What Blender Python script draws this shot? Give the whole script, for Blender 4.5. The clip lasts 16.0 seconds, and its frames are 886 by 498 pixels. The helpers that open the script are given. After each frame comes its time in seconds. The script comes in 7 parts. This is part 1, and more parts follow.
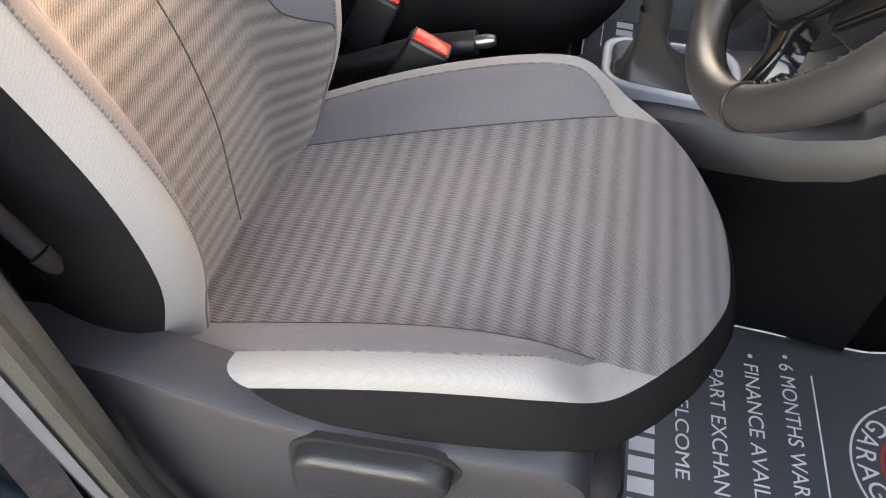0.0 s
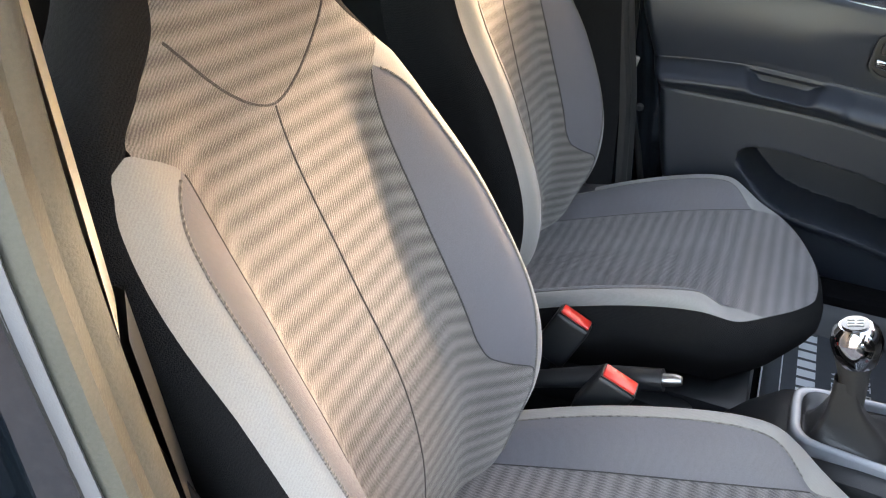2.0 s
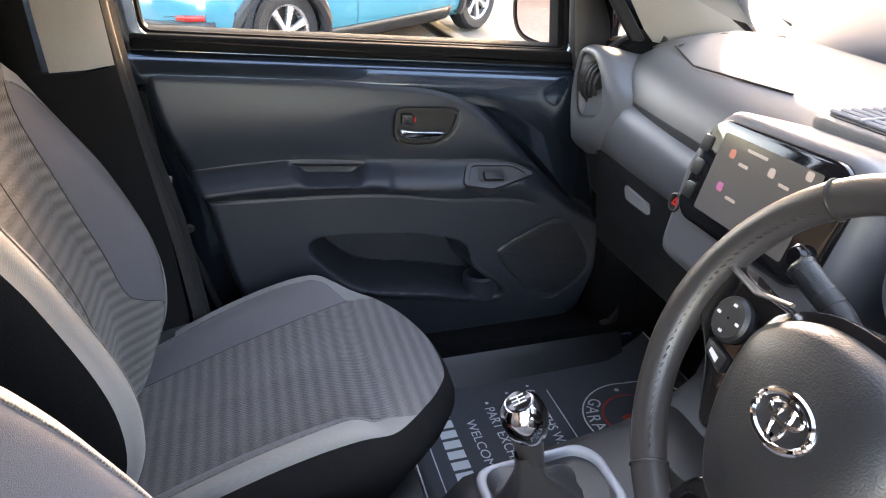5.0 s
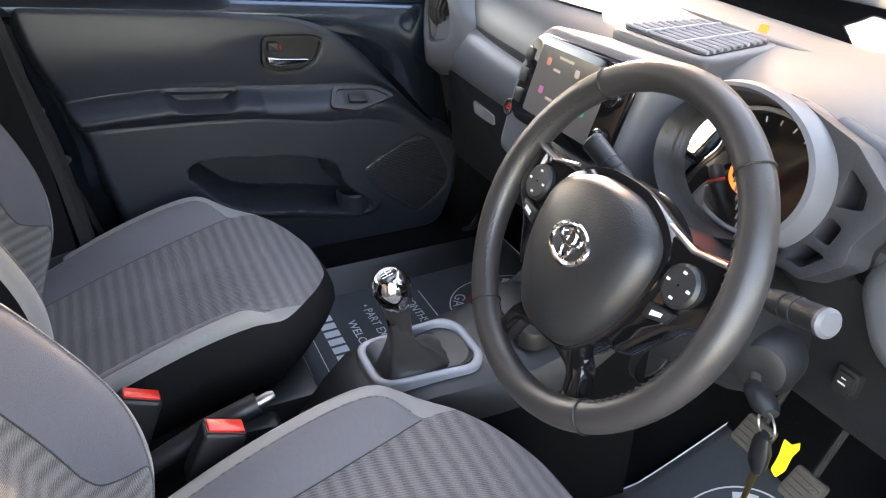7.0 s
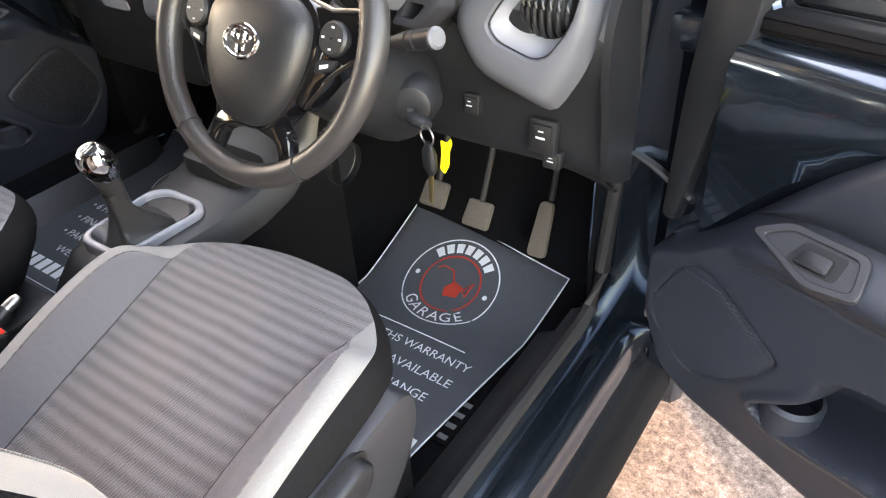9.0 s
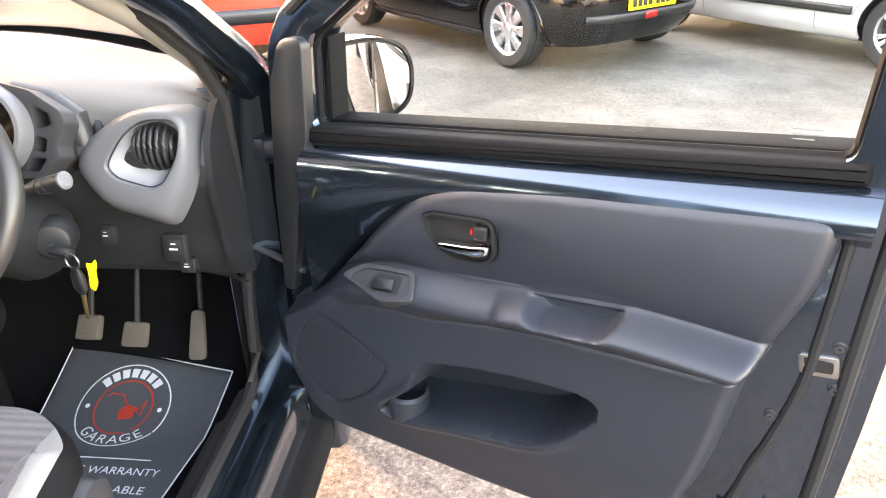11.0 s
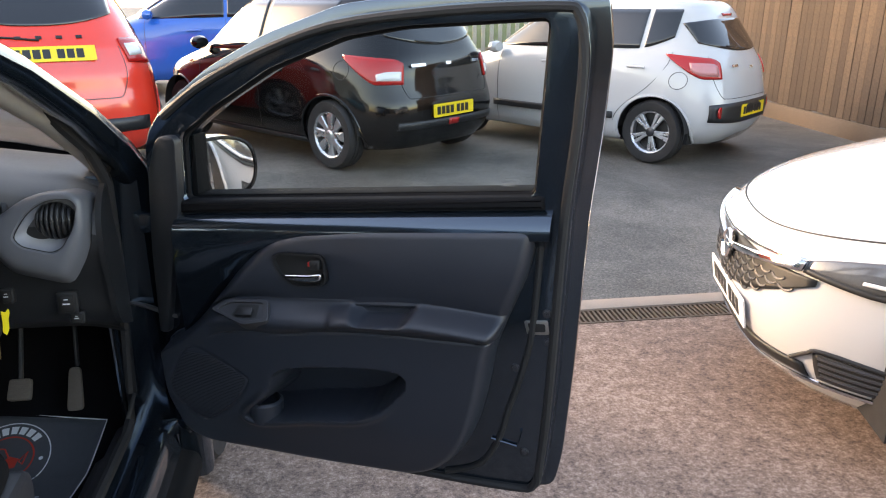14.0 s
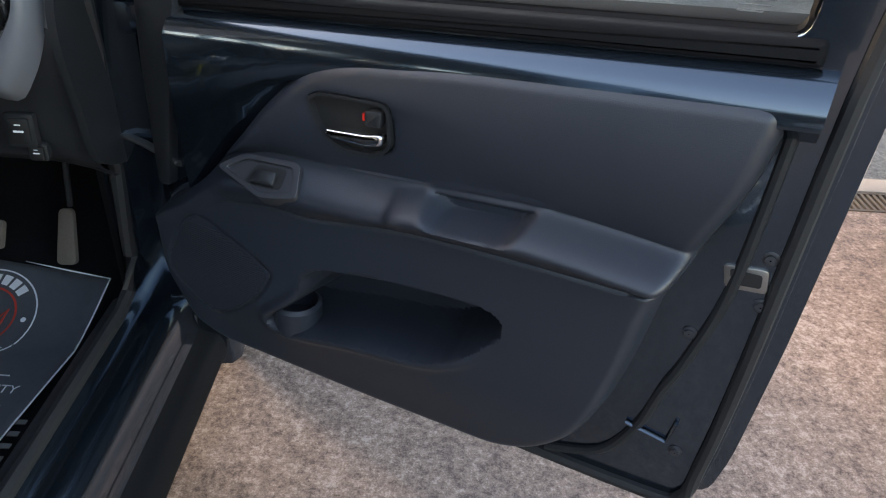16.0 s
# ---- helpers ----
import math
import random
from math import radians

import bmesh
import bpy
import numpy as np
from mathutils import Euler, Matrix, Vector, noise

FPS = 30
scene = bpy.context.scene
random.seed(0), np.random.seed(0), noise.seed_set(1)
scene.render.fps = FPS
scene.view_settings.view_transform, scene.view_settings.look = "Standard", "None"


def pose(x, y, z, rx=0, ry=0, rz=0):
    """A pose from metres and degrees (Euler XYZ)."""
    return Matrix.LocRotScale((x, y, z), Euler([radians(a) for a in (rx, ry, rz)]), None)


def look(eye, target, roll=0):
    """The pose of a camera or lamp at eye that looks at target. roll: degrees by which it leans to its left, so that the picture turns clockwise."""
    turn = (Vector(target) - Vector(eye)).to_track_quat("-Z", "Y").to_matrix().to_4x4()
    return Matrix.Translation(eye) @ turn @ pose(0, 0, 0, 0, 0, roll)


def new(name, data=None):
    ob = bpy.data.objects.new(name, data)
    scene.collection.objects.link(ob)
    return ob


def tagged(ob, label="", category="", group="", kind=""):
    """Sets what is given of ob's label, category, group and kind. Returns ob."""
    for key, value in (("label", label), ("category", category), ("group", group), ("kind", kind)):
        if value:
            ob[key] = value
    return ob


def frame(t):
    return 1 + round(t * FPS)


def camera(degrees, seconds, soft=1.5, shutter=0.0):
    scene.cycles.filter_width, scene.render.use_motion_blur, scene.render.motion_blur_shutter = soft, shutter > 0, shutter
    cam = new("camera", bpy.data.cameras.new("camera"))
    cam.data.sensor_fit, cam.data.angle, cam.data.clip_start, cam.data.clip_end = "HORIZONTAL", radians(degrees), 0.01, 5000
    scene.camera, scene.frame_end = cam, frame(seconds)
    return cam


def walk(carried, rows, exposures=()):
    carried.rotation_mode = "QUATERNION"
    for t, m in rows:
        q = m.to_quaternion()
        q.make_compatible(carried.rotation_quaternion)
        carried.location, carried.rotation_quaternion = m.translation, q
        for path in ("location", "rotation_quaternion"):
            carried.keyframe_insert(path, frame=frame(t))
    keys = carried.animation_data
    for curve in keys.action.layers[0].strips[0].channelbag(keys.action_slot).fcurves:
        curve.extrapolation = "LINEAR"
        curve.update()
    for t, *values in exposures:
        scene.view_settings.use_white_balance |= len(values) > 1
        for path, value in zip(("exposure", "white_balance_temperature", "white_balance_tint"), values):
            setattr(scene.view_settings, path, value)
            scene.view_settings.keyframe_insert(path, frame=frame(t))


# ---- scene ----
cam = camera(62.4, 16.0, soft=1.1)
PATH = [
    (0, (0.829, 0.263, 1.066), (-0.52, 0.049, -0.395), 4.4),
    (0.5, (0.811, 0.251, 1.074), (-0.467, -0.14, -0.414), 3.2),
    (1, (0.805, 0.224, 1.126), (-0.485, -0.308, -0.307), 2.2),
    (1.5, (0.809, 0.202, 1.179), (-0.633, -0.461, -0.038), 1.7),
    (2, (0.803, 0.196, 1.226), (-0.745, -0.516, 0.178), 0.7),
    (2.5, (0.78, 0.183, 1.245), (-0.907, -0.551, 0.46), 0.5),
    (3, (0.756, 0.189, 1.256), (-0.982, -0.512, 0.558), -0.3),
    (3.5, (0.721, 0.181, 1.252), (-1.087, -0.326, 0.565), -0.6),
    (4, (0.665, 0.144, 1.233), (-1.198, 0.158, 0.505), -0.8),
    (4.5, (0.627, 0.113, 1.23), (-1.168, 0.454, 0.415), 1.3),
    (4.7, (0.623, 0.106, 1.231), (-1.147, 0.497, 0.387), 0.4),
    (6.8, (0.746, 0.058, 1.257), (-0.842, 0.755, 0.261), 0.8),
    (7, (0.787, 0.056, 1.249), (-0.776, 0.797, 0.245), 0.9),
    (7.5, (0.886, 0.025, 1.238), (-0.584, 0.915, 0.214), 0.1),
    (8, (0.916, -0.012, 1.22), (-0.362, 1.095, 0.151), -2.4),
    (8.2, (0.921, -0.037, 1.211), (-0.264, 1.126, 0.097), -3.2),
    (10.3, (1.072, -0.227, 1.23), (0.334, 1.178, 0.013), -5.7),
    (10.5, (1.09, -0.252, 1.247), (0.42, 1.259, 0.121), -5.3),
    (11, (1.116, -0.379, 1.279), (0.941, 1.393, 0.368), -1.4),
    (11.5, (1.151, -0.487, 1.311), (1.238, 1.333, 0.486), -0.7),
    (12, (1.212, -0.611, 1.317), (1.396, 1.216, 0.525), 0.5),
    (12.5, (1.219, -0.703, 1.33), (1.38, 1.143, 0.576), -0.1),
    (13, (1.163, -0.788, 1.335), (1.359, 1.068, 0.614), -0.4),
    (13.5, (1.13, -0.852, 1.345), (1.368, 1.014, 0.664), -0.4),
    (14, (1.132, -0.855, 1.341), (1.407, 1.014, 0.685), -0.0),
    (14.5, (1.139, -0.81, 1.32), (1.412, 1.038, 0.604), 0.2),
    (15, (1.181, -0.693, 1.281), (1.377, 1.115, 0.449), 0.9),
    (15.5, (1.207, -0.531, 1.232), (1.293, 1.227, 0.283), 2.0),
    (16, (1.165, -0.266, 1.182), (1.173, 1.406, 0.084), 3.2),
]
EXPOSURES = [(0, 3.78, 9500, 27), (1.0, 3.95, 9500, 26), (1.5, 3.96, 9100, 22), (2.5, 3.68, 7600, 20), (3.5, 3.44, 7400, 22), (4.0, 3.61, 7600, 24), (4.5, 3.75, 7800, 25), (7.0, 3.73, 8000, 25), (8.0, 3.83, 9000, 26),
             (10.5, 4.27, 9500, 26), (11.0, 4.25, 9400, 25), (11.5, 3.58, 9000, 23), (12.0, 3.16, 8400, 21), (12.5, 2.8, 8100, 20), (13.0, 2.52, 7900, 20), (14.0, 2.12, 7600, 21), (15.2, 2.32, 7600, 21), (16.0, 2.4, 7600, 18)]
walk(cam, [(t, look(eye, target, roll)) for t, eye, target, roll in PATH], EXPOSURES)

# ---- light ----
SUN = Vector((-0.847, 0.489, 0.208)).normalized()
world = bpy.data.worlds.new("sky")
scene.world = world
world.use_nodes = True
wn = world.node_tree
sky = wn.nodes.new("ShaderNodeTexSky")
sky.sky_type, sky.sun_disc = "NISHITA", False
sky.sun_elevation = math.asin(SUN.z)
sky.sun_rotation = math.atan2(SUN.x, SUN.y)
sky.air_density, sky.dust_density, sky.ozone_density = 1.0, 1.5, 0.6
wn.links.new(sky.outputs[0], wn.nodes["Background"].inputs[0])
wn.nodes["Background"].inputs[1].default_value = 0.25
sun_data = bpy.data.lights.new("sun", "SUN")
sun_data.energy, sun_data.angle, sun_data.color = 0.52, radians(3.0), (1.0, 0.94, 0.86)
sun = new("sun", sun_data)
sun.matrix_world = look((0, 0, 30), Vector((0, 0, 30)) - SUN)


# ---- materials ----
def mat(name, col, rough=0.5, metal=0.0, var=0.18, scale=14.0, bump=0.15, grain=350.0, coat=0.0, stain=0.0, trans=0.0, emit=0.0, per=0.0):
    m = bpy.data.materials.new(name)
    m.use_nodes = True
    nt = m.node_tree
    b = nt.nodes["Principled BSDF"]
    b.inputs["Roughness"].default_value = rough
    b.inputs["Metallic"].default_value = metal
    b.inputs["Coat Weight"].default_value = coat
    b.inputs["Coat Roughness"].default_value = 0.04
    b.inputs["Transmission Weight"].default_value = trans
    co = nt.nodes.new("ShaderNodeTexCoord")
    n1 = nt.nodes.new("ShaderNodeTexNoise")
    n1.inputs["Scale"].default_value, n1.inputs["Detail"].default_value = scale, 6
    n2 = nt.nodes.new("ShaderNodeTexNoise")
    n2.inputs["Scale"].default_value, n2.inputs["Detail"].default_value = grain, 3
    for n in (n1, n2):
        nt.links.new(co.outputs["Object"], n.inputs["Vector"])
    ramp = nt.nodes.new("ShaderNodeMix")
    ramp.data_type = "RGBA"
    c = Vector(col)
    ramp.inputs[6].default_value = (*(c * (1 - var)), 1)
    ramp.inputs[7].default_value = (*(c * (1 + var)), 1)
    mix = nt.nodes.new("ShaderNodeMath")
    mix.operation = "MULTIPLY_ADD"
    nt.links.new(n2.outputs["Fac"], mix.inputs[0])
    mix.inputs[1].default_value = 0.5
    half = nt.nodes.new("ShaderNodeMath")
    half.operation = "MULTIPLY"
    half.inputs[1].default_value = 0.5
    nt.links.new(n1.outputs["Fac"], half.inputs[0])
    nt.links.new(half.outputs[0], mix.inputs[2])
    nt.links.new(mix.outputs[0], ramp.inputs[0])
    last = ramp.outputs[2]
    if per:
        oi = nt.nodes.new("ShaderNodeObjectInfo")
        br = nt.nodes.new("ShaderNodeHueSaturation")
        ma = nt.nodes.new("ShaderNodeMapRange")
        ma.inputs[3].default_value, ma.inputs[4].default_value = 1 - per, 1 + per
        nt.links.new(oi.outputs["Random"], ma.inputs[0])
        nt.links.new(ma.outputs[0], br.inputs["Value"])
        nt.links.new(last, br.inputs["Color"])
        last = br.outputs[0]
    nt.links.new(last, b.inputs["Base Color"])
    rr = nt.nodes.new("ShaderNodeMapRange")
    rr.inputs[3].default_value, rr.inputs[4].default_value = max(0.02, rough * 0.85), min(1, rough * 1.15 + stain)
    nt.links.new(n1.outputs["Fac"], rr.inputs[0])
    nt.links.new(rr.outputs[0], b.inputs["Roughness"])
    if bump:
        bp = nt.nodes.new("ShaderNodeBump")
        bp.inputs["Strength"].default_value, bp.inputs["Distance"].default_value = bump, 0.002
        nt.links.new(n2.outputs["Fac"], bp.inputs["Height"])
        nt.links.new(bp.outputs[0], b.inputs["Normal"])
    if emit:
        b.inputs["Emission Color"].default_value = (*col, 1)
        b.inputs["Emission Strength"].default_value = emit
    return m


def fabric(name, dark, light, period, axis, weave=900.0, twill=0.40, contrast=1.0, sheen=0.25, relief=0.7):
    """Woven cloth with soft ribs across one axis and a fine diagonal weave."""
    m = bpy.data.materials.new(name)
    m.use_nodes = True
    nt = m.node_tree
    b = nt.nodes["Principled BSDF"]
    b.inputs["Roughness"].default_value = 0.92
    b.inputs["Sheen Weight"].default_value = sheen
    b.inputs["Sheen Roughness"].default_value = 0.4
    co = nt.nodes.new("ShaderNodeTexCoord")
    w = nt.nodes.new("ShaderNodeTexWave")
    w.wave_type, w.bands_direction, w.wave_profile = "BANDS", axis, "SIN"
    w.inputs["Scale"].default_value = math.pi * 2 / 20 / period
    w.inputs["Distortion"].default_value = 0.35
    w.inputs["Detail"].default_value = 1.0
    w.inputs["Detail Scale"].default_value = 2.0
    mp = nt.nodes.new("ShaderNodeMapping")
    mp.inputs["Rotation"].default_value = (0.6, 0.5, 0.78)
    wv = nt.nodes.new("ShaderNodeTexWave")
    wv.inputs["Scale"].default_value = math.pi * 2 / 20 / 0.0024
    wv.inputs["Distortion"].default_value = 3.6
    nz = nt.nodes.new("ShaderNodeTexNoise")
    nz.inputs["Scale"].default_value, nz.inputs["Detail"].default_value = weave, 2
    big = nt.nodes.new("ShaderNodeTexNoise")
    big.inputs["Scale"].default_value, big.inputs["Detail"].default_value = 9, 4
    nt.links.new(co.outputs["Object"], w.inputs["Vector"])
    nt.links.new(co.outputs["Object"], mp.inputs["Vector"])
    nt.links.new(mp.outputs[0], wv.inputs["Vector"])
    nt.links.new(co.outputs["Object"], nz.inputs["Vector"])
    nt.links.new(co.outputs["Object"], big.inputs["Vector"])

    def mad(a, k, c):
        n = nt.nodes.new("ShaderNodeMath")
        n.operation = "MULTIPLY_ADD"
        nt.links.new(a, n.inputs[0])
        n.inputs[1].default_value = k
        if isinstance(c, float):
            n.inputs[2].default_value = c
        else:
            nt.links.new(c, n.inputs[2])
        return n.outputs[0]
    f = mad(w.outputs["Fac"], 0.42 * contrast, mad(wv.outputs["Fac"], twill, mad(nz.outputs["Fac"], 1.0, mad(big.outputs["Fac"], 0.16, -0.29 - 0.5 * twill + 0.21 * (1 - contrast)))))
    r = nt.nodes.new("ShaderNodeMix")
    r.data_type = "RGBA"
    r.inputs[6].default_value, r.inputs[7].default_value = (*dark, 1), (*light, 1)
    nt.links.new(f, r.inputs[0])
    nt.links.new(r.outputs[2], b.inputs["Base Color"])
    bp = nt.nodes.new("ShaderNodeBump")
    bp.inputs["Strength"].default_value, bp.inputs["Distance"].default_value = relief, 0.0018
    nt.links.new(f, bp.inputs["Height"])
    nt.links.new(bp.outputs[0], b.inputs["Normal"])
    return m


def ground_mat(name, cols, scale, speck, rough=0.9, bump=0.5, mixw=(0.22, 0.30, 0.30, 0.18)):
    """Stone-flecked ground: broad stains, blotches, and small aggregate."""
    m = bpy.data.materials.new(name)
    m.use_nodes = True
    nt = m.node_tree
    b = nt.nodes["Principled BSDF"]
    co = nt.nodes.new("ShaderNodeTexCoord")
    fac = []
    for s, d in ((0.55, 5), (scale, 8), (speck, 3), (speck * 3.2, 2)):
        n = nt.nodes.new("ShaderNodeTexNoise")
        n.inputs["Scale"].default_value, n.inputs["Detail"].default_value = s, d
        n.inputs["Roughness"].default_value = 0.65
        nt.links.new(co.outputs["Object"], n.inputs["Vector"])
        fac.append(n.outputs["Fac"])
    ramp = nt.nodes.new("ShaderNodeValToRGB")
    el = ramp.color_ramp.elements
    while len(el) < len(cols):
        el.new(0.5)
    for e, (p, c) in zip(el, cols):
        e.position, e.color = p, (*c, 1)
    s = None
    for f, k in zip(fac, mixw):
        n = nt.nodes.new("ShaderNodeMath")
        n.operation = "MULTIPLY_ADD"
        nt.links.new(f, n.inputs[0])
        n.inputs[1].default_value = k
        if s is not None:
            nt.links.new(s, n.inputs[2])
        else:
            n.inputs[2].default_value = 0.0
        s = n.outputs[0]
    nt.links.new(s, ramp.inputs[0])
    nt.links.new(ramp.outputs[0], b.inputs["Base Color"])
    rr = nt.nodes.new("ShaderNodeMapRange")
    rr.inputs[1].default_value, rr.inputs[2].default_value = 0.35, 0.65
    rr.inputs[3].default_value, rr.inputs[4].default_value = rough * 0.7, min(1.0, rough * 1.1)
    nt.links.new(fac[0], rr.inputs[0])
    nt.links.new(rr.outputs[0], b.inputs["Roughness"])
    bp = nt.nodes.new("ShaderNodeBump")
    bp.inputs["Strength"].default_value, bp.inputs["Distance"].default_value = bump, 0.006
    nt.links.new(s, bp.inputs["Height"])
    nt.links.new(bp.outputs[0], b.inputs["Normal"])
    return m


def glass_mat(name, tint=(0.93, 0.96, 0.94), rough=0.0):
    m = bpy.data.materials.new(name)
    m.use_nodes = True
    nt = m.node_tree
    nt.nodes.remove(nt.nodes["Principled BSDF"])
    tr = nt.nodes.new("ShaderNodeBsdfTransparent")
    tr.inputs[0].default_value = (*tint, 1)
    gl = nt.nodes.new("ShaderNodeBsdfGlossy")
    gl.inputs["Roughness"].default_value = rough
    fr = nt.nodes.new("ShaderNodeFresnel")
    fr.inputs[0].default_value = 1.45
    mx = nt.nodes.new("ShaderNodeMixShader")
    nt.links.new(fr.outputs[0], mx.inputs[0])
    nt.links.new(tr.outputs[0], mx.inputs[1])
    nt.links.new(gl.outputs[0], mx.inputs[2])
    nt.links.new(mx.outputs[0], nt.nodes["Material Output"].inputs[0])
    return m


M_RIB = fabric("ribbed_cloth", (0.070, 0.065, 0.069), (0.235, 0.218, 0.222), 0.0200, "Y")
M_RIBZ = fabric("ribbed_back_cloth", (0.078, 0.072, 0.068), (0.245, 0.226, 0.212), 0.0190, "Z", contrast=1.25)
M_GREY = fabric("grey_cloth", (0.075, 0.073, 0.082), (0.195, 0.188, 0.208), 0.004, "Y", twill=0.04, contrast=0.0, weave=1300.0, relief=0.4)
M_WHITE = fabric("pale_cloth", (0.21, 0.206, 0.202), (0.315, 0.306, 0.300), 0.003, "Y", twill=0.16, contrast=0.0, relief=0.22)
M_BLACKC = fabric("black_cloth", (0.006, 0.006, 0.0065), (0.019, 0.0185, 0.020), 0.003, "Y", twill=0.16, contrast=0.0, sheen=0.0)
M_SEAM = fabric("seam_cloth", (0.022, 0.021, 0.022), (0.060, 0.057, 0.058), 0.003, "Y", twill=0.1, contrast=0.0)
M_PIPE = fabric("braided_piping", (0.07, 0.066, 0.064), (0.22, 0.21, 0.20), 0.004, "Z")
M_CARPET = mat("black_carpet", (0.007, 0.007, 0.008), 0.98, bump=1.0, grain=900, var=0.4)
M_LEATHER = mat("black_leather", (0.034, 0.032, 0.033), 0.36, bump=0.15, grain=700, var=0.2)
M_PLAS = mat("charcoal_plastic", (0.016, 0.017, 0.019), 0.40, bump=0.25, grain=600, var=0.2)
M_DOORP = mat("door_trim_plastic", (0.019, 0.0235, 0.033), 0.42, bump=0.15, grain=700, var=0.18)
M_PLASL = mat("dark_grey_plastic", (0.034, 0.035, 0.040), 0.42, bump=0.25, grain=600)
M_SATIN = mat("satin_grey_plastic", (0.34, 0.35, 0.38), 0.26, var=0.06, bump=0.05)
M_DASH = mat("dashboard_plastic", (0.115, 0.113, 0.114), 0.36, bump=0.25, grain=700)
M_BAND = mat("satin_dark_grey", (0.125, 0.130, 0.144), 0.34, bump=0.12, grain=700, var=0.1)
M_GLOSS = mat("gloss_black_plastic", (0.006, 0.006, 0.007), 0.08, bump=0, var=0.05, coat=0.5)
M_PAINT = mat("dark_blue_paint", (0.050, 0.074, 0.102), 0.18, metal=0.9, var=0.08, bump=0, coat=1.0)
M_RUBBER = mat("black_rubber", (0.024, 0.024, 0.025), 0.60, bump=0.3, grain=300)
for dull, spec_ in ((M_BLACKC, 0.12), (M_CARPET, 0.1)):
    dull.node_tree.nodes["Principled BSDF"].inputs["Specular IOR Level"].default_value = spec_
M_RUBBER.node_tree.nodes["Principled BSDF"].inputs["Specular IOR Level"].default_value = 0.25
M_SEAL = mat("dusty_seal", (0.066, 0.066, 0.056), 0.85, var=0.3, scale=30, bump=0.4, grain=400)
for gloss in (M_PLAS, M_DOORP, M_PLASL, M_LEATHER):
    gloss.node_tree.nodes["Principled BSDF"].inputs["Specular IOR Level"].default_value = 0.6
# dull black of the seals, also the shade-dark copy for the far pillar trim
M_SEAL_SHADE = mat("rubber_and_shaded_trim", (0.010, 0.010, 0.011), 0.75, bump=0.2, grain=300)
M_SEAL_SHADE.node_tree.nodes["Principled BSDF"].inputs["Specular IOR Level"].default_value = 0.08
M_ETCH = mat("etched_grey", (0.16, 0.16, 0.155), 0.6, bump=0)
M_HEAD = mat("headlamp_glass", (0.10, 0.105, 0.112), 0.16, metal=0.3, bump=0, var=0.5, scale=22, coat=0.6)
M_PAD = mat("dusty_pedal_rubber", (0.10, 0.085, 0.072), 0.8, bump=0.5, grain=200, var=0.3)
M_BEIGE = mat("pillar_trim", (0.37, 0.35, 0.32), 0.7, bump=0.2, grain=500)
M_MAT = mat("paper_floor_mat", (0.080, 0.085, 0.094), 0.42, bump=0.2, grain=80, scale=5)
M_PRINT = mat("white_print", (0.82, 0.83, 0.84), 0.6, bump=0, var=0.03)
M_REDP = mat("red_print", (0.55, 0.05, 0.03), 0.5, bump=0)
M_CHROME = mat("chrome", (0.80, 0.80, 0.82), 0.10, metal=1.0, bump=0, var=0.04)
M_STEEL = mat("worn_steel", (0.45, 0.44, 0.42), 0.38, metal=1.0, bump=0.1)
M_REDB = mat("red_button", (0.70, 0.03, 0.02), 0.3, bump=0)
M_YELLOW = mat("yellow_tag", (0.85, 0.68, 0.02), 0.4, bump=0)
M_GLASS = glass_mat("window_glass")
M_TINT = mat("dark_glass", (0.012, 0.014, 0.016), 0.04, bump=0, var=0.05, coat=0.6)
M_MIRROR = mat("mirror_silver", (0.9, 0.9, 0.9), 0.01, metal=1.0, bump=0, var=0)
M_SCREEN = mat("screen_glass", (0.16, 0.145, 0.135), 0.14, bump=0, var=0.1)
M_AMBER = mat("amber_display", (0.9, 0.16, 0.03), 0.3, bump=0, emit=0.25)
M_DARK = mat("dark_interior", (0.012, 0.012, 0.013), 0.8)
M_TYRE = mat("tyre_rubber", (0.016, 0.016, 0.017), 0.75, bump=0.5, grain=200)
M_ALLOY = mat("silver_alloy", (0.62, 0.63, 0.65), 0.28, metal=0.85, bump=0.05)
M_ALLOYD = mat("dark_alloy", (0.06, 0.06, 0.065), 0.3, metal=0.6, bump=0)
M_PLATEY = mat("yellow_plate", (0.85, 0.62, 0.02), 0.35, bump=0, var=0.04)
M_PLATEW = mat("white_plate", (0.80, 0.80, 0.80), 0.35, bump=0, var=0.03)
M_INK = mat("black_print", (0.015, 0.015, 0.015), 0.5, bump=0)
M_LAMP = mat("red_lens", (0.42, 0.012, 0.010), 0.12, bump=0, coat=0.5)
M_PINK = mat("pink_lens", (0.50, 0.20, 0.20), 0.10, bump=0, coat=0.8)
M_LENS = mat("clear_lens", (0.65, 0.66, 0.67), 0.08, bump=0, coat=0.8)
M_CONC = ground_mat("weathered_concrete", ((0.415, (0.080, 0.053, 0.042)), (0.465, (0.162, 0.110, 0.085)), (0.515, (0.245, 0.172, 0.135)), (0.58, (0.395, 0.305, 0.252))), 21.0, 75.0, mixw=(0.20, 0.28, 0.31, 0.21), bump=0.9)
M_ASPH = ground_mat("worn_asphalt", ((0.43, (0.038, 0.036, 0.031)), (0.48, (0.090, 0.085, 0.074)), (0.52, (0.132, 0.124, 0.108)), (0.57, (0.235, 0.218, 0.190))), 1.6, 95.0, rough=0.75, mixw=(0.22, 0.22, 0.32, 0.24))
M_WOOD = mat("fence_timber", (0.060, 0.042, 0.030), 0.9, var=0.75, scale=9, bump=0.6, grain=60, per=0.34, stain=0.5)
M_BOARD = mat("stained_gravel_board", (0.105, 0.078, 0.058), 0.9, var=0.4, scale=7, bump=0.5, grain=90)
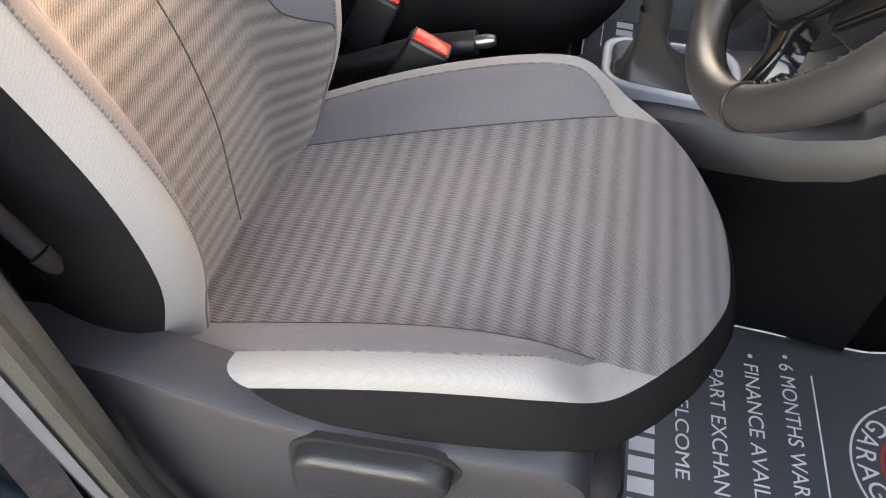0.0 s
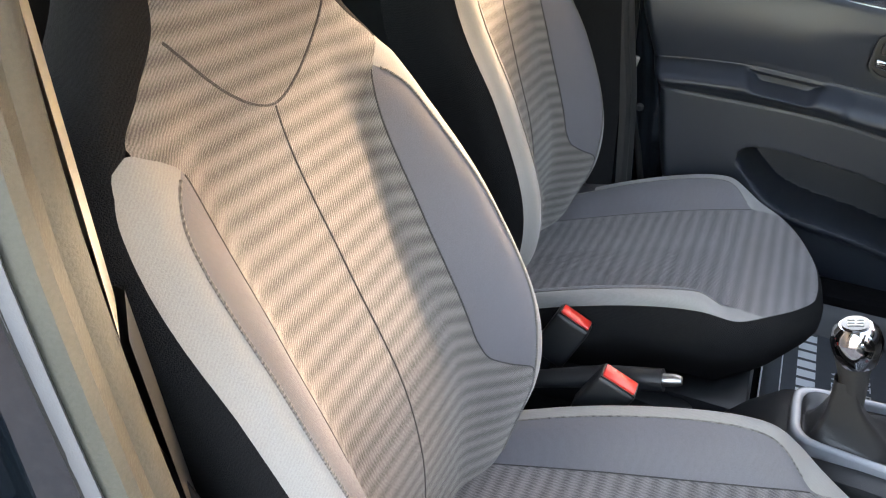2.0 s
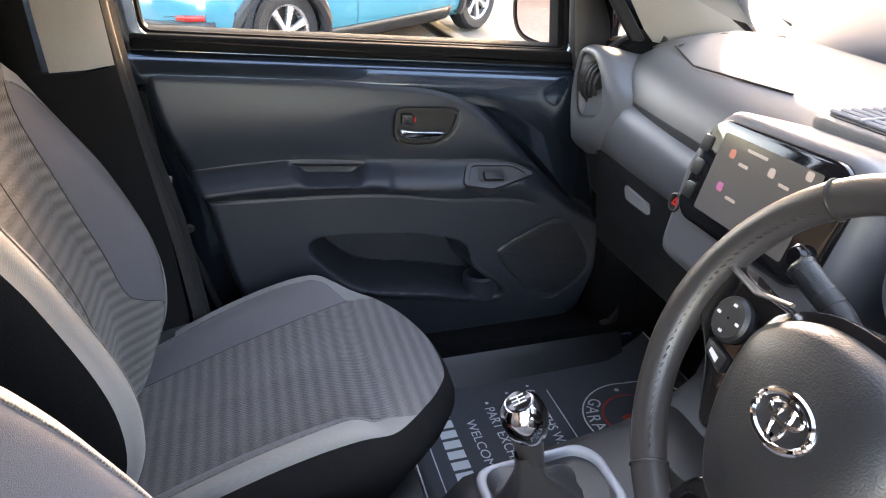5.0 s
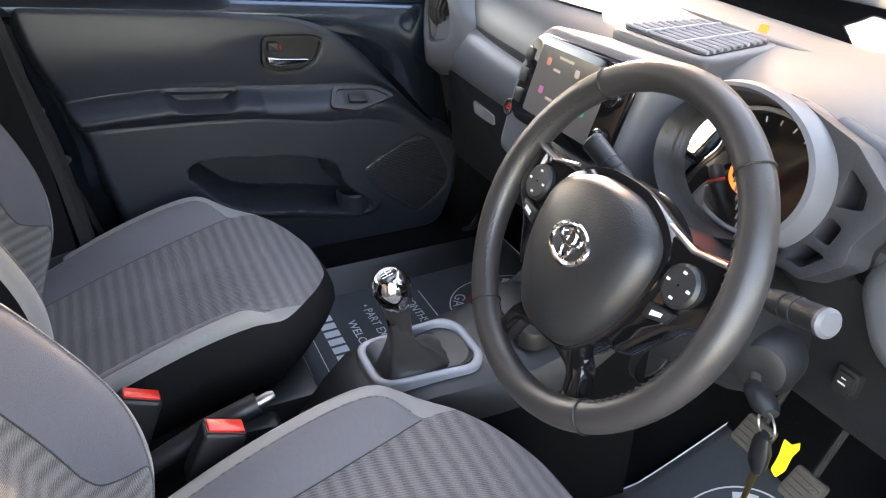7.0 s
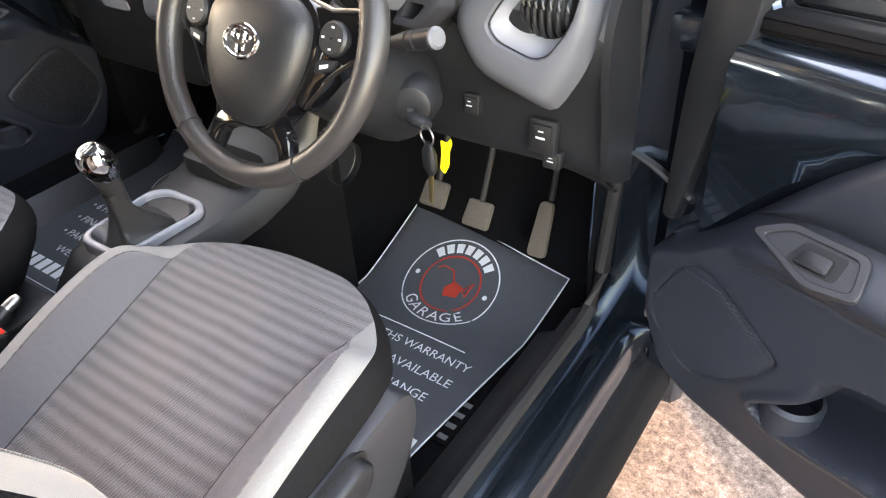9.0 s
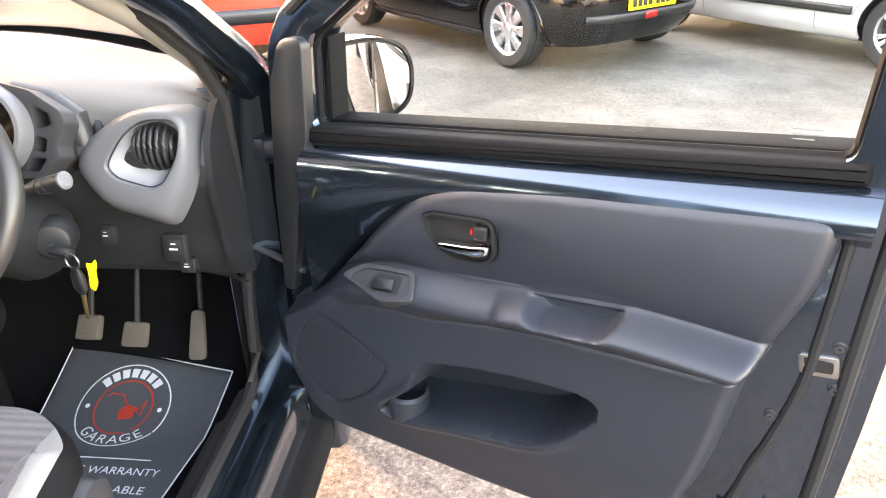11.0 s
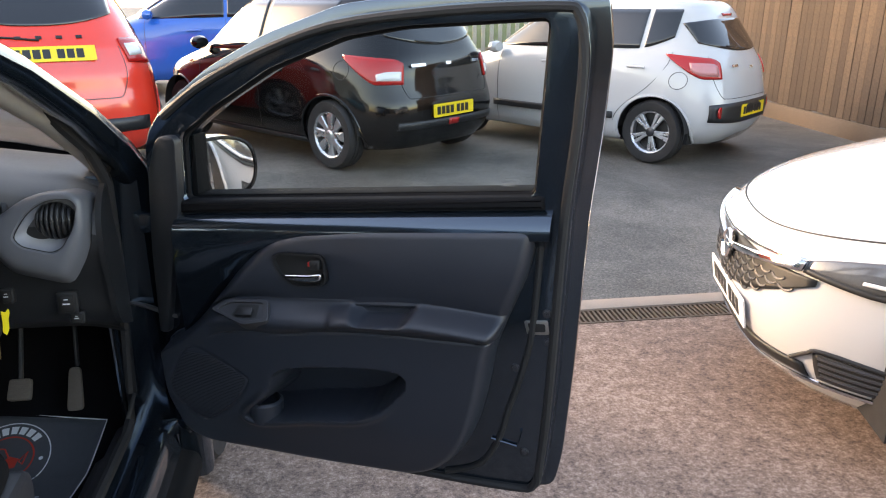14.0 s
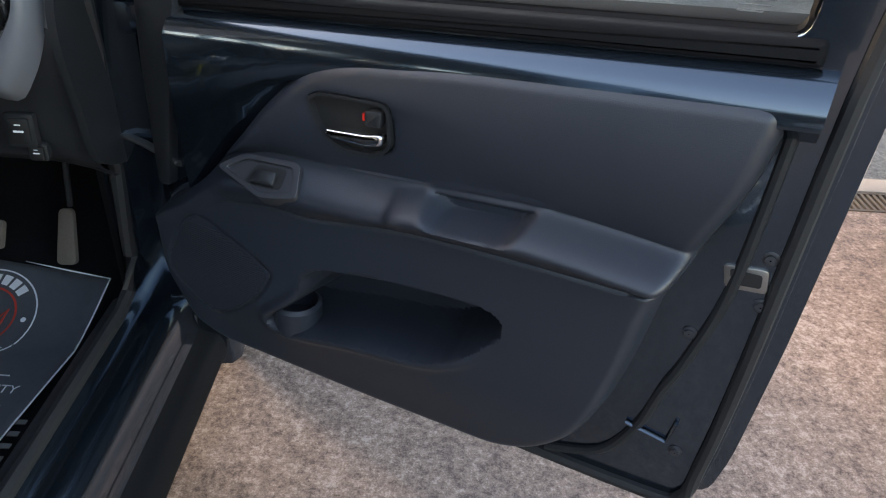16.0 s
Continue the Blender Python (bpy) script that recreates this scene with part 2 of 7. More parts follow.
M_KERB = mat("kerb_concrete", (0.27, 0.23, 0.195), 0.9, var=0.25, scale=9, bump=0.5, grain=120)
M_IRON = mat("cast_iron", (0.10, 0.075, 0.055), 0.7, metal=0.4, var=0.4, scale=30)
M_GRASS = mat("grass", (0.07, 0.10, 0.03), 0.95, var=0.5, scale=40, bump=0.8, grain=90)
M_WALL = mat("rendered_wall", (0.55, 0.50, 0.44), 0.9, var=0.12, scale=3, bump=0.4, grain=60)


# ---- mesh helpers ----
def mesh_of(name, verts, faces, material, parent=None, label="", smooth=True, pos=None):
    me = bpy.data.meshes.new(name)
    me.from_pydata([tuple(v) for v in verts], [], faces)
    me.validate()
    bm = bmesh.new()
    bm.from_mesh(me)
    bmesh.ops.remove_doubles(bm, verts=bm.verts, dist=0.00004)
    bmesh.ops.recalc_face_normals(bm, faces=bm.faces)
    bm.to_mesh(me)
    bm.free()
    return obj_of(name, me, material, parent, label, smooth)


def obj_of(name, me, material, parent=None, label="", smooth=True):
    me.materials.append(material)
    if smooth:
        me.shade_smooth()
        me.set_sharp_from_angle(angle=radians(38))
    ob = new(name, me)
    if parent is not None:
        ob.parent = parent
    if label:
        tagged(ob, label)
    return ob


def part(name, bm, material, parent=None, label="", smooth=True):
    me = bpy.data.meshes.new(name)
    bmesh.ops.recalc_face_normals(bm, faces=bm.faces)
    bm.to_mesh(me)
    bm.free()
    return obj_of(name, me, material, parent, label, smooth)


def thing(name, label, category, at=(0, 0, 0), group="", kind=""):
    e = new(name)
    e.empty_display_size = 0.05
    e.location = at
    return tagged(e, label, category, group, kind)


def box_bm(lo, hi, bevel=0.0, seg=2):
    bm = bmesh.new()
    bmesh.ops.create_cube(bm, size=1)
    lo, hi = Vector(lo), Vector(hi)
    for v in bm.verts:
        v.co = Vector(((v.co[i] + 0.5) * (hi[i] - lo[i]) + lo[i] for i in range(3)))
    if bevel:
        bmesh.ops.bevel(bm, geom=bm.edges[:], offset=bevel, segments=seg, affect="EDGES", profile=0.5)
    return bm


def smooth_poly(pts, n=6, closed=True):
    """A denser, rounded outline through the given corners (Catmull-Rom)."""
    P = [np.array(p, float) for p in pts]
    out, k = [], len(P)
    for i in range(k if closed else k - 1):
        a, b, c, d = (P[(i - 1) % k] if closed or i else P[i]), P[i], P[(i + 1) % k], (P[(i + 2) % k] if closed or i + 2 < k else P[i + 1])
        for j in range(n):
            t = j / n
            out.append(0.5 * (2 * b + (c - a) * t + (2 * a - 5 * b + 4 * c - d) * t * t + (3 * b - a - 3 * c + d) * t ** 3))
    if not closed:
        out.append(P[-1])
    return out


def chamfer(pts, r, n=4):
    """Round the corners of a closed outline by radius about r."""
    out, k = [], len(pts)
    for i in range(k):
        a, b, c = (np.array(pts[j % k], float) for j in (i - 1, i, i + 1))
        d1, d2 = a - b, c - b
        l1, l2 = np.linalg.norm(d1), np.linalg.norm(d2)
        q = min(r, l1 * 0.45, l2 * 0.45)
        p1, p2 = b + d1 / l1 * q, b + d2 / l2 * q
        for j in range(n + 1):
            t = j / n
            out.append((1 - t) ** 2 * p1 + 2 * t * (1 - t) * b + t * t * p2)
    return out


def slab(pts, m, w0, w1, bevel=0.0, seg=2):
    """A plate: outline pts (u, v), from depth w0 to w1, placed by m (columns u, v, w)."""
    bm = bmesh.new()
    vs = [bm.verts.new((p[0], p[1], w0)) for p in pts]
    f = bm.faces.new(vs)
    r = bmesh.ops.extrude_face_region(bm, geom=[f])
    top = [v for v in r["geom"] if isinstance(v, bmesh.types.BMVert)]
    bmesh.ops.translate(bm, verts=top, vec=(0, 0, w1 - w0))
    if bevel:
        es = [e for e in bm.edges if all(abs(v.co.z - w1) < 1e-6 for v in e.verts)]
        bmesh.ops.bevel(bm, geom=es, offset=bevel, segments=seg, affect="EDGES", profile=0.5)
    bmesh.ops.transform(bm, matrix=m, verts=bm.verts)
    return bm


def ring_slab(outer, inner, m, w0, w1):
    """A frame between two outlines of equal point count."""
    k = len(outer)
    V = [(p[0], p[1], w) for w in (w0, w1) for q in (outer, inner) for p in q]
    F = []
    for i in range(k):
        j = (i + 1) % k
        o0, i0, o1, i1 = 0, k, 2 * k, 3 * k
        F += [(o0 + i, o0 + j, i0 + j, i0 + i), (o1 + i, i1 + i, i1 + j, o1 + j), (o0 + i, o1 + i, o1 + j, o0 + j), (i0 + i, i0 + j, i1 + j, i1 + i)]
    return [m @ Vector(v) for v in V], F


def tube(path, r, n=8, closed=False, flat=1.0):
    """Verts and faces of a round tube along a path; r a number or one per point."""
    P = [Vector(p) for p in path]
    k = len(P)
    V, F = [], []
    up = Vector((0.13, 0.21, 0.97)).normalized()
    for i, p in enumerate(P):
        a = P[(i - 1) % k] if closed or i else P[0]
        c = P[(i + 1) % k] if closed or i + 1 < k else P[-1]
        d = (c - a).normalized()
        s = d.cross(up)
        if s.length < 1e-4:
            s = d.orthogonal()
        s.normalize()
        q = s.cross(d).normalized()
        rr = r[i] if isinstance(r, (list, tuple)) else r
        for j in range(n):
            t = 2 * math.pi * j / n
            V.append(p + s * math.cos(t) * rr + q * math.sin(t) * rr * flat)
    for i in range(k if closed else k - 1):
        for j in range(n):
            a, b = i * n + j, i * n + (j + 1) % n
            c, d = ((i + 1) % k) * n + (j + 1) % n, ((i + 1) % k) * n + j
            F.append((a, b, c, d))
    if not closed:
        F += [tuple(range(n))[::-1], tuple(range((k - 1) * n, k * n))]
    return V, F


def lathe(profile, n=32, m=None):
    """Turn (radius, height) points about the z axis."""
    V, F = [], []
    m = m or Matrix()
    for r, h in profile:
        for j in range(n):
            t = 2 * math.pi * j / n
            V.append(m @ Vector((r * math.cos(t), r * math.sin(t), h)))
    for i in range(len(profile) - 1):
        for j in range(n):
            F.append((i * n + j, i * n + (j + 1) % n, (i + 1) * n + (j + 1) % n, (i + 1) * n + j))
    return V, F


def frame_m(o, u, v):
    """Matrix with origin o, axes u, v and their cross product."""
    u, v = Vector(u).normalized(), Vector(v)
    w = u.cross(v).normalized()
    v = w.cross(u).normalized()
    return Matrix(((u.x, v.x, w.x, o[0]), (u.y, v.y, w.y, o[1]), (u.z, v.z, w.z, o[2]), (0, 0, 0, 1)))


def sheet(rows, material, name, parent=None, label="", thick=0.0, smooth=True):
    """A surface through rows of points; thick gives it a back."""
    V = [Vector(p) for r in rows for p in r]
    k, n = len(rows), len(rows[0])
    F = [(i * n + j, i * n + j + 1, (i + 1) * n + j + 1, (i + 1) * n + j) for i in range(k - 1) for j in range(n - 1)]
    ob = mesh_of(name, V, F, material, parent, label, smooth)
    if thick:
        md = ob.modifiers.new("thickness", "SOLIDIFY")
        md.thickness, md.offset = thick, 0
    return ob


def words(text, m, size, material, parent, name="lettering", width=None, align="LEFT"):
    """Raised flat lettering in the built-in font, turned into a mesh."""
    cu = bpy.data.curves.new(name, "FONT")
    cu.body, cu.size, cu.extrude, cu.align_x = text, size, 0.0002, align
    ob = new(name, cu)
    dg = bpy.context.evaluated_depsgraph_get()
    me = bpy.data.meshes.new_from_object(ob.evaluated_get(dg))
    bpy.data.objects.remove(ob)
    if width:
        xs = [v.co.x for v in me.vertices]
        k = width / (max(xs) - min(xs))
        me.transform(Matrix.Diagonal((k, 1, 1, 1)))
    me.transform(m)
    return obj_of(name, me, material, parent, smooth=False)


def interp(x, xs, ys):
    return float(np.interp(x, xs, ys))


def cubic(x, xs, ys):
    """Smooth curve through the given points (monotone enough for profiles)."""
    i = int(np.clip(np.searchsorted(xs, x) - 1, 0, len(xs) - 2))
    h = xs[i + 1] - xs[i]
    t = min(1, max(0, (x - xs[i]) / h))
    def slope(j):
        if j <= 0 or j >= len(xs) - 1:
            k = max(0, min(j, len(xs) - 2))
            return (ys[k + 1] - ys[k]) / (xs[k + 1] - xs[k])
        return (ys[j + 1] - ys[j - 1]) / (xs[j + 1] - xs[j - 1])
    m0, m1 = slope(i) * h, slope(i + 1) * h
    return (2 * t ** 3 - 3 * t * t + 1) * ys[i] + (t ** 3 - 2 * t * t + t) * m0 + (-2 * t ** 3 + 3 * t * t) * ys[i + 1] + (t ** 3 - t * t) * m1


def ease(x):
    x = np.clip(x, 0, 1)
    return x * x * (3 - 2 * x)


# ---- ground and yard ----
def strip(name, x0, x1, y0, y1, z, material, label, nx=30, ny=30, rough=0.0, category="ground"):
    V, F = [], []
    for i in range(nx + 1):
        for j in range(ny + 1):
            x, y = x0 + (x1 - x0) * i / nx, y0 + (y1 - y0) * j / ny
            V.append((x, y, z + rough * noise.noise((x * 0.7, y * 0.7, 0))))
    for i in range(nx):
        for j in range(ny):
            a = i * (ny + 1) + j
            F.append((a, a + ny + 1, a + ny + 2, a + 1))
    return tagged(mesh_of(name, V, F, material), label, category, kind="structure")


strip("ground", -60, 60, -40, 1.90, 0.0, M_CONC, "pinkish weathered concrete forecourt slab with worn aggregate", 60, 30)
strip("road", -60, 60, 2.14, 90, -0.004, M_ASPH, "dark worn asphalt yard with lighter patches", 60, 60, 0.004, "asphalt")
kerb = tagged(part("drain_edge", box_bm((-40, 2.035, -0.06), (40, 2.14, 0.008), 0.006), M_KERB), "pale concrete drain edge between slab and asphalt", "kerb", kind="structure")
drain = thing("drain_channel", "rusty cast iron slotted drain channel along the slab edge", "drain", (0, 0, 0), kind="structure")
part("channel_bed", box_bm((-40, 1.90, -0.10), (40, 2.035, -0.03)), M_DARK, drain)
part("rim", box_bm((-40, 1.90, -0.05), (40, 1.912, 0.003)), M_IRON, drain)
part("rim", box_bm((-40, 2.023, -0.05), (40, 2.035, 0.003)), M_IRON, drain)
bar_me = None
for i in range(150):
    x = 1.2 + i * 0.022
    if bar_me is None:
        ob = part("bar", box_bm((-0.005, 1.912, -0.03), (0.005, 2.023, 0.002)), M_IRON, drain, smooth=False)
        ob.data.transform(Matrix.Shear("XY", 4, (0.0, 0.0)))
        bar_me = ob.data
    else:
        ob = new("bar", bar_me)
        ob.parent = drain
    ob.location.x = x


def fence_run(x0, y0, x1, y1, h, label):
    f = thing("timber_fence", label, "fence", kind="structure")
    d = Vector((x1 - x0, y1 - y0, 0))
    n = int(d.length / 0.104)
    u = d.normalized()
    me = None
    for i in range(n):
        if me is None:
            b = part("board", box_bm((-0.0515, -0.011, 0.17), (0.0515, 0.011, h), 0.004, 1), M_WOOD, f)
            me = b.data
        else:
            b = new("board", me)
            b.parent = f
        b.matrix_local = frame_m((x0 + u.x * (i + 0.5) * 0.104, y0 + u.y * (i + 0.5) * 0.104, random.uniform(-0.012, 0.012)), u, (-u.y, u.x, 0)) @ Matrix.Rotation(random.uniform(-0.006, 0.006), 4, "Y")
    m = frame_m((x0, y0, 0), u, (-u.y, u.x, 0))
    g = part("gravel_board", box_bm((0, -0.03, -0.05), (d.length, 0.03, 0.17), 0.008), M_BOARD, f)
    g.matrix_local = m
    for z in (0.4, 1.4):
        r = part("rail", box_bm((0, -0.06, z), (d.length, -0.014, z + 0.08), 0.004), M_WOOD, f)
        r.matrix_local = m
    return f


fence_run(6.15, 3.0, 6.15, 9.4, 1.95, "brown closeboard timber fence with a stained gravel board")

bank = strip("grass_bank", 2.0, 40, 11.5, 24, 0.4, M_GRASS, "grassy bank behind the parked cars", 40, 14, 0.5, "grass")
for v in bank.data.vertices:
    v.co.z += max(0, (v.co.y - 11.5)) * 0.12
pal = thing("palisade_fence", "grey galvanised steel palisade fence behind the cars", "fence", kind="structure")
pale_me = None
for i in range(90):
    if pale_me is None:
        b = part("pale", box_bm((-0.032, -0.008, 0), (0.032, 0.008, 2.4), 0.003, 1), M_STEEL, pal)
        pale_me = b.data
    else:
        b = new("pale", pale_me)
        b.parent = pal
    b.location = (3.0 + i * 0.14, 11.2, 0)
for z in (0.4, 2.0):
    part("rail", box_bm((3.0, 11.215, z), (15.6, 11.25, z + 0.06)), M_STEEL, pal)

# a low building closes the far side of the yard
def hall(name, x0, x1, y0, y1, h, label, face):
    b = thing(name, label, "building")
    part("wall", box_bm((x0, y0, -0.1), (x1, y1, h)), M_WALL, b, smooth=False)
    part("roof", box_bm((x0 - 0.2, y0 - 0.2, h), (x1 + 0.2, y1 + 0.2, h + 0.2)), M_KERB, b, smooth=False)
    for i in range(4):
        if face == "x":
            y = y0 + (y1 - y0) * (i + 0.5) / 4
            part("window", box_bm((x1 - 0.05, y - 0.7, 1.0), (x1 + 0.02, y + 0.7, 2.2)), M_TINT, b, smooth=False)
        else:
            x = x0 + (x1 - x0) * (i + 0.5) / 4
            part("window", box_bm((x - 0.7, y1 - 0.05, 1.0), (x + 0.7, y1 + 0.02, 2.2)), M_TINT, b, smooth=False)
    return b


hall("workshop", -24, -18, -14, 16, 3.6, "pale rendered workshop beyond the parked cars", "x")

# ---- parked cars ----
def wheel(parent, c, axis, r, width, style, name="wheel"):
    """A road wheel: tyre with tread grooves, rim, spokes and hub cap. axis points outward."""
    w = new(name)
    w.parent = parent
    ax = Vector(axis).normalized()
    m = frame_m(c, ax.orthogonal(), ax.cross(ax.orthogonal()))
    if m.to_3x3().col[2].dot(ax) < 0:
        m = frame_m(c, ax.orthogonal(), -ax.cross(ax.orthogonal()))
    rr = r * 0.66
    h = width / 2
    prof = [(rr, -h * 0.9), (rr * 1.15, -h), (r * 0.93, -h), (r, -h * 0.7)]
    for k in (-0.4, 0.0, 0.4):
        prof += [(r, h * (k - 0.08)), (r * 0.975, h * (k - 0.07)), (r * 0.975, h * (k + 0.07)), (r, h * (k + 0.08))]
    prof += [(r, h * 0.7), (r * 0.93, h), (rr * 1.15, h), (rr, h * 0.9)]
    V, F = lathe(prof, 40, m)
    t = mesh_of("tyre", V, F, M_TYRE, w)
    mt = M_ALLOY if style != "dark" else M_ALLOYD
    V, F = lathe([(rr * 0.93, -h * 0.6), (rr * 0.93, h * 0.75), (rr * 1.02, h * 0.92), (rr * 1.0, h * 0.5), (rr * 1.0, -h * 0.6)], 40, m)
    mesh_of("rim", V, F, M_ALLOY, w)
    V, F = lathe([(0.001, h * 0.1), (rr * 0.93, h * 0.1), (rr * 0.93, 0), (0.001, 0)], 24, m)
    mesh_of("brake_disc", V, F, M_INK, w)
    n = {"cover": 8, "dark": 5, "multi": 7}[style]
    for i in range(n):
        a = 2 * math.pi * i / n
        for s in ((-1, 1) if style == "dark" else (0,)):
            wd = {"cover": 0.16, "dark": 0.07, "multi": 0.10}[style] * rr
            tw = s * 0.16
            pts = [(rr * 0.16, -wd), (rr * 0.55, -wd * 1.1), (rr * 0.96, -wd * 1.5), (rr * 0.96, wd * 1.5), (rr * 0.55, wd * 0.9), (rr * 0.16, wd)]
            bm = slab(pts, m @ Matrix.Rotation(a + tw, 4, "Z"), h * 0.45, h * 0.8, wd * 0.3, 1)
            part("spoke", bm, M_ALLOY, w)
    V, F = lathe([(rr * 0.22, h * 0.4), (rr * 0.22, h * 0.82), (rr * 0.16, h * 0.9), (0.001, h * 0.92)], 20, m)
    mesh_of("hub_cap", V, F, mt, w)
    return w


def plate(parent, m, w, h, material, name="number_plate", bars=(0.09, 0.09, 0.09, 0.09, 0.0, 0.09, 0.09, 0.09)):
    p = part(name, slab(chamfer([(-w / 2, -h / 2), (w / 2, -h / 2), (w / 2, h / 2), (-w / 2, h / 2)], 0.008, 2), m, 0, 0.006), material, parent)
    x = -w * 0.42
    for b in bars:
        if b:
            part("bar", slab([(x, -h * 0.3), (x + w * 0.085, -h * 0.3), (x + w * 0.085, h * 0.3), (x, h * 0.3)], m, 0.006, 0.0075), M_INK, p, smooth=False)
        x += w * (0.108 if b else 0.05)
    return p


CARS = {}


def car(name, label, origin, heading, S, paint, style, arch_mat=None, k=1.0):
    """A hatchback stacked from rounded plan outlines. Local x runs from the tail (0) to the nose (L), y to its left, z up."""
    L, W, belt = S["L"], S["W"], S["belt"]
    base = thing(name, label, "car")
    hd = Vector((heading[0], heading[1], 0)).normalized()
    base.matrix_world = Matrix(((hd.x, -hd.y, 0, origin[0]), (hd.y, hd.x, 0, origin[1]), (0, 0, 1, origin[2]), (0, 0, 0, 1))) @ Matrix.Scale(k, 4)
    xr, xf, R = S["xr"], S["xf"], S["R"]
    top = S["lv"][-1]
    xm = L * 0.42
    tab = lambda key, z: cubic(min(max(z, S["lv"][0]), top), S["lv"], S[key])
    memo = {}

    def level(z):
        q = round(z, 4)
        if q not in memo:
            memo[q] = (tab("XF", z) - xm, xm - tab("XR", z), tab("Wd", z) * W / 2, interp(z, [0.5, 1.0, top], S["nf"]), interp(z, [0.5, 1.0, top], S["nr"]))
        return memo[q]

    def side(x, z, s):
        """Point of the skin at length x and height z on side s."""
        a, c, w, nf, nr = level(z)
        q, n = ((x - xm) / a, nf) if x > xm else ((xm - x) / c, nr)
        return Vector((x, s * w * (1 - min(1.0, q) ** n) ** (1 / n), z))

    def end(y, z, front):
        """Point of the skin at the nose or tail for the given y and z."""
        a, c, w, nf, nr = level(z)
        q, n = min(1.0, abs(y) / w), (nf if front else nr)
        f = (1 - q ** n) ** (1 / n)
        return Vector((xm + a * f if front else xm - c * f, y, z))
    def rim(deg, z, s, front=False):
        """Point of the outline at an angle from the tail (or nose) round to the side."""
        a, c, w, nf, nr = level(z)
        n, t = (nf if front else nr), radians(deg)
        f = math.cos(t) ** (2 / n)
        return Vector((xm + a * f if front else xm - c * f, s * w * math.sin(t) ** (2 / n), z))
    S["rim"] = rim
    zs = list(np.arange(S["lv"][0], 0.76, 0.0235)) + list(np.arange(0.76, 1.02, 0.02)) + list(np.linspace(1.02, top - 0.05, 16)) + list(top - 0.05 * (1 - np.linspace(0, 1, 9)[1:]) ** 2)
    th = np.linspace(0, math.pi, 150)
    rows = []
    for z in zs:
        a, c, w, nf, nr = level(float(z))
        r = []
        for t in th:
            q = math.cos(t)
            n = nf if q > 0 else nr
            r.append([xm + (a if q > 0 else c) * q, -w * max(0.0, 1 - abs(q) ** n) ** (1 / n), float(z)])
        rows.append(r + [[x, -y, z_] for x, y, z_ in r[::-1][1:-1]])
    ra = R * 1.15
    for r in rows:
        for p in r:
            for cx in (xr, xf):
                d = math.hypot(p[0] - cx, p[2] - R)
                if abs(p[1]) > W * 0.30 and d > 0.01 and abs(d - ra) < 0.026:
                    p[0], p[2] = cx + (p[0] - cx) * ra / d, R + (p[2] - R) * ra / d
    n = len(rows[0])
    V = [v for r in rows for v in r]
    F = []
    for i in range(len(rows) - 1):
        for j in range(n):
            f = (i * n + j, i * n + (j + 1) % n, (i + 1) * n + (j + 1) % n, (i + 1) * n + j)
            if any(all(abs(V[v][1]) > W * 0.30 and math.hypot(V[v][0] - cx, V[v][2] - R) < ra + 0.001 for v in f) for cx in (xr, xf)):
                continue
            F.append(f)
    F.append(tuple(range((len(rows) - 1) * n, len(rows) * n)))
    F.append(tuple(range(n)))
    body = mesh_of("body", V, F, paint, base)
    body.data.set_sharp_from_angle(angle=radians(60))
    CARS[base.name] = (paint, L / 2)
    part("underbody", box_bm((0.3, -W * 0.40, 0.20), (L - 0.3, W * 0.40, 0.5)), M_DARK, base)
    for cx in (xr, xf):
        for s in (-1, 1):
            wy = s * (abs(side(cx, R * 1.6, s).y) - S["tyre"] * 0.52)
            wheel(base, (cx, wy, R), (0, s, 0), R, S["tyre"], style)
            arc = [side(cx + ra * math.cos(t), R + ra * math.sin(t), s) - Vector((0, s * 0.006, 0)) for t in np.linspace(-0.25, math.pi + 0.25, 30)]
            Vt, Ft = tube(arc, S.get("arch", 0.014), 8)
            mesh_of("wheel_arch", Vt, Ft, arch_mat or paint, base)
            sheet([[(cx + R * 1.15 * math.cos(t), s * (W / 2 - d), R + R * 1.15 * math.sin(t)) for t in np.linspace(0.05, math.pi - 0.05, 20)] for d in (0.05, 0.20, 0.34)], M_DARK, "arch_liner", base)
    # shut lines of the doors and the tailgate
    for px in S["shuts"]:
        for s in (-1, 1):
            Vt, Ft = tube([side(px + 0.10 * max(0.0, z - 0.7) * (1 if px < L * 0.4 else 0), z, s) for z in np.linspace(0.24, belt(px), 16)], 0.0028, 6)
            mesh_of("shut_line", Vt, Ft, M_INK, base)
    gate = [end(y, z, False) for y, z in [(-0.52, 0.98), (-0.55, 0.80), (-0.50, 0.64)] + [(y, 0.62) for y in np.linspace(-0.44, 0.44, 9)] + [(0.50, 0.64), (0.55, 0.80), (0.52, 0.98)]]
    Vt, Ft = tube(smooth_poly(gate, 4, False), 0.003, 6)
    mesh_of("tailgate_line", Vt, Ft, M_INK, base)
    # side windows that follow the skin, split at the pillars
    a0, a1 = S["glass"]
    def reach(u):
        z = 1.0
        while z < top - 0.11 and tab("XR", z + 0.02) + 0.16 < u < tab("XF", z + 0.02) - 0.16:
            z += 0.02
        return z
    cuts = [a0] + sorted(S["pillars"]) + [a1]
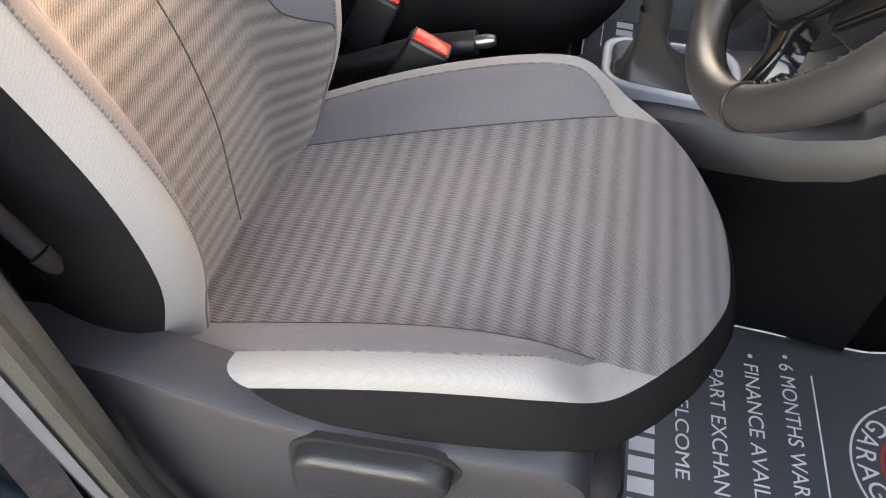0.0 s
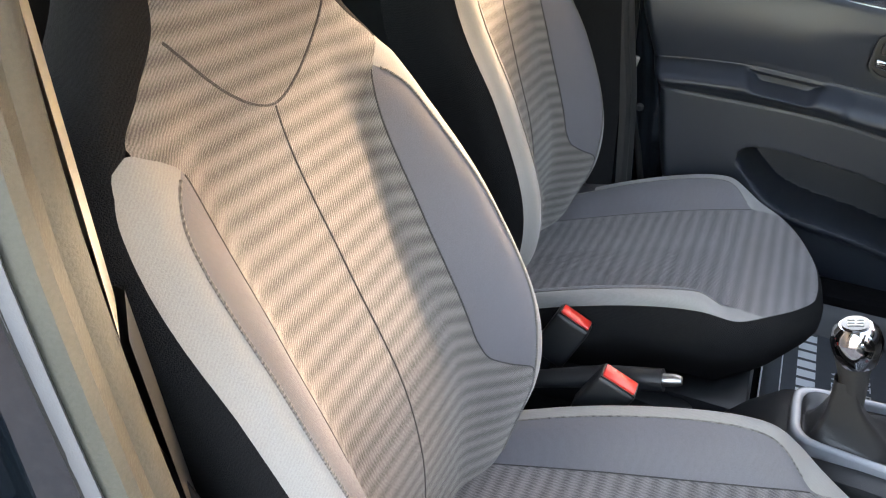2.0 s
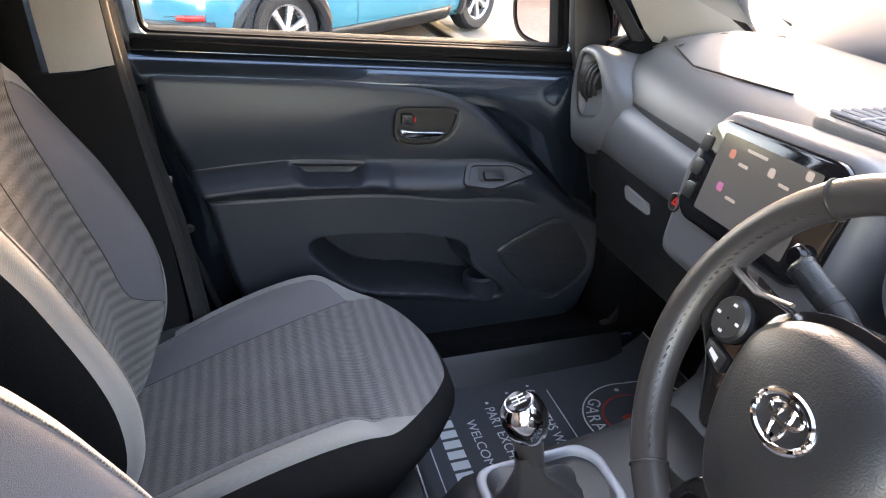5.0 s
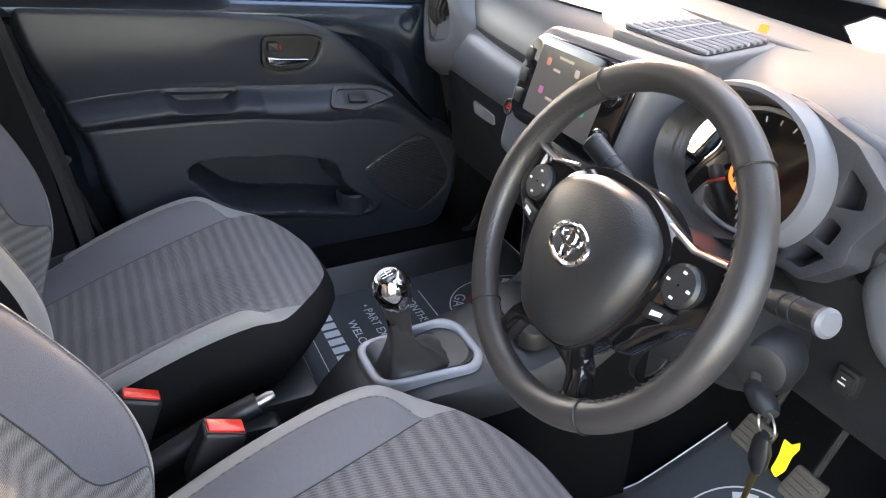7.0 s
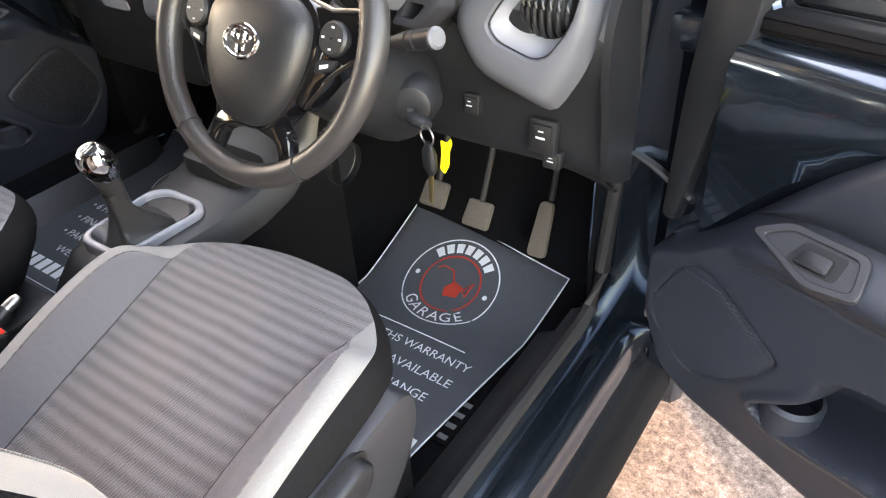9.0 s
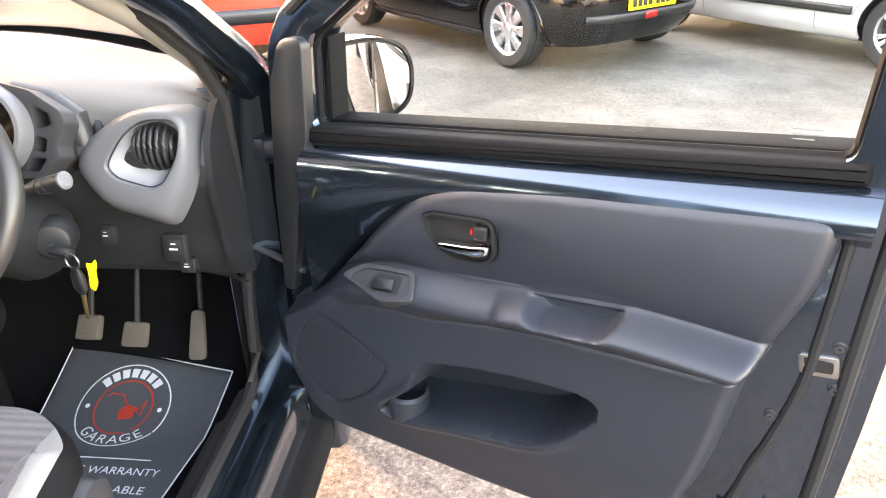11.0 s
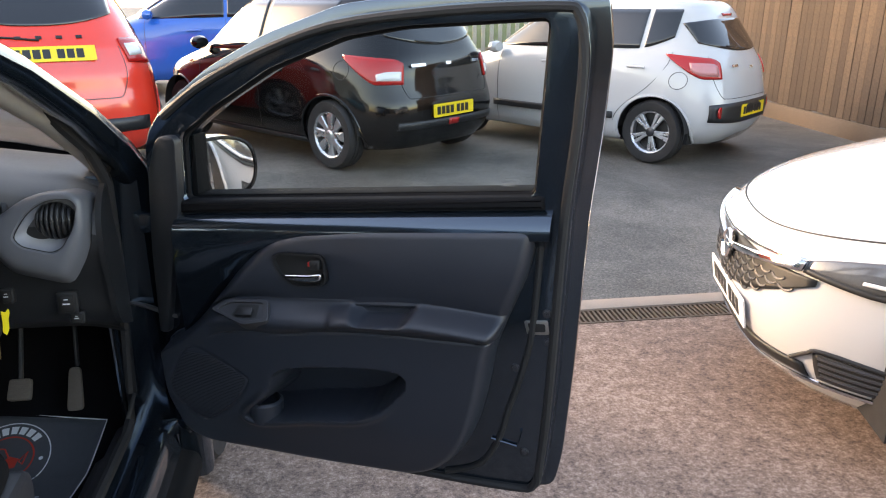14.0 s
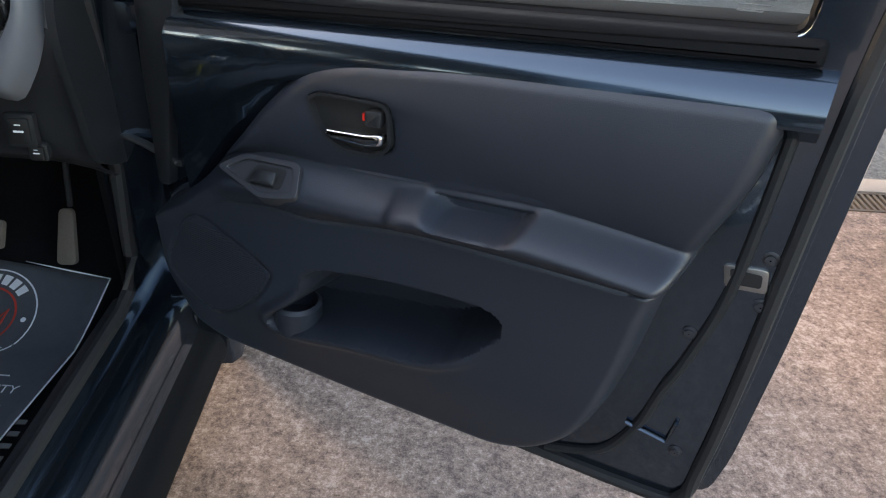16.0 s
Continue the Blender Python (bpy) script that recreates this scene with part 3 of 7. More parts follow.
    for s in (-1, 1):
        for p, q in zip(cuts[:-1], cuts[1:]):
            p_, q_ = p + (0.022 if p != a0 else 0), q - (0.022 if q != a1 else 0)
            lo = lambda u: belt(u) + 0.02 + 0.10 * max(0.0, (a0 + 0.35 - u) / 0.35) ** 2
            hi = lambda u: max(lo(u) + 0.003, reach(u))
            on_skin(base, "side_window", M_TINT, lambda u, z, s=s: side(u, z, s), p_, q_, lo, hi, 0.003, 40, 8)
    g0, g1 = S["hatch"]
    on_skin(base, "rear_window", M_TINT, lambda u, z: end(u, z, False), -0.53, 0.53, lambda u: g0 + 0.30 * abs(u) ** 2.2, lambda u: g1 - 0.25 * abs(u) ** 3, 0.004, 36, 12)
    on_skin(base, "windscreen", M_TINT, lambda u, z: end(u, z, True), -0.60, 0.60, lambda u: S["screen"] + 0.05 * abs(u) ** 2, lambda u: top - 0.07, 0.004, 30, 12)
    on_skin(base, "high_brake_lamp", M_LAMP, lambda u, z: end(u, z, False), -0.10, 0.10, lambda u: g1 + 0.025, lambda u: g1 + 0.045, 0.004, 8, 3)
    return base, side, end


def on_skin(base, name, material, fn, u0, u1, lo, hi, off, nu=24, nv=8, label="", parent=None):
    """A plate that follows the skin: u from u0 to u1, height from lo(u) to hi(u), raised by off."""
    def P(u, v):
        z0, z1 = lo(u), hi(u)
        return fn(u, z0 + (z1 - z0) * v)
    rows = []
    du, dv = (u1 - u0) * 0.01, 0.02
    for v in np.linspace(0, 1, nv):
        r = []
        for u in np.linspace(u0, u1, nu):
            p = P(u, v)
            a = P(min(max(u + du, min(u0, u1)), max(u0, u1)), v) - P(u - du if u != u0 else u, v)
            b = fn(u, p.z + 0.01) - fn(u, p.z - 0.01)
            n = a.cross(b)
            n = n.normalized() if n.length > 1e-9 else Vector((0, 0, 1))
            if n.dot(p - Vector((CARS[base.name][1], 0, 0.5))) < 0:
                n = -n
            r.append(p + n * off)
        rows.append(r)
    ob = sheet(rows, material, name, parent or base, label)
    md = ob.modifiers.new("depth", "SOLIDIFY")
    md.thickness, md.offset = abs(off) * 2.4, 0
    return ob


def tail_kit(base, side, end, S, lamp, lens, pz, extra):
    """Lamps on both corners, number plate, handles, fuel flap, wiper and badge bars at the tail."""
    for s in (-1, 1):
        f = lambda u, z, s=s: S["rim"](u, z, s)
        on_skin(base, "tail_lamp", M_LAMP, f, lamp[0], lamp[1], lamp[2], lamp[3], 0.007)
        if lens:
            on_skin(base, "lamp_lens", S.get("lens", M_LENS), f, lens[0], lens[1], lens[2], lens[3], 0.012, 10, 4)
        for hx in S["handles"]:
            p = side(hx, S.get("hz", 0.80), s)
            V, F = tube([p + Vector((-0.08, s * 0.012, 0.0)), p + Vector((-0.03, s * 0.028, 0.004)), p + Vector((0.05, s * 0.028, 0.004)), p + Vector((0.09, s * 0.010, 0))], 0.012, 8)
            mesh_of("door_handle", V, F, CARS[base.name][0], base)
    V, F = tube([side(S.get("flap", 0.84) + 0.075 * math.cos(t), S.get("flap_z", 0.84) + 0.075 * math.sin(t), 1) for t in np.linspace(0, 2 * math.pi, 30, endpoint=False)], 0.003, 5, True)
    mesh_of("fuel_flap", V, F, M_INK, base)
    e = end(0.0, pz, False)
    e2 = end(0.0, pz + 0.05, False)
    up = (e2 - e).normalized()
    m = frame_m(e + Vector((-0.006, S.get("plate_y", 0.0), 0)), (0, -1, 0), up)
    plate(base, m, S.get("plate_w", 0.52), 0.111, M_PLATEY)
    for bz, bw_, by in extra:
        q = end(by, bz, False)
        part("badge_bar", slab([(-bw_, -0.012), (bw_, -0.012), (bw_, 0.012), (-bw_, 0.012)], frame_m(q + Vector((-0.006, 0, 0)), (0, -1, 0), (end(by, bz + 0.03, False) - q)), 0, 0.006), S.get("badge", M_CHROME), base)
    V, F = tube([end(0.0, 1.04, False) + Vector((-0.01, 0, 0.0)), end(0.30, 1.07, False) + Vector((-0.012, 0, 0))], 0.008, 6)
    mesh_of("rear_wiper", V, F, M_INK, base)
    for s in (-1, 1):
        mp = side(S["mirror_x"], 0.96, s)
        V, F = lathe([(0.001, -0.05), (0.06, -0.045), (0.085, 0.0), (0.07, 0.05), (0.001, 0.07)], 16, Matrix.Translation(mp + Vector((0, s * 0.11, 0.03))) @ Matrix.Rotation(radians(90), 4, "Y") @ Matrix.Diagonal((0.75, 1.1, 1.0, 1)))
        mesh_of("door_mirror", V, F, CARS[base.name][0], base)



HATCH = dict(L=3.84, W=1.735, xr=0.68, xf=3.10, R=0.295, tyre=0.185, belt=lambda x: 0.97 - 0.02 * x, nf=(3.2, 3.6, 4.5), nr=(4.6, 3.8, 4.0),
             lv=[0.19, 0.28, 0.40, 0.55, 0.68, 0.78, 0.86, 0.93, 0.99, 1.12, 1.26, 1.38, 1.45, 1.485],
             XF=[3.72, 3.80, 3.84, 3.83, 3.77, 3.58, 3.28, 3.00, 2.84, 2.62, 2.36, 2.08, 1.84, 1.55],
             XR=[0.14, 0.06, 0.01, 0.00, 0.03, 0.05, 0.06, 0.08, 0.11, 0.20, 0.31, 0.42, 0.58, 0.90],
             Wd=[0.90, 0.97, 0.995, 1.0, 1.0, 0.995, 0.985, 0.965, 0.935, 0.87, 0.80, 0.725, 0.64, 0.45],
             glass=(0.74, 2.72), pillars=(1.62,), screen=1.00, hatch=(1.03, 1.33), shuts=(1.62, 2.62), handles=(1.35, 2.0), mirror_x=2.55)


# ---- front seats ----
def seat(name, label, xs, yo, zo, recline, handle):
    s = thing(name, label, "car seat", (xs, yo, zo), "front seats")
    P = s
    # cushion: U-shaped seams in plan, each running forward along the side and round the front
    basez = lambda y: cubic(y, [-0.16, -0.05, 0.05, 0.15, 0.25, 0.33, 0.39, 0.435, 0.470, 0.49], [0.455, 0.478, 0.512, 0.546, 0.574, 0.587, 0.584, 0.571, 0.548, 0.520])
    ridge = lambda y: cubic(y, [-0.16, 0.0, 0.1, 0.25, 0.32, 0.36, 0.39], [0.014, 0.030, 0.039, 0.042, 0.032, 0.014, 0.002])
    sx = {3: ([-0.16, -0.05, 0.05, 0.2, 0.28, 0.34, 0.36, 0.386], [0.130, 0.139, 0.142, 0.146, 0.154, 0.166, 0.168, 0.167]),
          2: ([-0.16, -0.05, 0.05, 0.2, 0.265, 0.30, 0.325, 0.34, 0.36, 0.386], [0.172, 0.190, 0.200, 0.204, 0.201, 0.192, 0.178, 0.167, 0.168, 0.167]),
          1: ([-0.16, -0.05, 0.05, 0.2, 0.28, 0.32, 0.35, 0.37, 0.386], [0.203, 0.220, 0.229, 0.231, 0.228, 0.218, 0.200, 0.183, 0.167])}
    side_y = list(np.linspace(-0.16, 0.24, 22)) + list(np.linspace(0.24, 0.386, 30))[1:]
    arc = smooth_poly([(0.167, 0.386), (0.120, 0.422), (0.056, 0.453), (0.0, 0.460)], 10, False)[1:]
    rows = []
    for y in side_y + [None] * len(arc):
        k = len(rows)
        if y is not None:
            x3, x2, x1 = (cubic(y, *sx[q]) for q in (3, 2, 1))
            y3 = y
            spine = y if y < 0.2 else 0.2 + (y - 0.2) * 0.7
            out = (1.0, 0.0) if y < 0.28 else (math.cos(0.85 * ((y - 0.28) / 0.106) ** 1.5), math.sin(0.85 * ((y - 0.28) / 0.106) ** 1.5))
            band = max(0.0, (y - 0.30) / 0.086)
        else:
            q = arc[k - len(side_y)]
            x3 = x2 = x1 = float(q[0])
            y3 = float(q[1])
            f = (k - len(side_y) + 1) / len(arc)
            spine = 0.3302 + f * (0.455 - 0.3302)
            t = 0.85 + f * (math.pi / 2 - 0.85)
            out = (math.cos(t), math.sin(t))
            band = 1.0
        zb, rg = basez(y3), ridge(y3)
        pts = []
        for q in np.linspace(0, 1, 15):
            yy_ = spine + (y3 - spine) * q
            pts.append((x3 * q, yy_, basez(yy_) - 0.003 * math.sin(math.pi * q) * (1 - band)))
        h2 = rg * float(ease((x2 - x3) / 0.045))
        h1 = rg * float(ease((x1 - x3) / 0.070))
        drop = 0.014 * float(ease((x1 - x3) / 0.060))
        for q in np.linspace(0, 1, 7)[1:]:
            pts.append((x3 + (x2 - x3) * q, y3, zb + h2 * math.sin(q * math.pi / 2) ** 1.1))
        z1 = zb + h1 - drop
        for q in np.linspace(0, 1, 9)[1:]:
            hump = math.sin(math.pi * q) * 0.30 * drop
            pts.append((x2 + (x1 - x2) * (1 - (1 - q) ** 1.8), y3, zb + h2 + (z1 - zb - h2) * q ** 1.8 + hump))
        for o, d in ((0.004, -0.006), (0.009, -0.018), (0.013, -0.034), (0.013, -0.050), (0.006, -0.072), (-0.010, -0.105), (-0.025, -0.135)):
            g = 1 + 0.25 * band
            pts.append((x1 + out[0] * o * g, y3 + out[1] * o * g, z1 + d))
        rows.append(pts)
    mir = [[(-x, y, z) for x, y, z in r] for r in rows]
    sheet([l[14:0:-1] + r[:15] for l, r in zip(mir, rows)], M_RIB, "cushion_panel", P)
    ns = len(side_y)
    for r in (rows, mir):
        sheet([q[14:21] for q in r[:ns]], M_GREY, "cushion_bolster", P)
        sheet([q[20:29] for q in r[:ns]], M_WHITE, "pale_strip", P)
        sheet([q[28:] for q in r], M_BLACKC, "cushion_side", P)
        V, F = tube([Vector(q[14]) - Vector((0, 0, 0.0006)) for q in r[4:ns - 10]], 0.0014, 6)
        mesh_of("seam", V, F, M_SEAM, P)
        V, F = tube([Vector(q[20]) - Vector((0, 0, 0.0003)) for q in r[4:ns - 12]], 0.0013, 6)
        mesh_of("seam", V, F, M_PIPE, P)
    part("base_pan", box_bm((-0.20, -0.14, 0.30), (0.20, 0.40, 0.43), 0.02), M_PLAS, P)

    # back: stations along its own height, leaning by recline
    hs = sorted(set([round(float(q), 4) for q in np.linspace(0, 0.17, 12)] + [round(float(q), 4) for q in np.linspace(0.17, 0.22, 16)] + [round(float(q), 4) for q in np.linspace(0.22, 0.50, 18)] + [round(float(q), 4) for q in np.linspace(0.50, 0.64, 36)] + [round(float(q), 4) for q in np.linspace(0.64, 0.885, 22)]))
    z0, y0 = 0.455, -0.035
    cy = lambda h: cubic(h, [0, 0.08, 0.17, 0.27, 0.39, 0.53, 0.65, 0.78, 0.85, 0.885], [-0.012, -0.014, -0.018, -0.042, -0.098, -0.158, -0.165, -0.158, -0.163, -0.176])
    bw = lambda h: cubic(h, [0, 0.08, 0.18, 0.30, 0.42, 0.51, 0.56, 0.60, 0.65, 0.74, 0.84, 0.87, 0.885], [0.165, 0.188, 0.206, 0.210, 0.209, 0.199, 0.180, 0.152, 0.128, 0.120, 0.112, 0.101, 0.080])
    fw = lambda h: cubic(h, [0, 0.08, 0.18, 0.28, 0.40, 0.50, 0.57, 0.63, 0.885], [0.022, 0.045, 0.072, 0.080, 0.072, 0.042, 0.016, 0.004, 0.0])
    e3 = ([0, 0.06, 0.14, 0.175, 0.188, 0.198, 0.212, 0.25, 0.4, 0.48, 0.52, 0.540, 0.552, 0.562, 0.590, 0.622, 0.66, 0.74, 0.83, 0.885], [0.140, 0.158, 0.170, 0.173, 0.168, 0.150, 0.134, 0.127, 0.127, 0.129, 0.133, 0.139, 0.153, 0.168, 0.139, 0.112, 0.105, 0.102, 0.095, 0.066])
    e2 = ([0, 0.06, 0.14, 0.175, 0.225, 0.285, 0.345, 0.40, 0.465, 0.51, 0.530, 0.540], [0.140, 0.158, 0.170, 0.173, 0.178, 0.185, 0.188, 0.187, 0.181, 0.171, 0.155, 0.139])
    e1 = ([0, 0.1, 0.2, 0.3, 0.39, 0.46, 0.52, 0.55, 0.562], [0.182, 0.203, 0.214, 0.218, 0.219, 0.217, 0.204, 0.186, 0.168])
    rot = Matrix.Translation((0, y0, z0)) @ Matrix.Rotation(radians(recline), 4, "X") @ Matrix.Translation((0, -y0, -z0))
    def depth(x, h):
        w, c, f = bw(h), cy(h), fw(h)
        a = abs(x) / w
        q = max(0.0, (min(a, 1.0) - 0.50) / 0.50)
        head = interp(h, [0.54, 0.62], [0, 1])
        body = c + f * math.sin(min(1, q / 0.82) * math.pi / 2) ** 1.5 - 0.014 * max(0, (q - 0.75) / 0.25) ** 2
        crown = c - 0.026 * min(a, 1.0) ** 4
        y = body + (crown - body) * head
        if a > 1.0:
            y -= 0.55 * (a - 1.0) * w + 9.0 * ((a - 1.0) * w) ** 2
        return y
    def bhalf(h):
        x3 = cubic(h, *e3)
        x2 = cubic(h, *e2) if 0.176 < h < 0.540 else x3
        x1 = cubic(h, *e1) if h < 0.562 else x3
        w = bw(h)
        pts = [(x3 * q, depth(x3 * q, h)) for q in np.linspace(0, 1, 15)]
        pts += [(x3 + (x2 - x3) * q, depth(x3 + (x2 - x3) * q, h)) for q in np.linspace(0, 1, 9)[1:]]
        pts += [(x2 + (x1 - x2) * q, depth(x2 + (x1 - x2) * q, h)) for q in np.linspace(0, 1, 9)[1:]]
        xe = max(x1, w)
        pts += [(x1 + (xe - x1) * q, depth(x1 + (xe - x1) * q, h)) for q in np.linspace(0, 1, 7)[1:]]
        ye = depth(xe, h)
        yb = cy(h) - interp(h, [0, 0.3, 0.6, 0.885], [0.11, 0.125, 0.105, 0.085])
        swell = interp(h, [0, 0.05, 0.5, 0.6, 0.885], [0.004, 0.014, 0.014, 0.010, 0.006])
        for q in np.linspace(0, 1, 9)[1:]:
            pts.append((xe - 0.018 * q ** 2 + swell * math.sin(math.pi * q ** 0.7), ye + (yb - ye) * q))
        pts.append((w * 0.6, yb - 0.012))
        pts.append((0, yb - 0.016))
        return pts
    R, Lf = [], []
    for h in hs:
        p = bhalf(h)
        R.append([rot @ Vector((x, y0 + y, z0 + h)) for x, y in p])
        Lf.append([rot @ Vector((-x, y0 + y, z0 + h)) for x, y in p])
    C = [l[14:0:-1] + r[:15] for l, r in zip(Lf, R)]
    kt = max(i for i, h in enumerate(hs) if h <= 0.563)
    kg = max(i for i, h in enumerate(hs) if h <= 0.541)
    kb = max(i for i, h in enumerate(hs) if h <= 0.176)
    sheet(C[:kt + 1], M_RIBZ, "back_panel", P)
    sheet(C[kt:], M_RIBZ, "headrest_panel", P)
    for rows in (R, Lf):
        sheet([r[14:23] for r in rows[kb:kg + 1]], M_GREY, "back_bolster", P)
        sheet([r[22:31] for r in rows[:kt + 1]], M_WHITE, "pale_strip", P)
        sheet([r[30:] for r in rows], M_BLACKC, "back_side", P)
        V, F = tube([r[22] for r in rows[3:kg]], 0.0016, 6)
        mesh_of("piping", V, F, M_PIPE, P)
        V, F = tube([r[14] - Vector((0, 0.0005, 0)) for r in rows[kb:kg]], 0.0012, 6)
        mesh_of("seam", V, F, M_SEAM, P)
    V = R[-1] + Lf[-1][::-1][1:-1]
    mesh_of("headrest_top", V, [tuple(range(len(V)))], M_BLACKC, P)
    # centre seam and the U seam under the headrest, each a shallow welt
    V, F = tube([r[0] + Vector((0, -0.0002, 0)) for r, h in zip(R, hs) if 0.03 < h < 0.544], 0.0012, 6)
    mesh_of("seam", V, F, M_SEAM, P)
    u = []
    for q in np.linspace(-1, 1, 41):
        x, h = 0.104 * q, 0.542 + 0.078 * abs(q) ** 1.7
        u.append(rot @ Vector((x, y0 + depth(x, h) + 0.0002, z0 + h)))
    V, F = tube(u, 0.0014, 6)
    mesh_of("seam", V, F, M_SEAM, P)
    # plastic shields of the seat base
    for sg in (1, -1):
        o = 0.222 * sg
        pts = [(-0.26, 0.42), (-0.20, 0.545), (-0.10, 0.562), (-0.045, 0.560), (0.020, 0.549), (0.065, 0.538), (0.12, 0.534), (0.20, 0.541), (0.28, 0.552), (0.325, 0.555), (0.350, 0.535), (0.352, 0.49), (0.330, 0.44), (0.26, 0.36), (-0.05, 0.30), (-0.22, 0.33)]
        if sg * handle < 0:
            # the inner one stays low beside the tunnel
            pts = [(-0.26, 0.40), (-0.20, 0.50), (-0.10, 0.51), (-0.045, 0.49), (0.03, 0.44), (0.23, 0.43), (0.33, 0.42), (0.30, 0.34), (-0.05, 0.30), (-0.22, 0.33)]
        m = frame_m((o, 0, 0), (0, 1, 0), (0, 0, 1))
        bm = slab(chamfer(pts, 0.03), m, -0.02 * sg, (0.034 if sg * handle > 0 else 0.018) * sg, 0.01)
        part("side_shield", bm, M_PLASL if sg * handle > 0 else M_PLAS, P)
        if sg * handle > 0:
            hp = [(0.110, 0.465), (0.112, 0.515), (0.128, 0.530), (0.222, 0.543), (0.246, 0.532), (0.236, 0.500), (0.205, 0.482)]
            part("lever_recess", slab([((p[0] - 0.178) * 1.10 + 0.178, (p[1] - 0.505) * 1.14 + 0.505) for p in chamfer(hp, 0.014)], m, 0.028 * sg, 0.0352 * sg), M_INK, P)
            part("height_lever", slab(chamfer(hp, 0.014), m, 0.034 * sg, 0.054 * sg, 0.008, 3), M_PLAS, P)
    for sx in (-0.17, 0.17):
        part("slide_rail", box_bm((sx - 0.02, -0.20, 0.22), (sx + 0.02, 0.40, 0.31), 0.006), M_STEEL, P)
    return s


seat("driver_seat", "grey ribbed cloth front seat with pale bolster strips, half in sun", 0.308, 0.0, 0.0, 0.0, 1)
seat("passenger_seat", "grey ribbed cloth front seat with pale bolster strips and upright back", -0.332, -0.122, 0.008, -8.2, -1)

# ---- the car itself: shell ----
def lift(x):
    """The near side of the cabin sits a touch lower on its springs."""
    return 0.037 * max(0.0, 0.5 - x)


shell = thing("small_hatchback", "dark blue small hatchback with its front door open on the slab", "car")


def along(profile, y0, y1, m, name, material, n=12, parent=shell, label=""):
    rows = [[(x, y0 + (y1 - y0) * i / n, z) for x, z in profile] for i in range(n + 1)]
    return sheet(rows, material, name, parent, label)


# sills and door apertures, both sides
for s in (1, -1):
    dz = 0.0 if s > 0 else 0.04
    sill = [(s * x, z + dz) for x, z in smooth_poly([(0.50, 0.235), (0.545, 0.26), (0.575, 0.325), (0.60, 0.338), (0.62, 0.320), (0.648, 0.322), (0.672, 0.318), (0.690, 0.290), (0.700, 0.235), (0.735, 0.215), (0.742, 0.17), (0.70, 0.13), (0.60, 0.12)], 4, False)]
    along(sill[:33], -1.2, 0.86, None, "sill", M_PAINT, 20)
    along(sill[32:], -1.2, 0.86, None, "sill_cover", M_SEAL_SHADE, 20, label="black sill cover")
    V, F = tube([(s * 0.601, y, 0.343 + dz) for y in np.linspace(-0.02, 0.74, 12)] + [(s * 0.603, 0.79, 0.36 + dz), (s * 0.606, 0.822, 0.42 + dz), (s * 0.610, 0.828, 0.60 + dz), (s * 0.622, 0.824, 0.80 + dz), (s * 0.63, 0.80, 0.95 + dz), (s * 0.622, 0.735, 1.04 + dz), (s * 0.59, 0.60, 1.15 + dz), (s * 0.56, 0.42, 1.245 + dz), (s * 0.545, 0.25, 1.30 + dz), (s * 0.54, 0.05, 1.325 + dz)], 0.013, 8)
    mesh_of("door_seal", V, F, M_RUBBER, shell, "black rubber door seal")
    trimstrip = [(s * 0.50, 0.24 + dz), (s * 0.535, 0.262 + dz), (s * 0.565, 0.331 + dz), (s * 0.59, 0.346 + dz)]
    along(trimstrip, -0.1, 0.80, None, "scuff_plate", M_PLAS, 8)
    # front post between sill and pillar
    post = [[(s * x, y, z + dz) for x, y in ((0.575, 0.83), (0.60, 0.838), (0.63, 0.83), (0.655, 0.838), (0.685, 0.83), (0.70, 0.85), (0.745, 0.90))] for z in np.linspace(0.14, 0.96, 8)]
    sheet(post, M_PAINT, "front_post", shell)
    # windscreen pillar, a bent tapered tube with the trim inside
    pil = [(s * 0.668, 0.90, 0.93 + dz), (s * 0.655, 0.79, 1.03 + dz), (s * 0.635, 0.66, 1.125 + dz), (s * 0.605, 0.48, 1.225 + dz), (s * 0.575, 0.28, 1.305 + dz), (s * 0.56, 0.05, 1.35 + dz), (s * 0.558, -0.4, 1.365 + dz), (s * 0.55, -1.1, 1.33 + dz)]
    V, F = tube(pil, [0.05, 0.044, 0.038, 0.036, 0.036, 0.036, 0.036, 0.036], 10, flat=0.8)
    mesh_of("windscreen_pillar", V, F, M_PAINT, shell)
    tri = [(s * 0.600, 0.92, 0.955 + dz), (s * 0.592, 0.80, 1.035 + dz), (s * 0.582, 0.66, 1.12 + dz), (s * 0.553, 0.48, 1.215 + dz), (s * 0.53, 0.28, 1.29 + dz), (s * 0.52, 0.1, 1.33 + dz)]
    if s > 0:
        V, F = tube(tri, 0.030, 10)
        mesh_of("pillar_trim", V, F, M_BEIGE, shell, "pale pillar trim")
    else:
        wide = []
        for ya, za, yb, zb in ((0.865, 0.94, 1.09, 0.945), (0.802, 1.012, 0.991, 1.003), (0.772, 1.061, 0.899, 1.065), (0.731, 1.117, 0.824, 1.121), (0.64, 1.195, 0.71, 1.20), (0.48, 1.275, 0.53, 1.285), (0.26, 1.335, 0.30, 1.345)):
            wide.append([(-0.615 + 0.045 * math.sin(q * 2.0) + 0.03 * max(0.0, za - 1.12), ya + (yb - ya) * q, za + (zb - za) * q) for q in np.linspace(0, 1, 7)])
        sheet(wide, M_BEIGE, "pillar_trim", shell, "pale pillar trim")
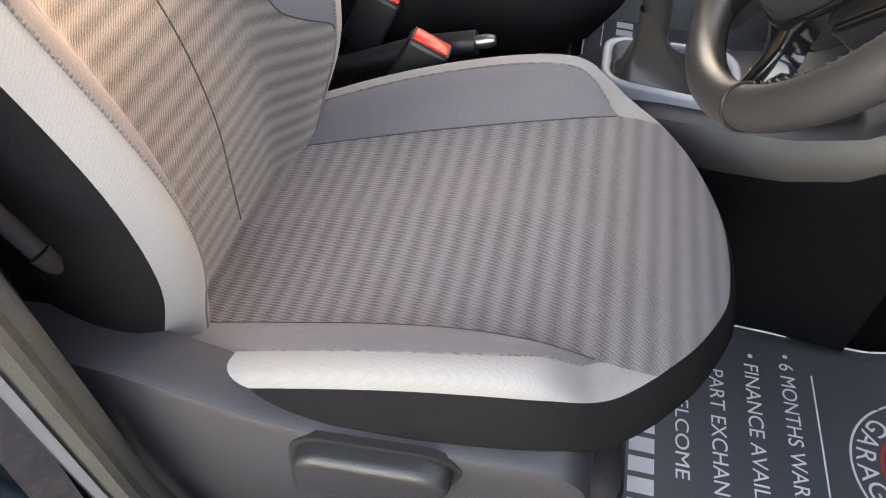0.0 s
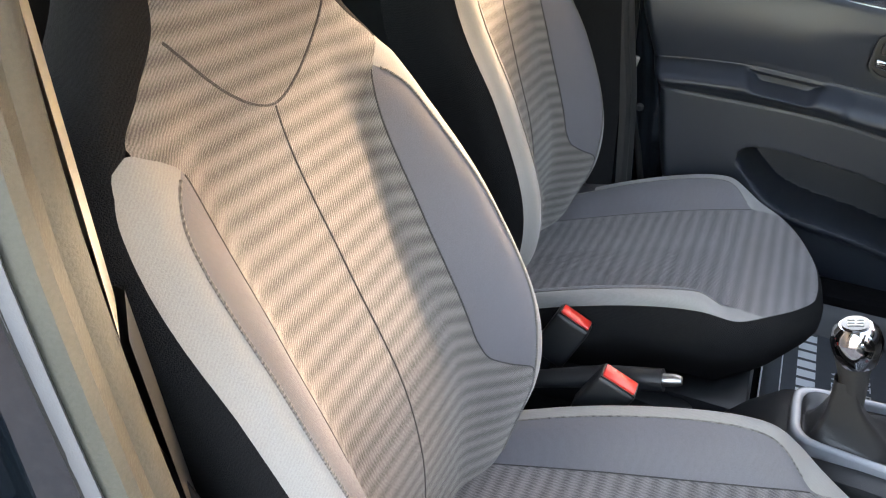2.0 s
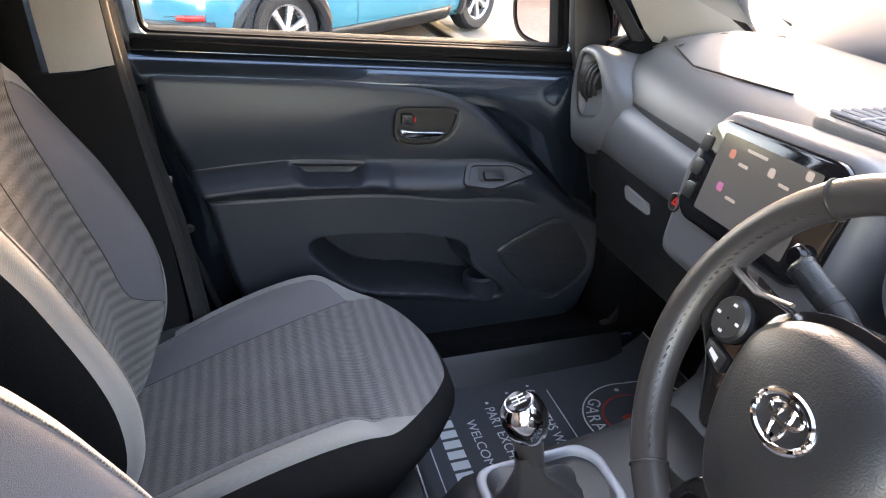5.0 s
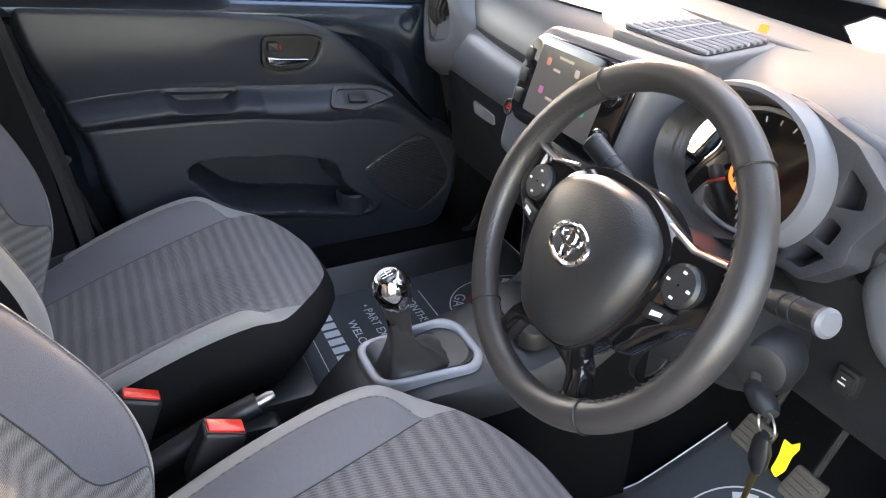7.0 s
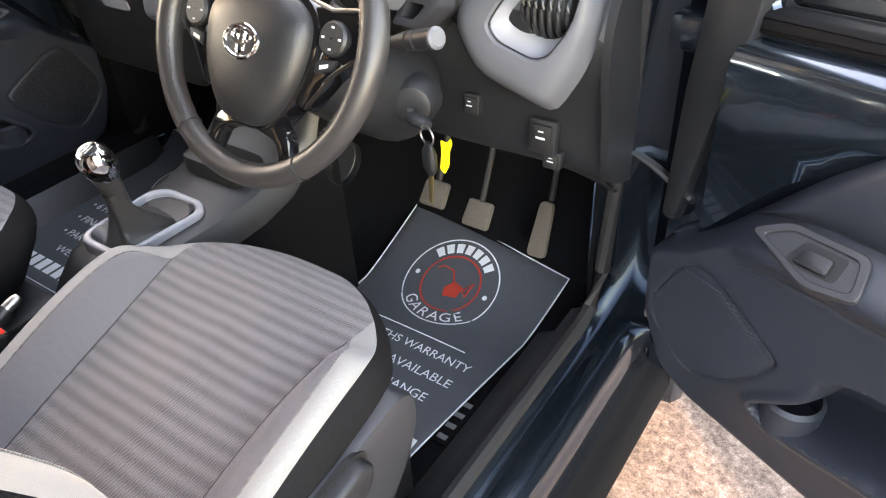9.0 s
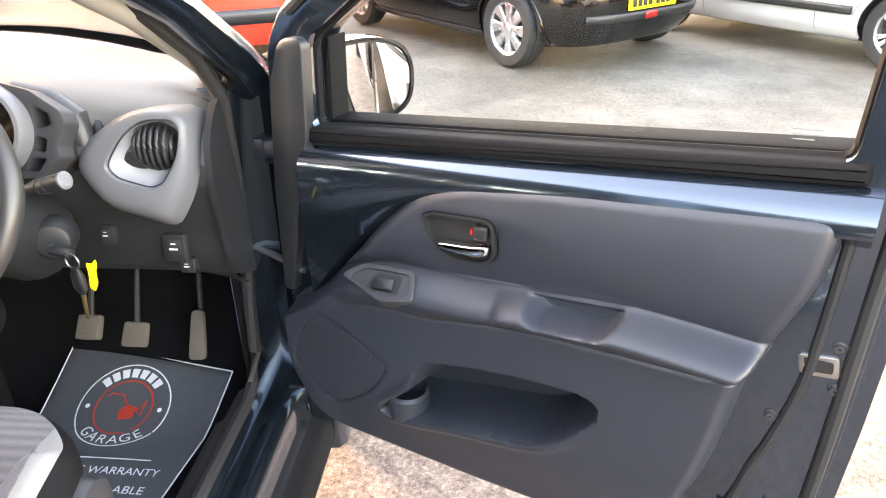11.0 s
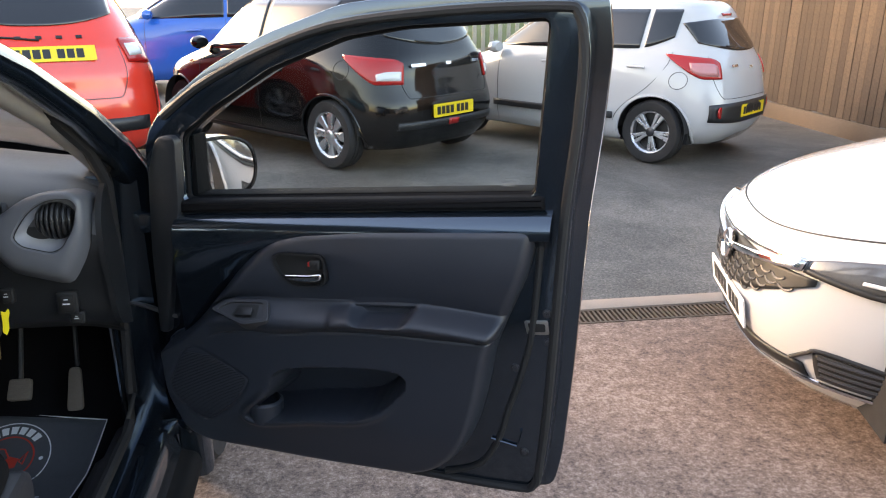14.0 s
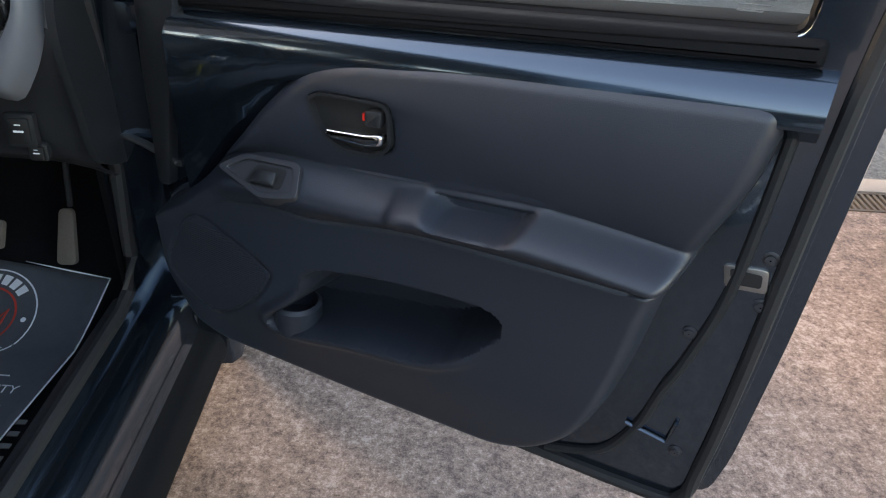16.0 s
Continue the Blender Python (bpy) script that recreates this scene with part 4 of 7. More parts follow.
    # middle pillar with its seal and trim
    bp = [[(s * x, y, z + dz) for x, y in ((0.55, -0.22), (0.565, -0.11), (0.595, -0.055), (0.625, -0.06), (0.645, -0.085), (0.69, -0.09), (0.715, -0.115), (0.72, -0.30))] for z in (0.22, 0.40, 0.60)] + [[(s * x, y - 0.022, z + dz) for x, y in ((0.55, -0.22), (0.565, -0.11), (0.595, -0.055), (0.625, -0.06), (0.645, -0.085), (0.69, -0.09), (0.715, -0.115), (0.72, -0.30))] for z in (0.75,)] + [[(s * x, y - 0.045, z + dz) for x, y in ((0.55, -0.22), (0.565, -0.11), (0.595, -0.055), (0.625, -0.06), (0.645, -0.085), (0.69, -0.09), (0.715, -0.115), (0.72, -0.30))] for z in (0.88, 0.97)] + \
         [[(s * x, y - 0.045, z + dz) for x, y in ((0.545, -0.22), (0.562, -0.12), (0.595, -0.065), (0.62, -0.07), (0.64, -0.09), (0.67, -0.095), (0.69, -0.115), (0.695, -0.26))] for z in (1.15, 1.33)]
    sheet(bp, M_PAINT, "middle_pillar", shell)
    run = smooth_poly([(0.601, 0.0, 0.345), (0.603, -0.025, 0.42), (0.607, -0.038, 0.55), (0.611, -0.052, 0.70), (0.613, -0.075, 0.82), (0.614, -0.092, 0.95), (0.614, -0.100, 1.08), (0.605, -0.098, 1.20), (0.575, -0.06, 1.32)], 3, False)
    # the seal is a soft bulb with a crease, and a flap that lies on the trim
    rows = []
    for px, py, pz in run:
        rows.append([(s * (px + du), py + dy, pz + dz) for du, dy in ((-0.026, -0.016), (-0.024, -0.004), (-0.016, 0.003), (-0.009, 0.004), (-0.005, 0.0025), (-0.001, 0.005), (0.006, 0.010), (0.013, 0.009), (0.018, 0.002), (0.019, -0.008))])
    sheet(rows, M_SEAL if s > 0 else M_RUBBER, "door_seal", shell, "dusty olive rubber door seal" if s > 0 else "black rubber door seal")
    sheet([[(s * (px + du), py + dy, pz + dz) for du, dy in ((0.0185, -0.004), (0.0215, 0.000), (0.0245, -0.004), (0.0245, -0.012))] for px, py, pz in run[2:-4]], M_BAND, "seal_flange", shell)
    seal_path = [(s * 0.622, -0.035, 0.42 + dz), (s * 0.626, -0.050, 0.55 + dz), (s * 0.630, -0.064, 0.70 + dz), (s * 0.632, -0.087, 0.82 + dz), (s * 0.633, -0.104, 0.95 + dz), (s * 0.633, -0.112, 1.08 + dz), (s * 0.624, -0.110, 1.20 + dz)]
    Vb, Fb = tube(smooth_poly(seal_path, 3, False), 0.006, 8)
    mesh_of("seal_lip", Vb, Fb, M_RUBBER, shell)
    lo = [[(s * x, y, z + dz) for x, y in ((0.535, -0.24 - k), (0.548, -0.10 - k), (0.584, -0.060 - k))] for z, k in zip(np.linspace(0.24, 0.965, 6), (0, 0, 0, 0.005, 0.022, 0.038))]
    # far trim takes the dull black, so its deeper shade sits in the colour
    sheet(lo, M_PLAS if s > 0 else M_SEAL_SHADE, "pillar_lower_trim", shell)
    hi_ = [[(s * (x - 0.005 * q), y - 0.015 * q, z + dz) for x, y in ((0.552, -0.184), (0.558, -0.135), (0.588, -0.100))] for q, z in zip(np.linspace(0, 1, 5), np.linspace(0.967, 1.33, 5))]
    sheet(hi_, M_BEIGE, "pillar_upper_trim", shell, "pale upper pillar trim")
    # rear side: door and quarter behind the middle pillar
    belt = lambda y: interp(-y, [0.1, 0.28, 0.53, 0.80, 1.0], [1.02, 1.045, 1.085, 1.165, 1.30])
    rear = [[(s * 0.69, y, belt(y) * q + 0.22 * (1 - q) + dz) for q in (0, 0.3, 0.7, 1)] for y in (-0.16, -0.35, -0.53, -0.66, -0.8, -0.95, -1.3)]
    sheet(rear, M_DARK, "rear_door_trim", shell)
    rq = [[(s * 0.72, y, belt(y) * q + 0.15 * (1 - q) + dz) for q in (0, 0.3, 0.7, 1)] for y in (-0.13, -0.35, -0.53, -0.66, -0.8, -0.95, -1.75)]
    sheet(rq, M_PAINT, "rear_side_panel", shell)
    q = [(s * 0.70, -0.28, 1.03 + dz), (s * 0.70, -0.53, 1.075 + dz), (s * 0.69, -0.80, 1.155 + dz), (s * 0.62, -0.98, 1.29 + dz), (s * 0.59, -0.85, 1.335 + dz), (s * 0.60, -0.28, 1.335 + dz)]
    mesh_of("rear_side_window", q, [(0, 1, 2, 3, 4, 5)], M_GLASS, shell).visible_shadow = False
    V, F = tube(q, 0.016, 8, True)
    mesh_of("rear_window_frame", V, F, M_RUBBER, shell)
    mesh_of("rear_quarter", [(s * 0.70, -1.05, 1.0 + dz), (s * 0.66, -1.75, 1.0 + dz), (s * 0.56, -1.45, 1.34 + dz), (s * 0.58, -0.88, 1.34 + dz)], [(0, 1, 2, 3)], M_PAINT, shell)

# filler between floor and the shut door, and below the dash on that side
part("inner_sill", box_bm((-0.705, -0.15, 0.18), (-0.585, 0.86, 0.405), 0.02), M_CARPET, shell)
part("side_lining", box_bm((-0.70, 0.76, 0.18), (-0.60, 1.15, 0.99), 0.02), M_CARPET, shell)
part("side_lining", box_bm((0.595, 0.86, 0.18), (0.66, 1.15, 0.96), 0.02), M_CARPET, shell)
# roof and lining
roof = []
for y, z, w in ((0.43, 1.300, 0.575), (0.30, 1.345, 0.575), (0.18, 1.375, 0.57), (-0.1, 1.40, 0.565), (-0.5, 1.41, 0.565), (-1.0, 1.39, 0.555), (-1.5, 1.33, 0.54), (-1.70, 1.29, 0.53)):
    roof.append([(w * c, y - 0.05 * c * c * (1 if y > 0.1 else 0), z - 0.035 * c * c + lift(w * c) * 0.5) for c in np.linspace(-1, 1, 13)])
sheet(roof, M_PAINT, "roof_panel", shell, thick=0.004)
sheet([[Vector(p) - Vector((0, 0, 0.03)) for p in r] for r in roof], M_BEIGE, "headlining", shell, "pale cloth headlining")
part("tailgate", slab(chamfer([(-0.66, 0.3), (0.66, 0.3), (0.66, 0.95), (0.52, 1.34), (-0.52, 1.34), (-0.66, 0.95)], 0.05), frame_m((0, -1.72, 0), (1, 0, 0), (0, 0, 1)), 0.0, 0.05, 0.01), M_PAINT, shell)
part("rear_floor", box_bm((-0.66, -1.70, 0.14), (0.66, -0.16, 0.24)), M_CARPET, shell)
part("rear_bench", box_bm((-0.60, -1.20, 0.24), (0.60, -0.62, 0.55), 0.05, 3), M_BLACKC, shell, "dark cloth rear bench")
part("rear_bench_back", box_bm((-0.60, -1.36, 0.45), (0.60, -1.18, 1.02), 0.05, 3), M_BLACKC, shell, "dark cloth rear bench back")
# windscreen
ws = []
for q in np.linspace(0, 1, 8):
    ws.append([((0.66 - 0.09 * q) * c, 1.20 - 0.98 * q - 0.10 * c * c * (1 - 0.6 * q), 0.945 + 0.455 * q - 0.035 * q * q - 0.02 * c * c + 0.5 * lift(0.6 * c)) for c in np.linspace(-1, 1, 15)])
sheet(ws, M_GLASS, "windscreen", shell, "clear windscreen").visible_shadow = False
# bonnet, front wings and bulkhead
bon = []
for y, z, w in ((1.02, 0.93, 0.72), (1.25, 0.92, 0.74), (1.6, 0.86, 0.73), (1.85, 0.76, 0.68), (1.93, 0.55, 0.62), (1.95, 0.25, 0.60)):
    bon.append([(w * c, y - 0.12 * c * c, z - 0.05 * c ** 4 + 0.5 * lift(0.6 * c)) for c in np.linspace(-1, 1, 13)])
sheet(bon, M_PAINT, "bonnet", shell, thick=0.004)
part("scuttle", box_bm((-0.60, 1.10, 0.86), (0.60, 1.17, 0.925), 0.01), M_PLAS, shell)
for s in (1, -1):
    w = []
    for z in (0.40, 0.55, 0.72, 0.88, 0.93):
        w.append([(s * (0.77 - 0.04 * max(0, z - 0.7)), y, min(z, interp(y, [0.95, 1.2, 1.5, 1.85], [0.93, 0.89, 0.81, 0.72]) - 0.03 * (0.93 - z))) for y in (0.86, 0.95, 1.2, 1.5, 1.85)])
    # the wing stops above the wheel; its foot stands between door and wheel
    sheet(w[2:], M_PAINT, "front_wing", shell)
    ft = [[(s * x, y, z) for x, y in ((0.70, 0.845), (0.752, 0.852), (0.765, 0.875), (0.762, 0.90 + 0.03 * math.sin(z * 4)), (0.70, 0.905))] for z in np.linspace(0.14, 0.74, 8)]
    sheet(ft, M_PAINT, "wing_foot", shell)
    wheel(shell, (s * 0.665, 1.20, 0.27), (s, 0, 0), 0.272, 0.165, "cover")
    wheel(shell, (s * 0.685, -1.28, 0.27), (s, 0, 0), 0.272, 0.165, "cover")
floor_rows = []
for y, z in ((-0.2, 0.225), (0.3, 0.220), (0.68, 0.222), (0.80, 0.235), (0.92, 0.29), (1.02, 0.38), (1.10, 0.50), (1.14, 0.75), (1.15, 0.95)):
    floor_rows.append([(0.60 * c, y, z + (0.095 if c < -0.1 else 0.0)) for c in np.linspace(-1, 1, 13)])
sheet(floor_rows, M_CARPET, "floor_carpet", shell, thick=0.006)
for s in (1, -1):
    kick = [[(s * x, y, z) for x, y in ((0.59, 0.80), (0.57, 0.92), (0.58, 1.14))] for z in (0.22, 0.4, 0.6, 0.72)]
    sheet(kick, M_CARPET, "kick_panel", shell)
# striker on the middle pillar and the check strap of the door
V, F = tube([(0.676, -0.088, 0.706), (0.676, -0.050, 0.706), (0.692, -0.048, 0.716), (0.692, -0.048, 0.728), (0.676, -0.050, 0.736), (0.676, -0.088, 0.736)], 0.0042, 8)
mesh_of("striker", V, F, M_STEEL, shell)
part("striker_plate", box_bm((0.664, -0.106, 0.692), (0.704, -0.082, 0.750), 0.005), M_STEEL, shell)
for bz in (0.702, 0.740):
    V, F = lathe([(0.007, 0), (0.007, 0.004), (0.004, 0.005), (0.001, 0.005)], 12, frame_m((0.697, -0.083, bz), (1, 0, 0), (0, 0, -1)))
    mesh_of("bolt", V, F, M_STEEL, shell)
V, F = lathe([(0.013, 0), (0.013, 0.006), (0.009, 0.010), (0.001, 0.011)], 16, frame_m((0.652, -0.080, 0.625), (1, 0, 0), (0, 0, -1)))
mesh_of("bolt", V, F, M_PLASL, shell)
V, F = tube([(0.635, 0.832, 0.652), (0.672, 0.815, 0.648), (0.715, 0.79, 0.642), (0.75, 0.765, 0.64)], 0.010, 8, flat=0.5)
mesh_of("check_strap", V, F, M_STEEL, shell)
for y, z in ((0.80, 0.30), (0.80, 0.83)):
    part("hinge", box_bm((0.67, y, z), (0.74, y + 0.03, z + 0.05), 0.008), M_PAINT, shell)

# seat belt webbing on the far middle pillar
belt_ = thing("seat_belt", "black seat belt webbing hanging on the pale pillar", "seat belt")
rows = [[(-0.556 + 0.018 * q, y - 0.012 * q, z) for y in (-0.184, -0.208, -0.232)] for q, z in zip(np.linspace(0, 1, 8), np.linspace(0.55, 1.26, 8))]
sheet(rows, M_BLACKC, "webbing", belt_, thick=0.002)
part("top_guide", box_bm((-0.552, -0.275, 1.25), (-0.525, -0.200, 1.285), 0.008), M_PLAS, belt_)
anch = thing("belt_anchor", "black plastic seat belt sheath beside the seat", "seat belt")
V, F = tube(smooth_poly([(0.572, -0.037, 0.713), (0.570, -0.067, 0.758), (0.570, -0.094, 0.806), (0.570, -0.129, 0.853), (0.572, -0.16, 0.90)], 4, False), 0.007, 10)
mesh_of("sheath", V, F, M_SEAL_SHADE, anch)
V, F = tube([(0.572, -0.036, 0.711), (0.572, -0.030, 0.703), (0.572, -0.027, 0.697)], [0.008, 0.007, 0.003], 10)
mesh_of("sheath_end", V, F, M_SEAL_SHADE, anch)

# ---- doors ----
def slab_hole(outer, holes, m, w0, w1, bevel=0.0, seg=2):
    """A plate with openings."""
    bm = bmesh.new()
    for loop in [outer] + holes:
        vs = [bm.verts.new((p[0], p[1], w0)) for p in loop]
        for i in range(len(vs)):
            bm.edges.new((vs[i], vs[(i + 1) % len(vs)]))
    bmesh.ops.triangle_fill(bm, edges=bm.edges[:], use_beauty=True, use_dissolve=False)
    r = bmesh.ops.extrude_face_region(bm, geom=bm.faces[:])
    top = [v for v in r["geom"] if isinstance(v, bmesh.types.BMVert)]
    bmesh.ops.translate(bm, verts=top, vec=(0, 0, w1 - w0))
    if bevel:
        es = [e for e in bm.edges if all(abs(v.co.z - w1) < 1e-6 for v in e.verts) and any(abs(f.normal.z) < 0.5 or any(abs(v.co.z - w0) < 1e-6 for v in f.verts) for f in e.link_faces)]
        bmesh.ops.bevel(bm, geom=es, offset=bevel, segments=seg, affect="EDGES", profile=0.5, clamp_overlap=True)
    bmesh.ops.transform(bm, matrix=m, verts=bm.verts)
    return bm


def door_m(o, u, n):
    u, n = Vector(u).normalized(), Vector(n).normalized()
    return Matrix(((u.x, 0, n.x, o[0]), (u.y, 0, n.y, o[1]), (0, 1, 0, o[2]), (0, 0, 0, 1)))


def inside_depth(P, poly):
    """Signed distance of many points to an outline, positive inside."""
    A = np.array(poly, float)[:, :2]
    B = np.roll(A, -1, 0)
    best = np.full(len(P), 9.0)
    odd = np.zeros(len(P), bool)
    for a, b in zip(A, B):
        e = b - a
        q = np.clip(((P - a) @ e) / (e @ e + 1e-12), 0, 1)
        best = np.minimum(best, np.hypot(*(P - a - q[:, None] * e).T))
        c = (a[1] > P[:, 1]) != (b[1] > P[:, 1])
        odd ^= c & (P[:, 0] < (b[0] - a[0]) * (P[:, 1] - a[1]) / (b[1] - a[1] + 1e-12) + a[0])
    return np.where(odd, best, -best)


def trim_surface(trim, pocket, cup, bowl, speaker):
    """Rows of (u, z, depth) over the door trim; rows run upwards in three zones split at the armrest's lower and upper line."""
    T = np.array(trim, float)
    u0, u1 = T[:, 0].min() + 0.0002, T[:, 0].max() - 0.0002
    us = np.concatenate([u0 + (0.065 - u0) * np.linspace(0, 1, 14) ** 1.6, np.linspace(0.068, 0.80, 170), 0.80 + (u1 - 0.80) * (1 - (1 - np.linspace(0, 1, 30)[1:]) ** 1.5)])
    def cross(u):
        z = []
        for a, b in zip(T, np.roll(T, -1, 0)):
            if (a[0] - u) * (b[0] - u) <= 0 and a[0] != b[0]:
                z.append(a[1] + (b[1] - a[1]) * (u - a[0]) / (b[0] - a[0]))
        return min(z), max(z)
    zt_ = lambda u: cubic(u, [0.02, 0.12, 0.186, 0.262, 0.40, 0.50, 0.66, 0.89], [0.575, 0.655, 0.708, 0.732, 0.742, 0.752, 0.768, 0.760])
    zc_ = lambda u: cubic(u, [0.02, 0.12, 0.19, 0.262, 0.34, 0.46, 0.50, 0.66, 0.89], [0.560, 0.625, 0.674, 0.690, 0.694, 0.706, 0.720, 0.734, 0.728])
    zb_ = lambda u: cubic(u, [0.02, 0.12, 0.19, 0.276, 0.34, 0.478, 0.60, 0.89], [0.545, 0.600, 0.645, 0.664, 0.668, 0.693, 0.704, 0.716])
    rows, pts = [], []
    n1, n2, n3 = 90, 40, 60
    for u in us:
        lo, hi = cross(u)
        b = min(max(zb_(u), lo + 0.004), hi - 0.008)
        t = min(max(zt_(u), b + 0.003), hi - 0.004)
        zz = list(lo + (b - lo) * np.linspace(0, 1, n1 + 1)) + list(b + (t - b) * np.linspace(0, 1, n2 + 1))[1:] + list(t + (hi - t) * np.linspace(0, 1, n3 + 1))[1:]
        rows.append(zz)
        pts += [(u, z) for z in zz]
    P = np.array(pts)
    U, Z = P[:, 0], P[:, 1]
    f = lambda g: np.repeat([g(u) for u in us], n1 + n2 + n3 + 1)
    zt, zc, zb = f(zt_), f(zc_), f(zb_)
    top = np.repeat([r[-1] for r in rows], n1 + n2 + n3 + 1)
    amp = ease((U - 0.165) / 0.05)
    rear = ease((U - 0.462 + 0.3 * (Z - 0.72)) / 0.022)
    crest = 0.084 + amp * (0.010 + 0.010 * rear)
    upper = 0.050 + 0.014 * np.sin(np.pi * np.clip((Z - zt) / np.maximum(0.02, top - zt), 0, 1) ** 0.9)
    # scooped area behind the lever
    upper -= 0.010 * ease(1 - np.hypot((U - 0.43) / 0.16, (Z - 0.80) / 0.085)) * ease((0.86 - Z) / 0.03)
    shelf = crest + (0.050 - crest) * ease((Z - zc) / np.maximum(0.008, zt - zc)) ** 1.15
    low = 0.082 + (crest - 0.082) * ease((Z - zb) / np.maximum(0.006, zc - zb)) ** 0.8
    W = np.where(Z > zt, upper, np.where(Z > zc, shelf, np.where(Z > zb, low, 0.082)))
    W = W - 0.004 * ease(1 - np.abs(Z - zb + 0.001) / 0.003) * amp
    # lower part draws back gently towards its foot
    W -= 0.016 * ease((0.50 - Z) / 0.14)
    dp = inside_depth(P, pocket)
    W += 0.006 * ease(1 - np.abs(dp + 0.008) / 0.014) * ease((0.555 - Z) / 0.05)
    W -= 0.108 * ease((dp + 0.003) / 0.020)
    dc = inside_depth(P, cup)
    W -= np.maximum(0, W - 0.046) * ease((dc + 0.004) / 0.012)
    W += 0.002 * ease(1 - np.abs(dc + 0.008) / 0.010)
    db = inside_depth(P, bowl)
    W -= 0.016 * ease((db + 0.002) / 0.008)
    ds = inside_depth(P, speaker)
    W -= 0.0035 * ease(1 - np.abs(ds + 0.0025) / 0.004)
    de = np.maximum(0, inside_depth(P, trim))
    W = 0.016 + (W - 0.016) * np.sqrt(np.clip(1 - (1 - np.clip(de / 0.022, 0, 1)) ** 2, 0, 1))
    Q = np.column_stack([U, Z, W]).reshape(len(us), -1, 3)
    return [[tuple(p) for p in r] for r in Q], n1 + n2, n1


BELT = lambda u: 0.887 + 0.100 * (u - 0.106)


def front_door(name, label, m, mirrored):
    d = thing(name, label, "car door")
    win = chamfer([(0.100, 0.917), (0.108, 1.062), (0.200, 1.128), (0.333, 1.206), (0.497, 1.268), (0.62, 1.289), (0.885, 1.306), (0.870, 0.992)], 0.02)
    outer = chamfer([(-0.015, 0.31), (0.45, 0.318), (0.925, 0.336), (0.940, 0.42), (0.952, 0.62), (0.963, 0.95), (0.978, 1.12), (0.984, 1.26), (0.972, 1.345), (0.92, 1.362), (0.70, 1.352), (0.47, 1.325), (0.30, 1.268), (0.16, 1.200), (0.03, 1.110), (-0.02, 1.05), (-0.025, 0.95), (-0.02, 0.60)], 0.03)
    pocket = [tuple(p) for p in smooth_poly([(0.255, 0.462), (0.315, 0.520), (0.345, 0.580), (0.495, 0.612), (0.600, 0.620), (0.632, 0.603), (0.618, 0.570), (0.541, 0.505), (0.401, 0.474), (0.31, 0.450), (0.265, 0.445)], 4)]
    part("outer_skin", slab_hole(outer, [win], m, -0.060, -0.038, 0.006), M_PAINT, d)
    inner = chamfer([(0.005, 0.33), (0.45, 0.34), (0.905, 0.358), (0.918, 0.45), (0.928, 0.62), (0.938, 0.95), (0.950, 1.12), (0.955, 1.25), (0.94, 1.325), (0.90, 1.337), (0.70, 1.328), (0.48, 1.302), (0.31, 1.245), (0.17, 1.178), (0.06, 1.105), (0.02, 1.04), (0.015, 0.95), (0.005, 0.60)], 0.03)
    part("inner_frame", slab_hole(inner, [win, pocket], m, -0.038, 0.016, 0.010, 3), M_PAINT, d)
    # glass and its seal
    Vg = [m @ Vector((p[0], p[1], -0.018)) for p in win]
    g = mesh_of("window_pane", Vg, [tuple(range(len(Vg)))], M_GLASS, d)
    g.visible_shadow = False
    for k, w in ((0, 0.032), (1, 0.030), (2, 0.024)):
        part("etched_mark", slab([(0.800, 1.012 - k * 0.006), (0.800 + w, 1.0135 - k * 0.006), (0.800 + w, 1.0148 - k * 0.006), (0.800, 1.0133 - k * 0.006)], m, -0.0176, -0.0170), M_ETCH, g, smooth=False)
    V, F = tube([m @ Vector((p[0], p[1], -0.006)) for p in win], 0.007, 6, True)
    mesh_of("window_seal", V, F, M_SEAL_SHADE, d)
    rail = [(0.02, 0.40), (0.90, 0.40), (0.915, 0.62), (0.925, 0.95), (0.938, 1.12), (0.942, 1.25), (0.93, 1.312), (0.895, 1.323), (0.70, 1.315), (0.48, 1.288), (0.31, 1.232), (0.17, 1.165), (0.075, 1.10)]
    V, F = tube([m @ Vector((p[0], p[1], 0.018)) for p in smooth_poly([(0.30, 0.345), (0.60, 0.350), (0.84, 0.358), (0.893, 0.375), (0.905, 0.45)] + rail[2:], 4, False)], 0.009, 8)
    mesh_of("frame_seal", V, F, M_RUBBER, d)
    # belt strip under the glass
    part("belt_strip", slab(chamfer([(0.094, 0.893), (0.890, 0.970), (0.888, 0.996), (0.094, 0.921)], 0.006), m, -0.010, 0.024, 0.008, 3), M_SEAL_SHADE, d)
    part("outer_belt_strip", slab(chamfer([(0.088, 0.885), (0.900, 0.961), (0.898, 0.999), (0.088, 0.924)], 0.004), m, -0.068, -0.022, 0.004, 2), M_SEAL_SHADE, d)
    part("corner_reveal", slab(chamfer([(0.090, 0.905), (0.113, 0.916), (0.119, 1.060), (0.100, 1.050)], 0.005), m, -0.064, -0.022, 0.003), M_SEAL_SHADE, d)
    # corner piece at the mirror
    part("mirror_corner", slab(chamfer([(0.004, 0.60), (0.030, 0.60), (0.085, 0.86), (0.100, 0.90), (0.112, 1.065), (0.06, 1.06), (0.03, 0.98), (0.012, 0.80)], 0.02), m, 0.012, 0.034, 0.008), M_PLAS, d)
    # painted shoulder that rolls out under the glass
    rows = []
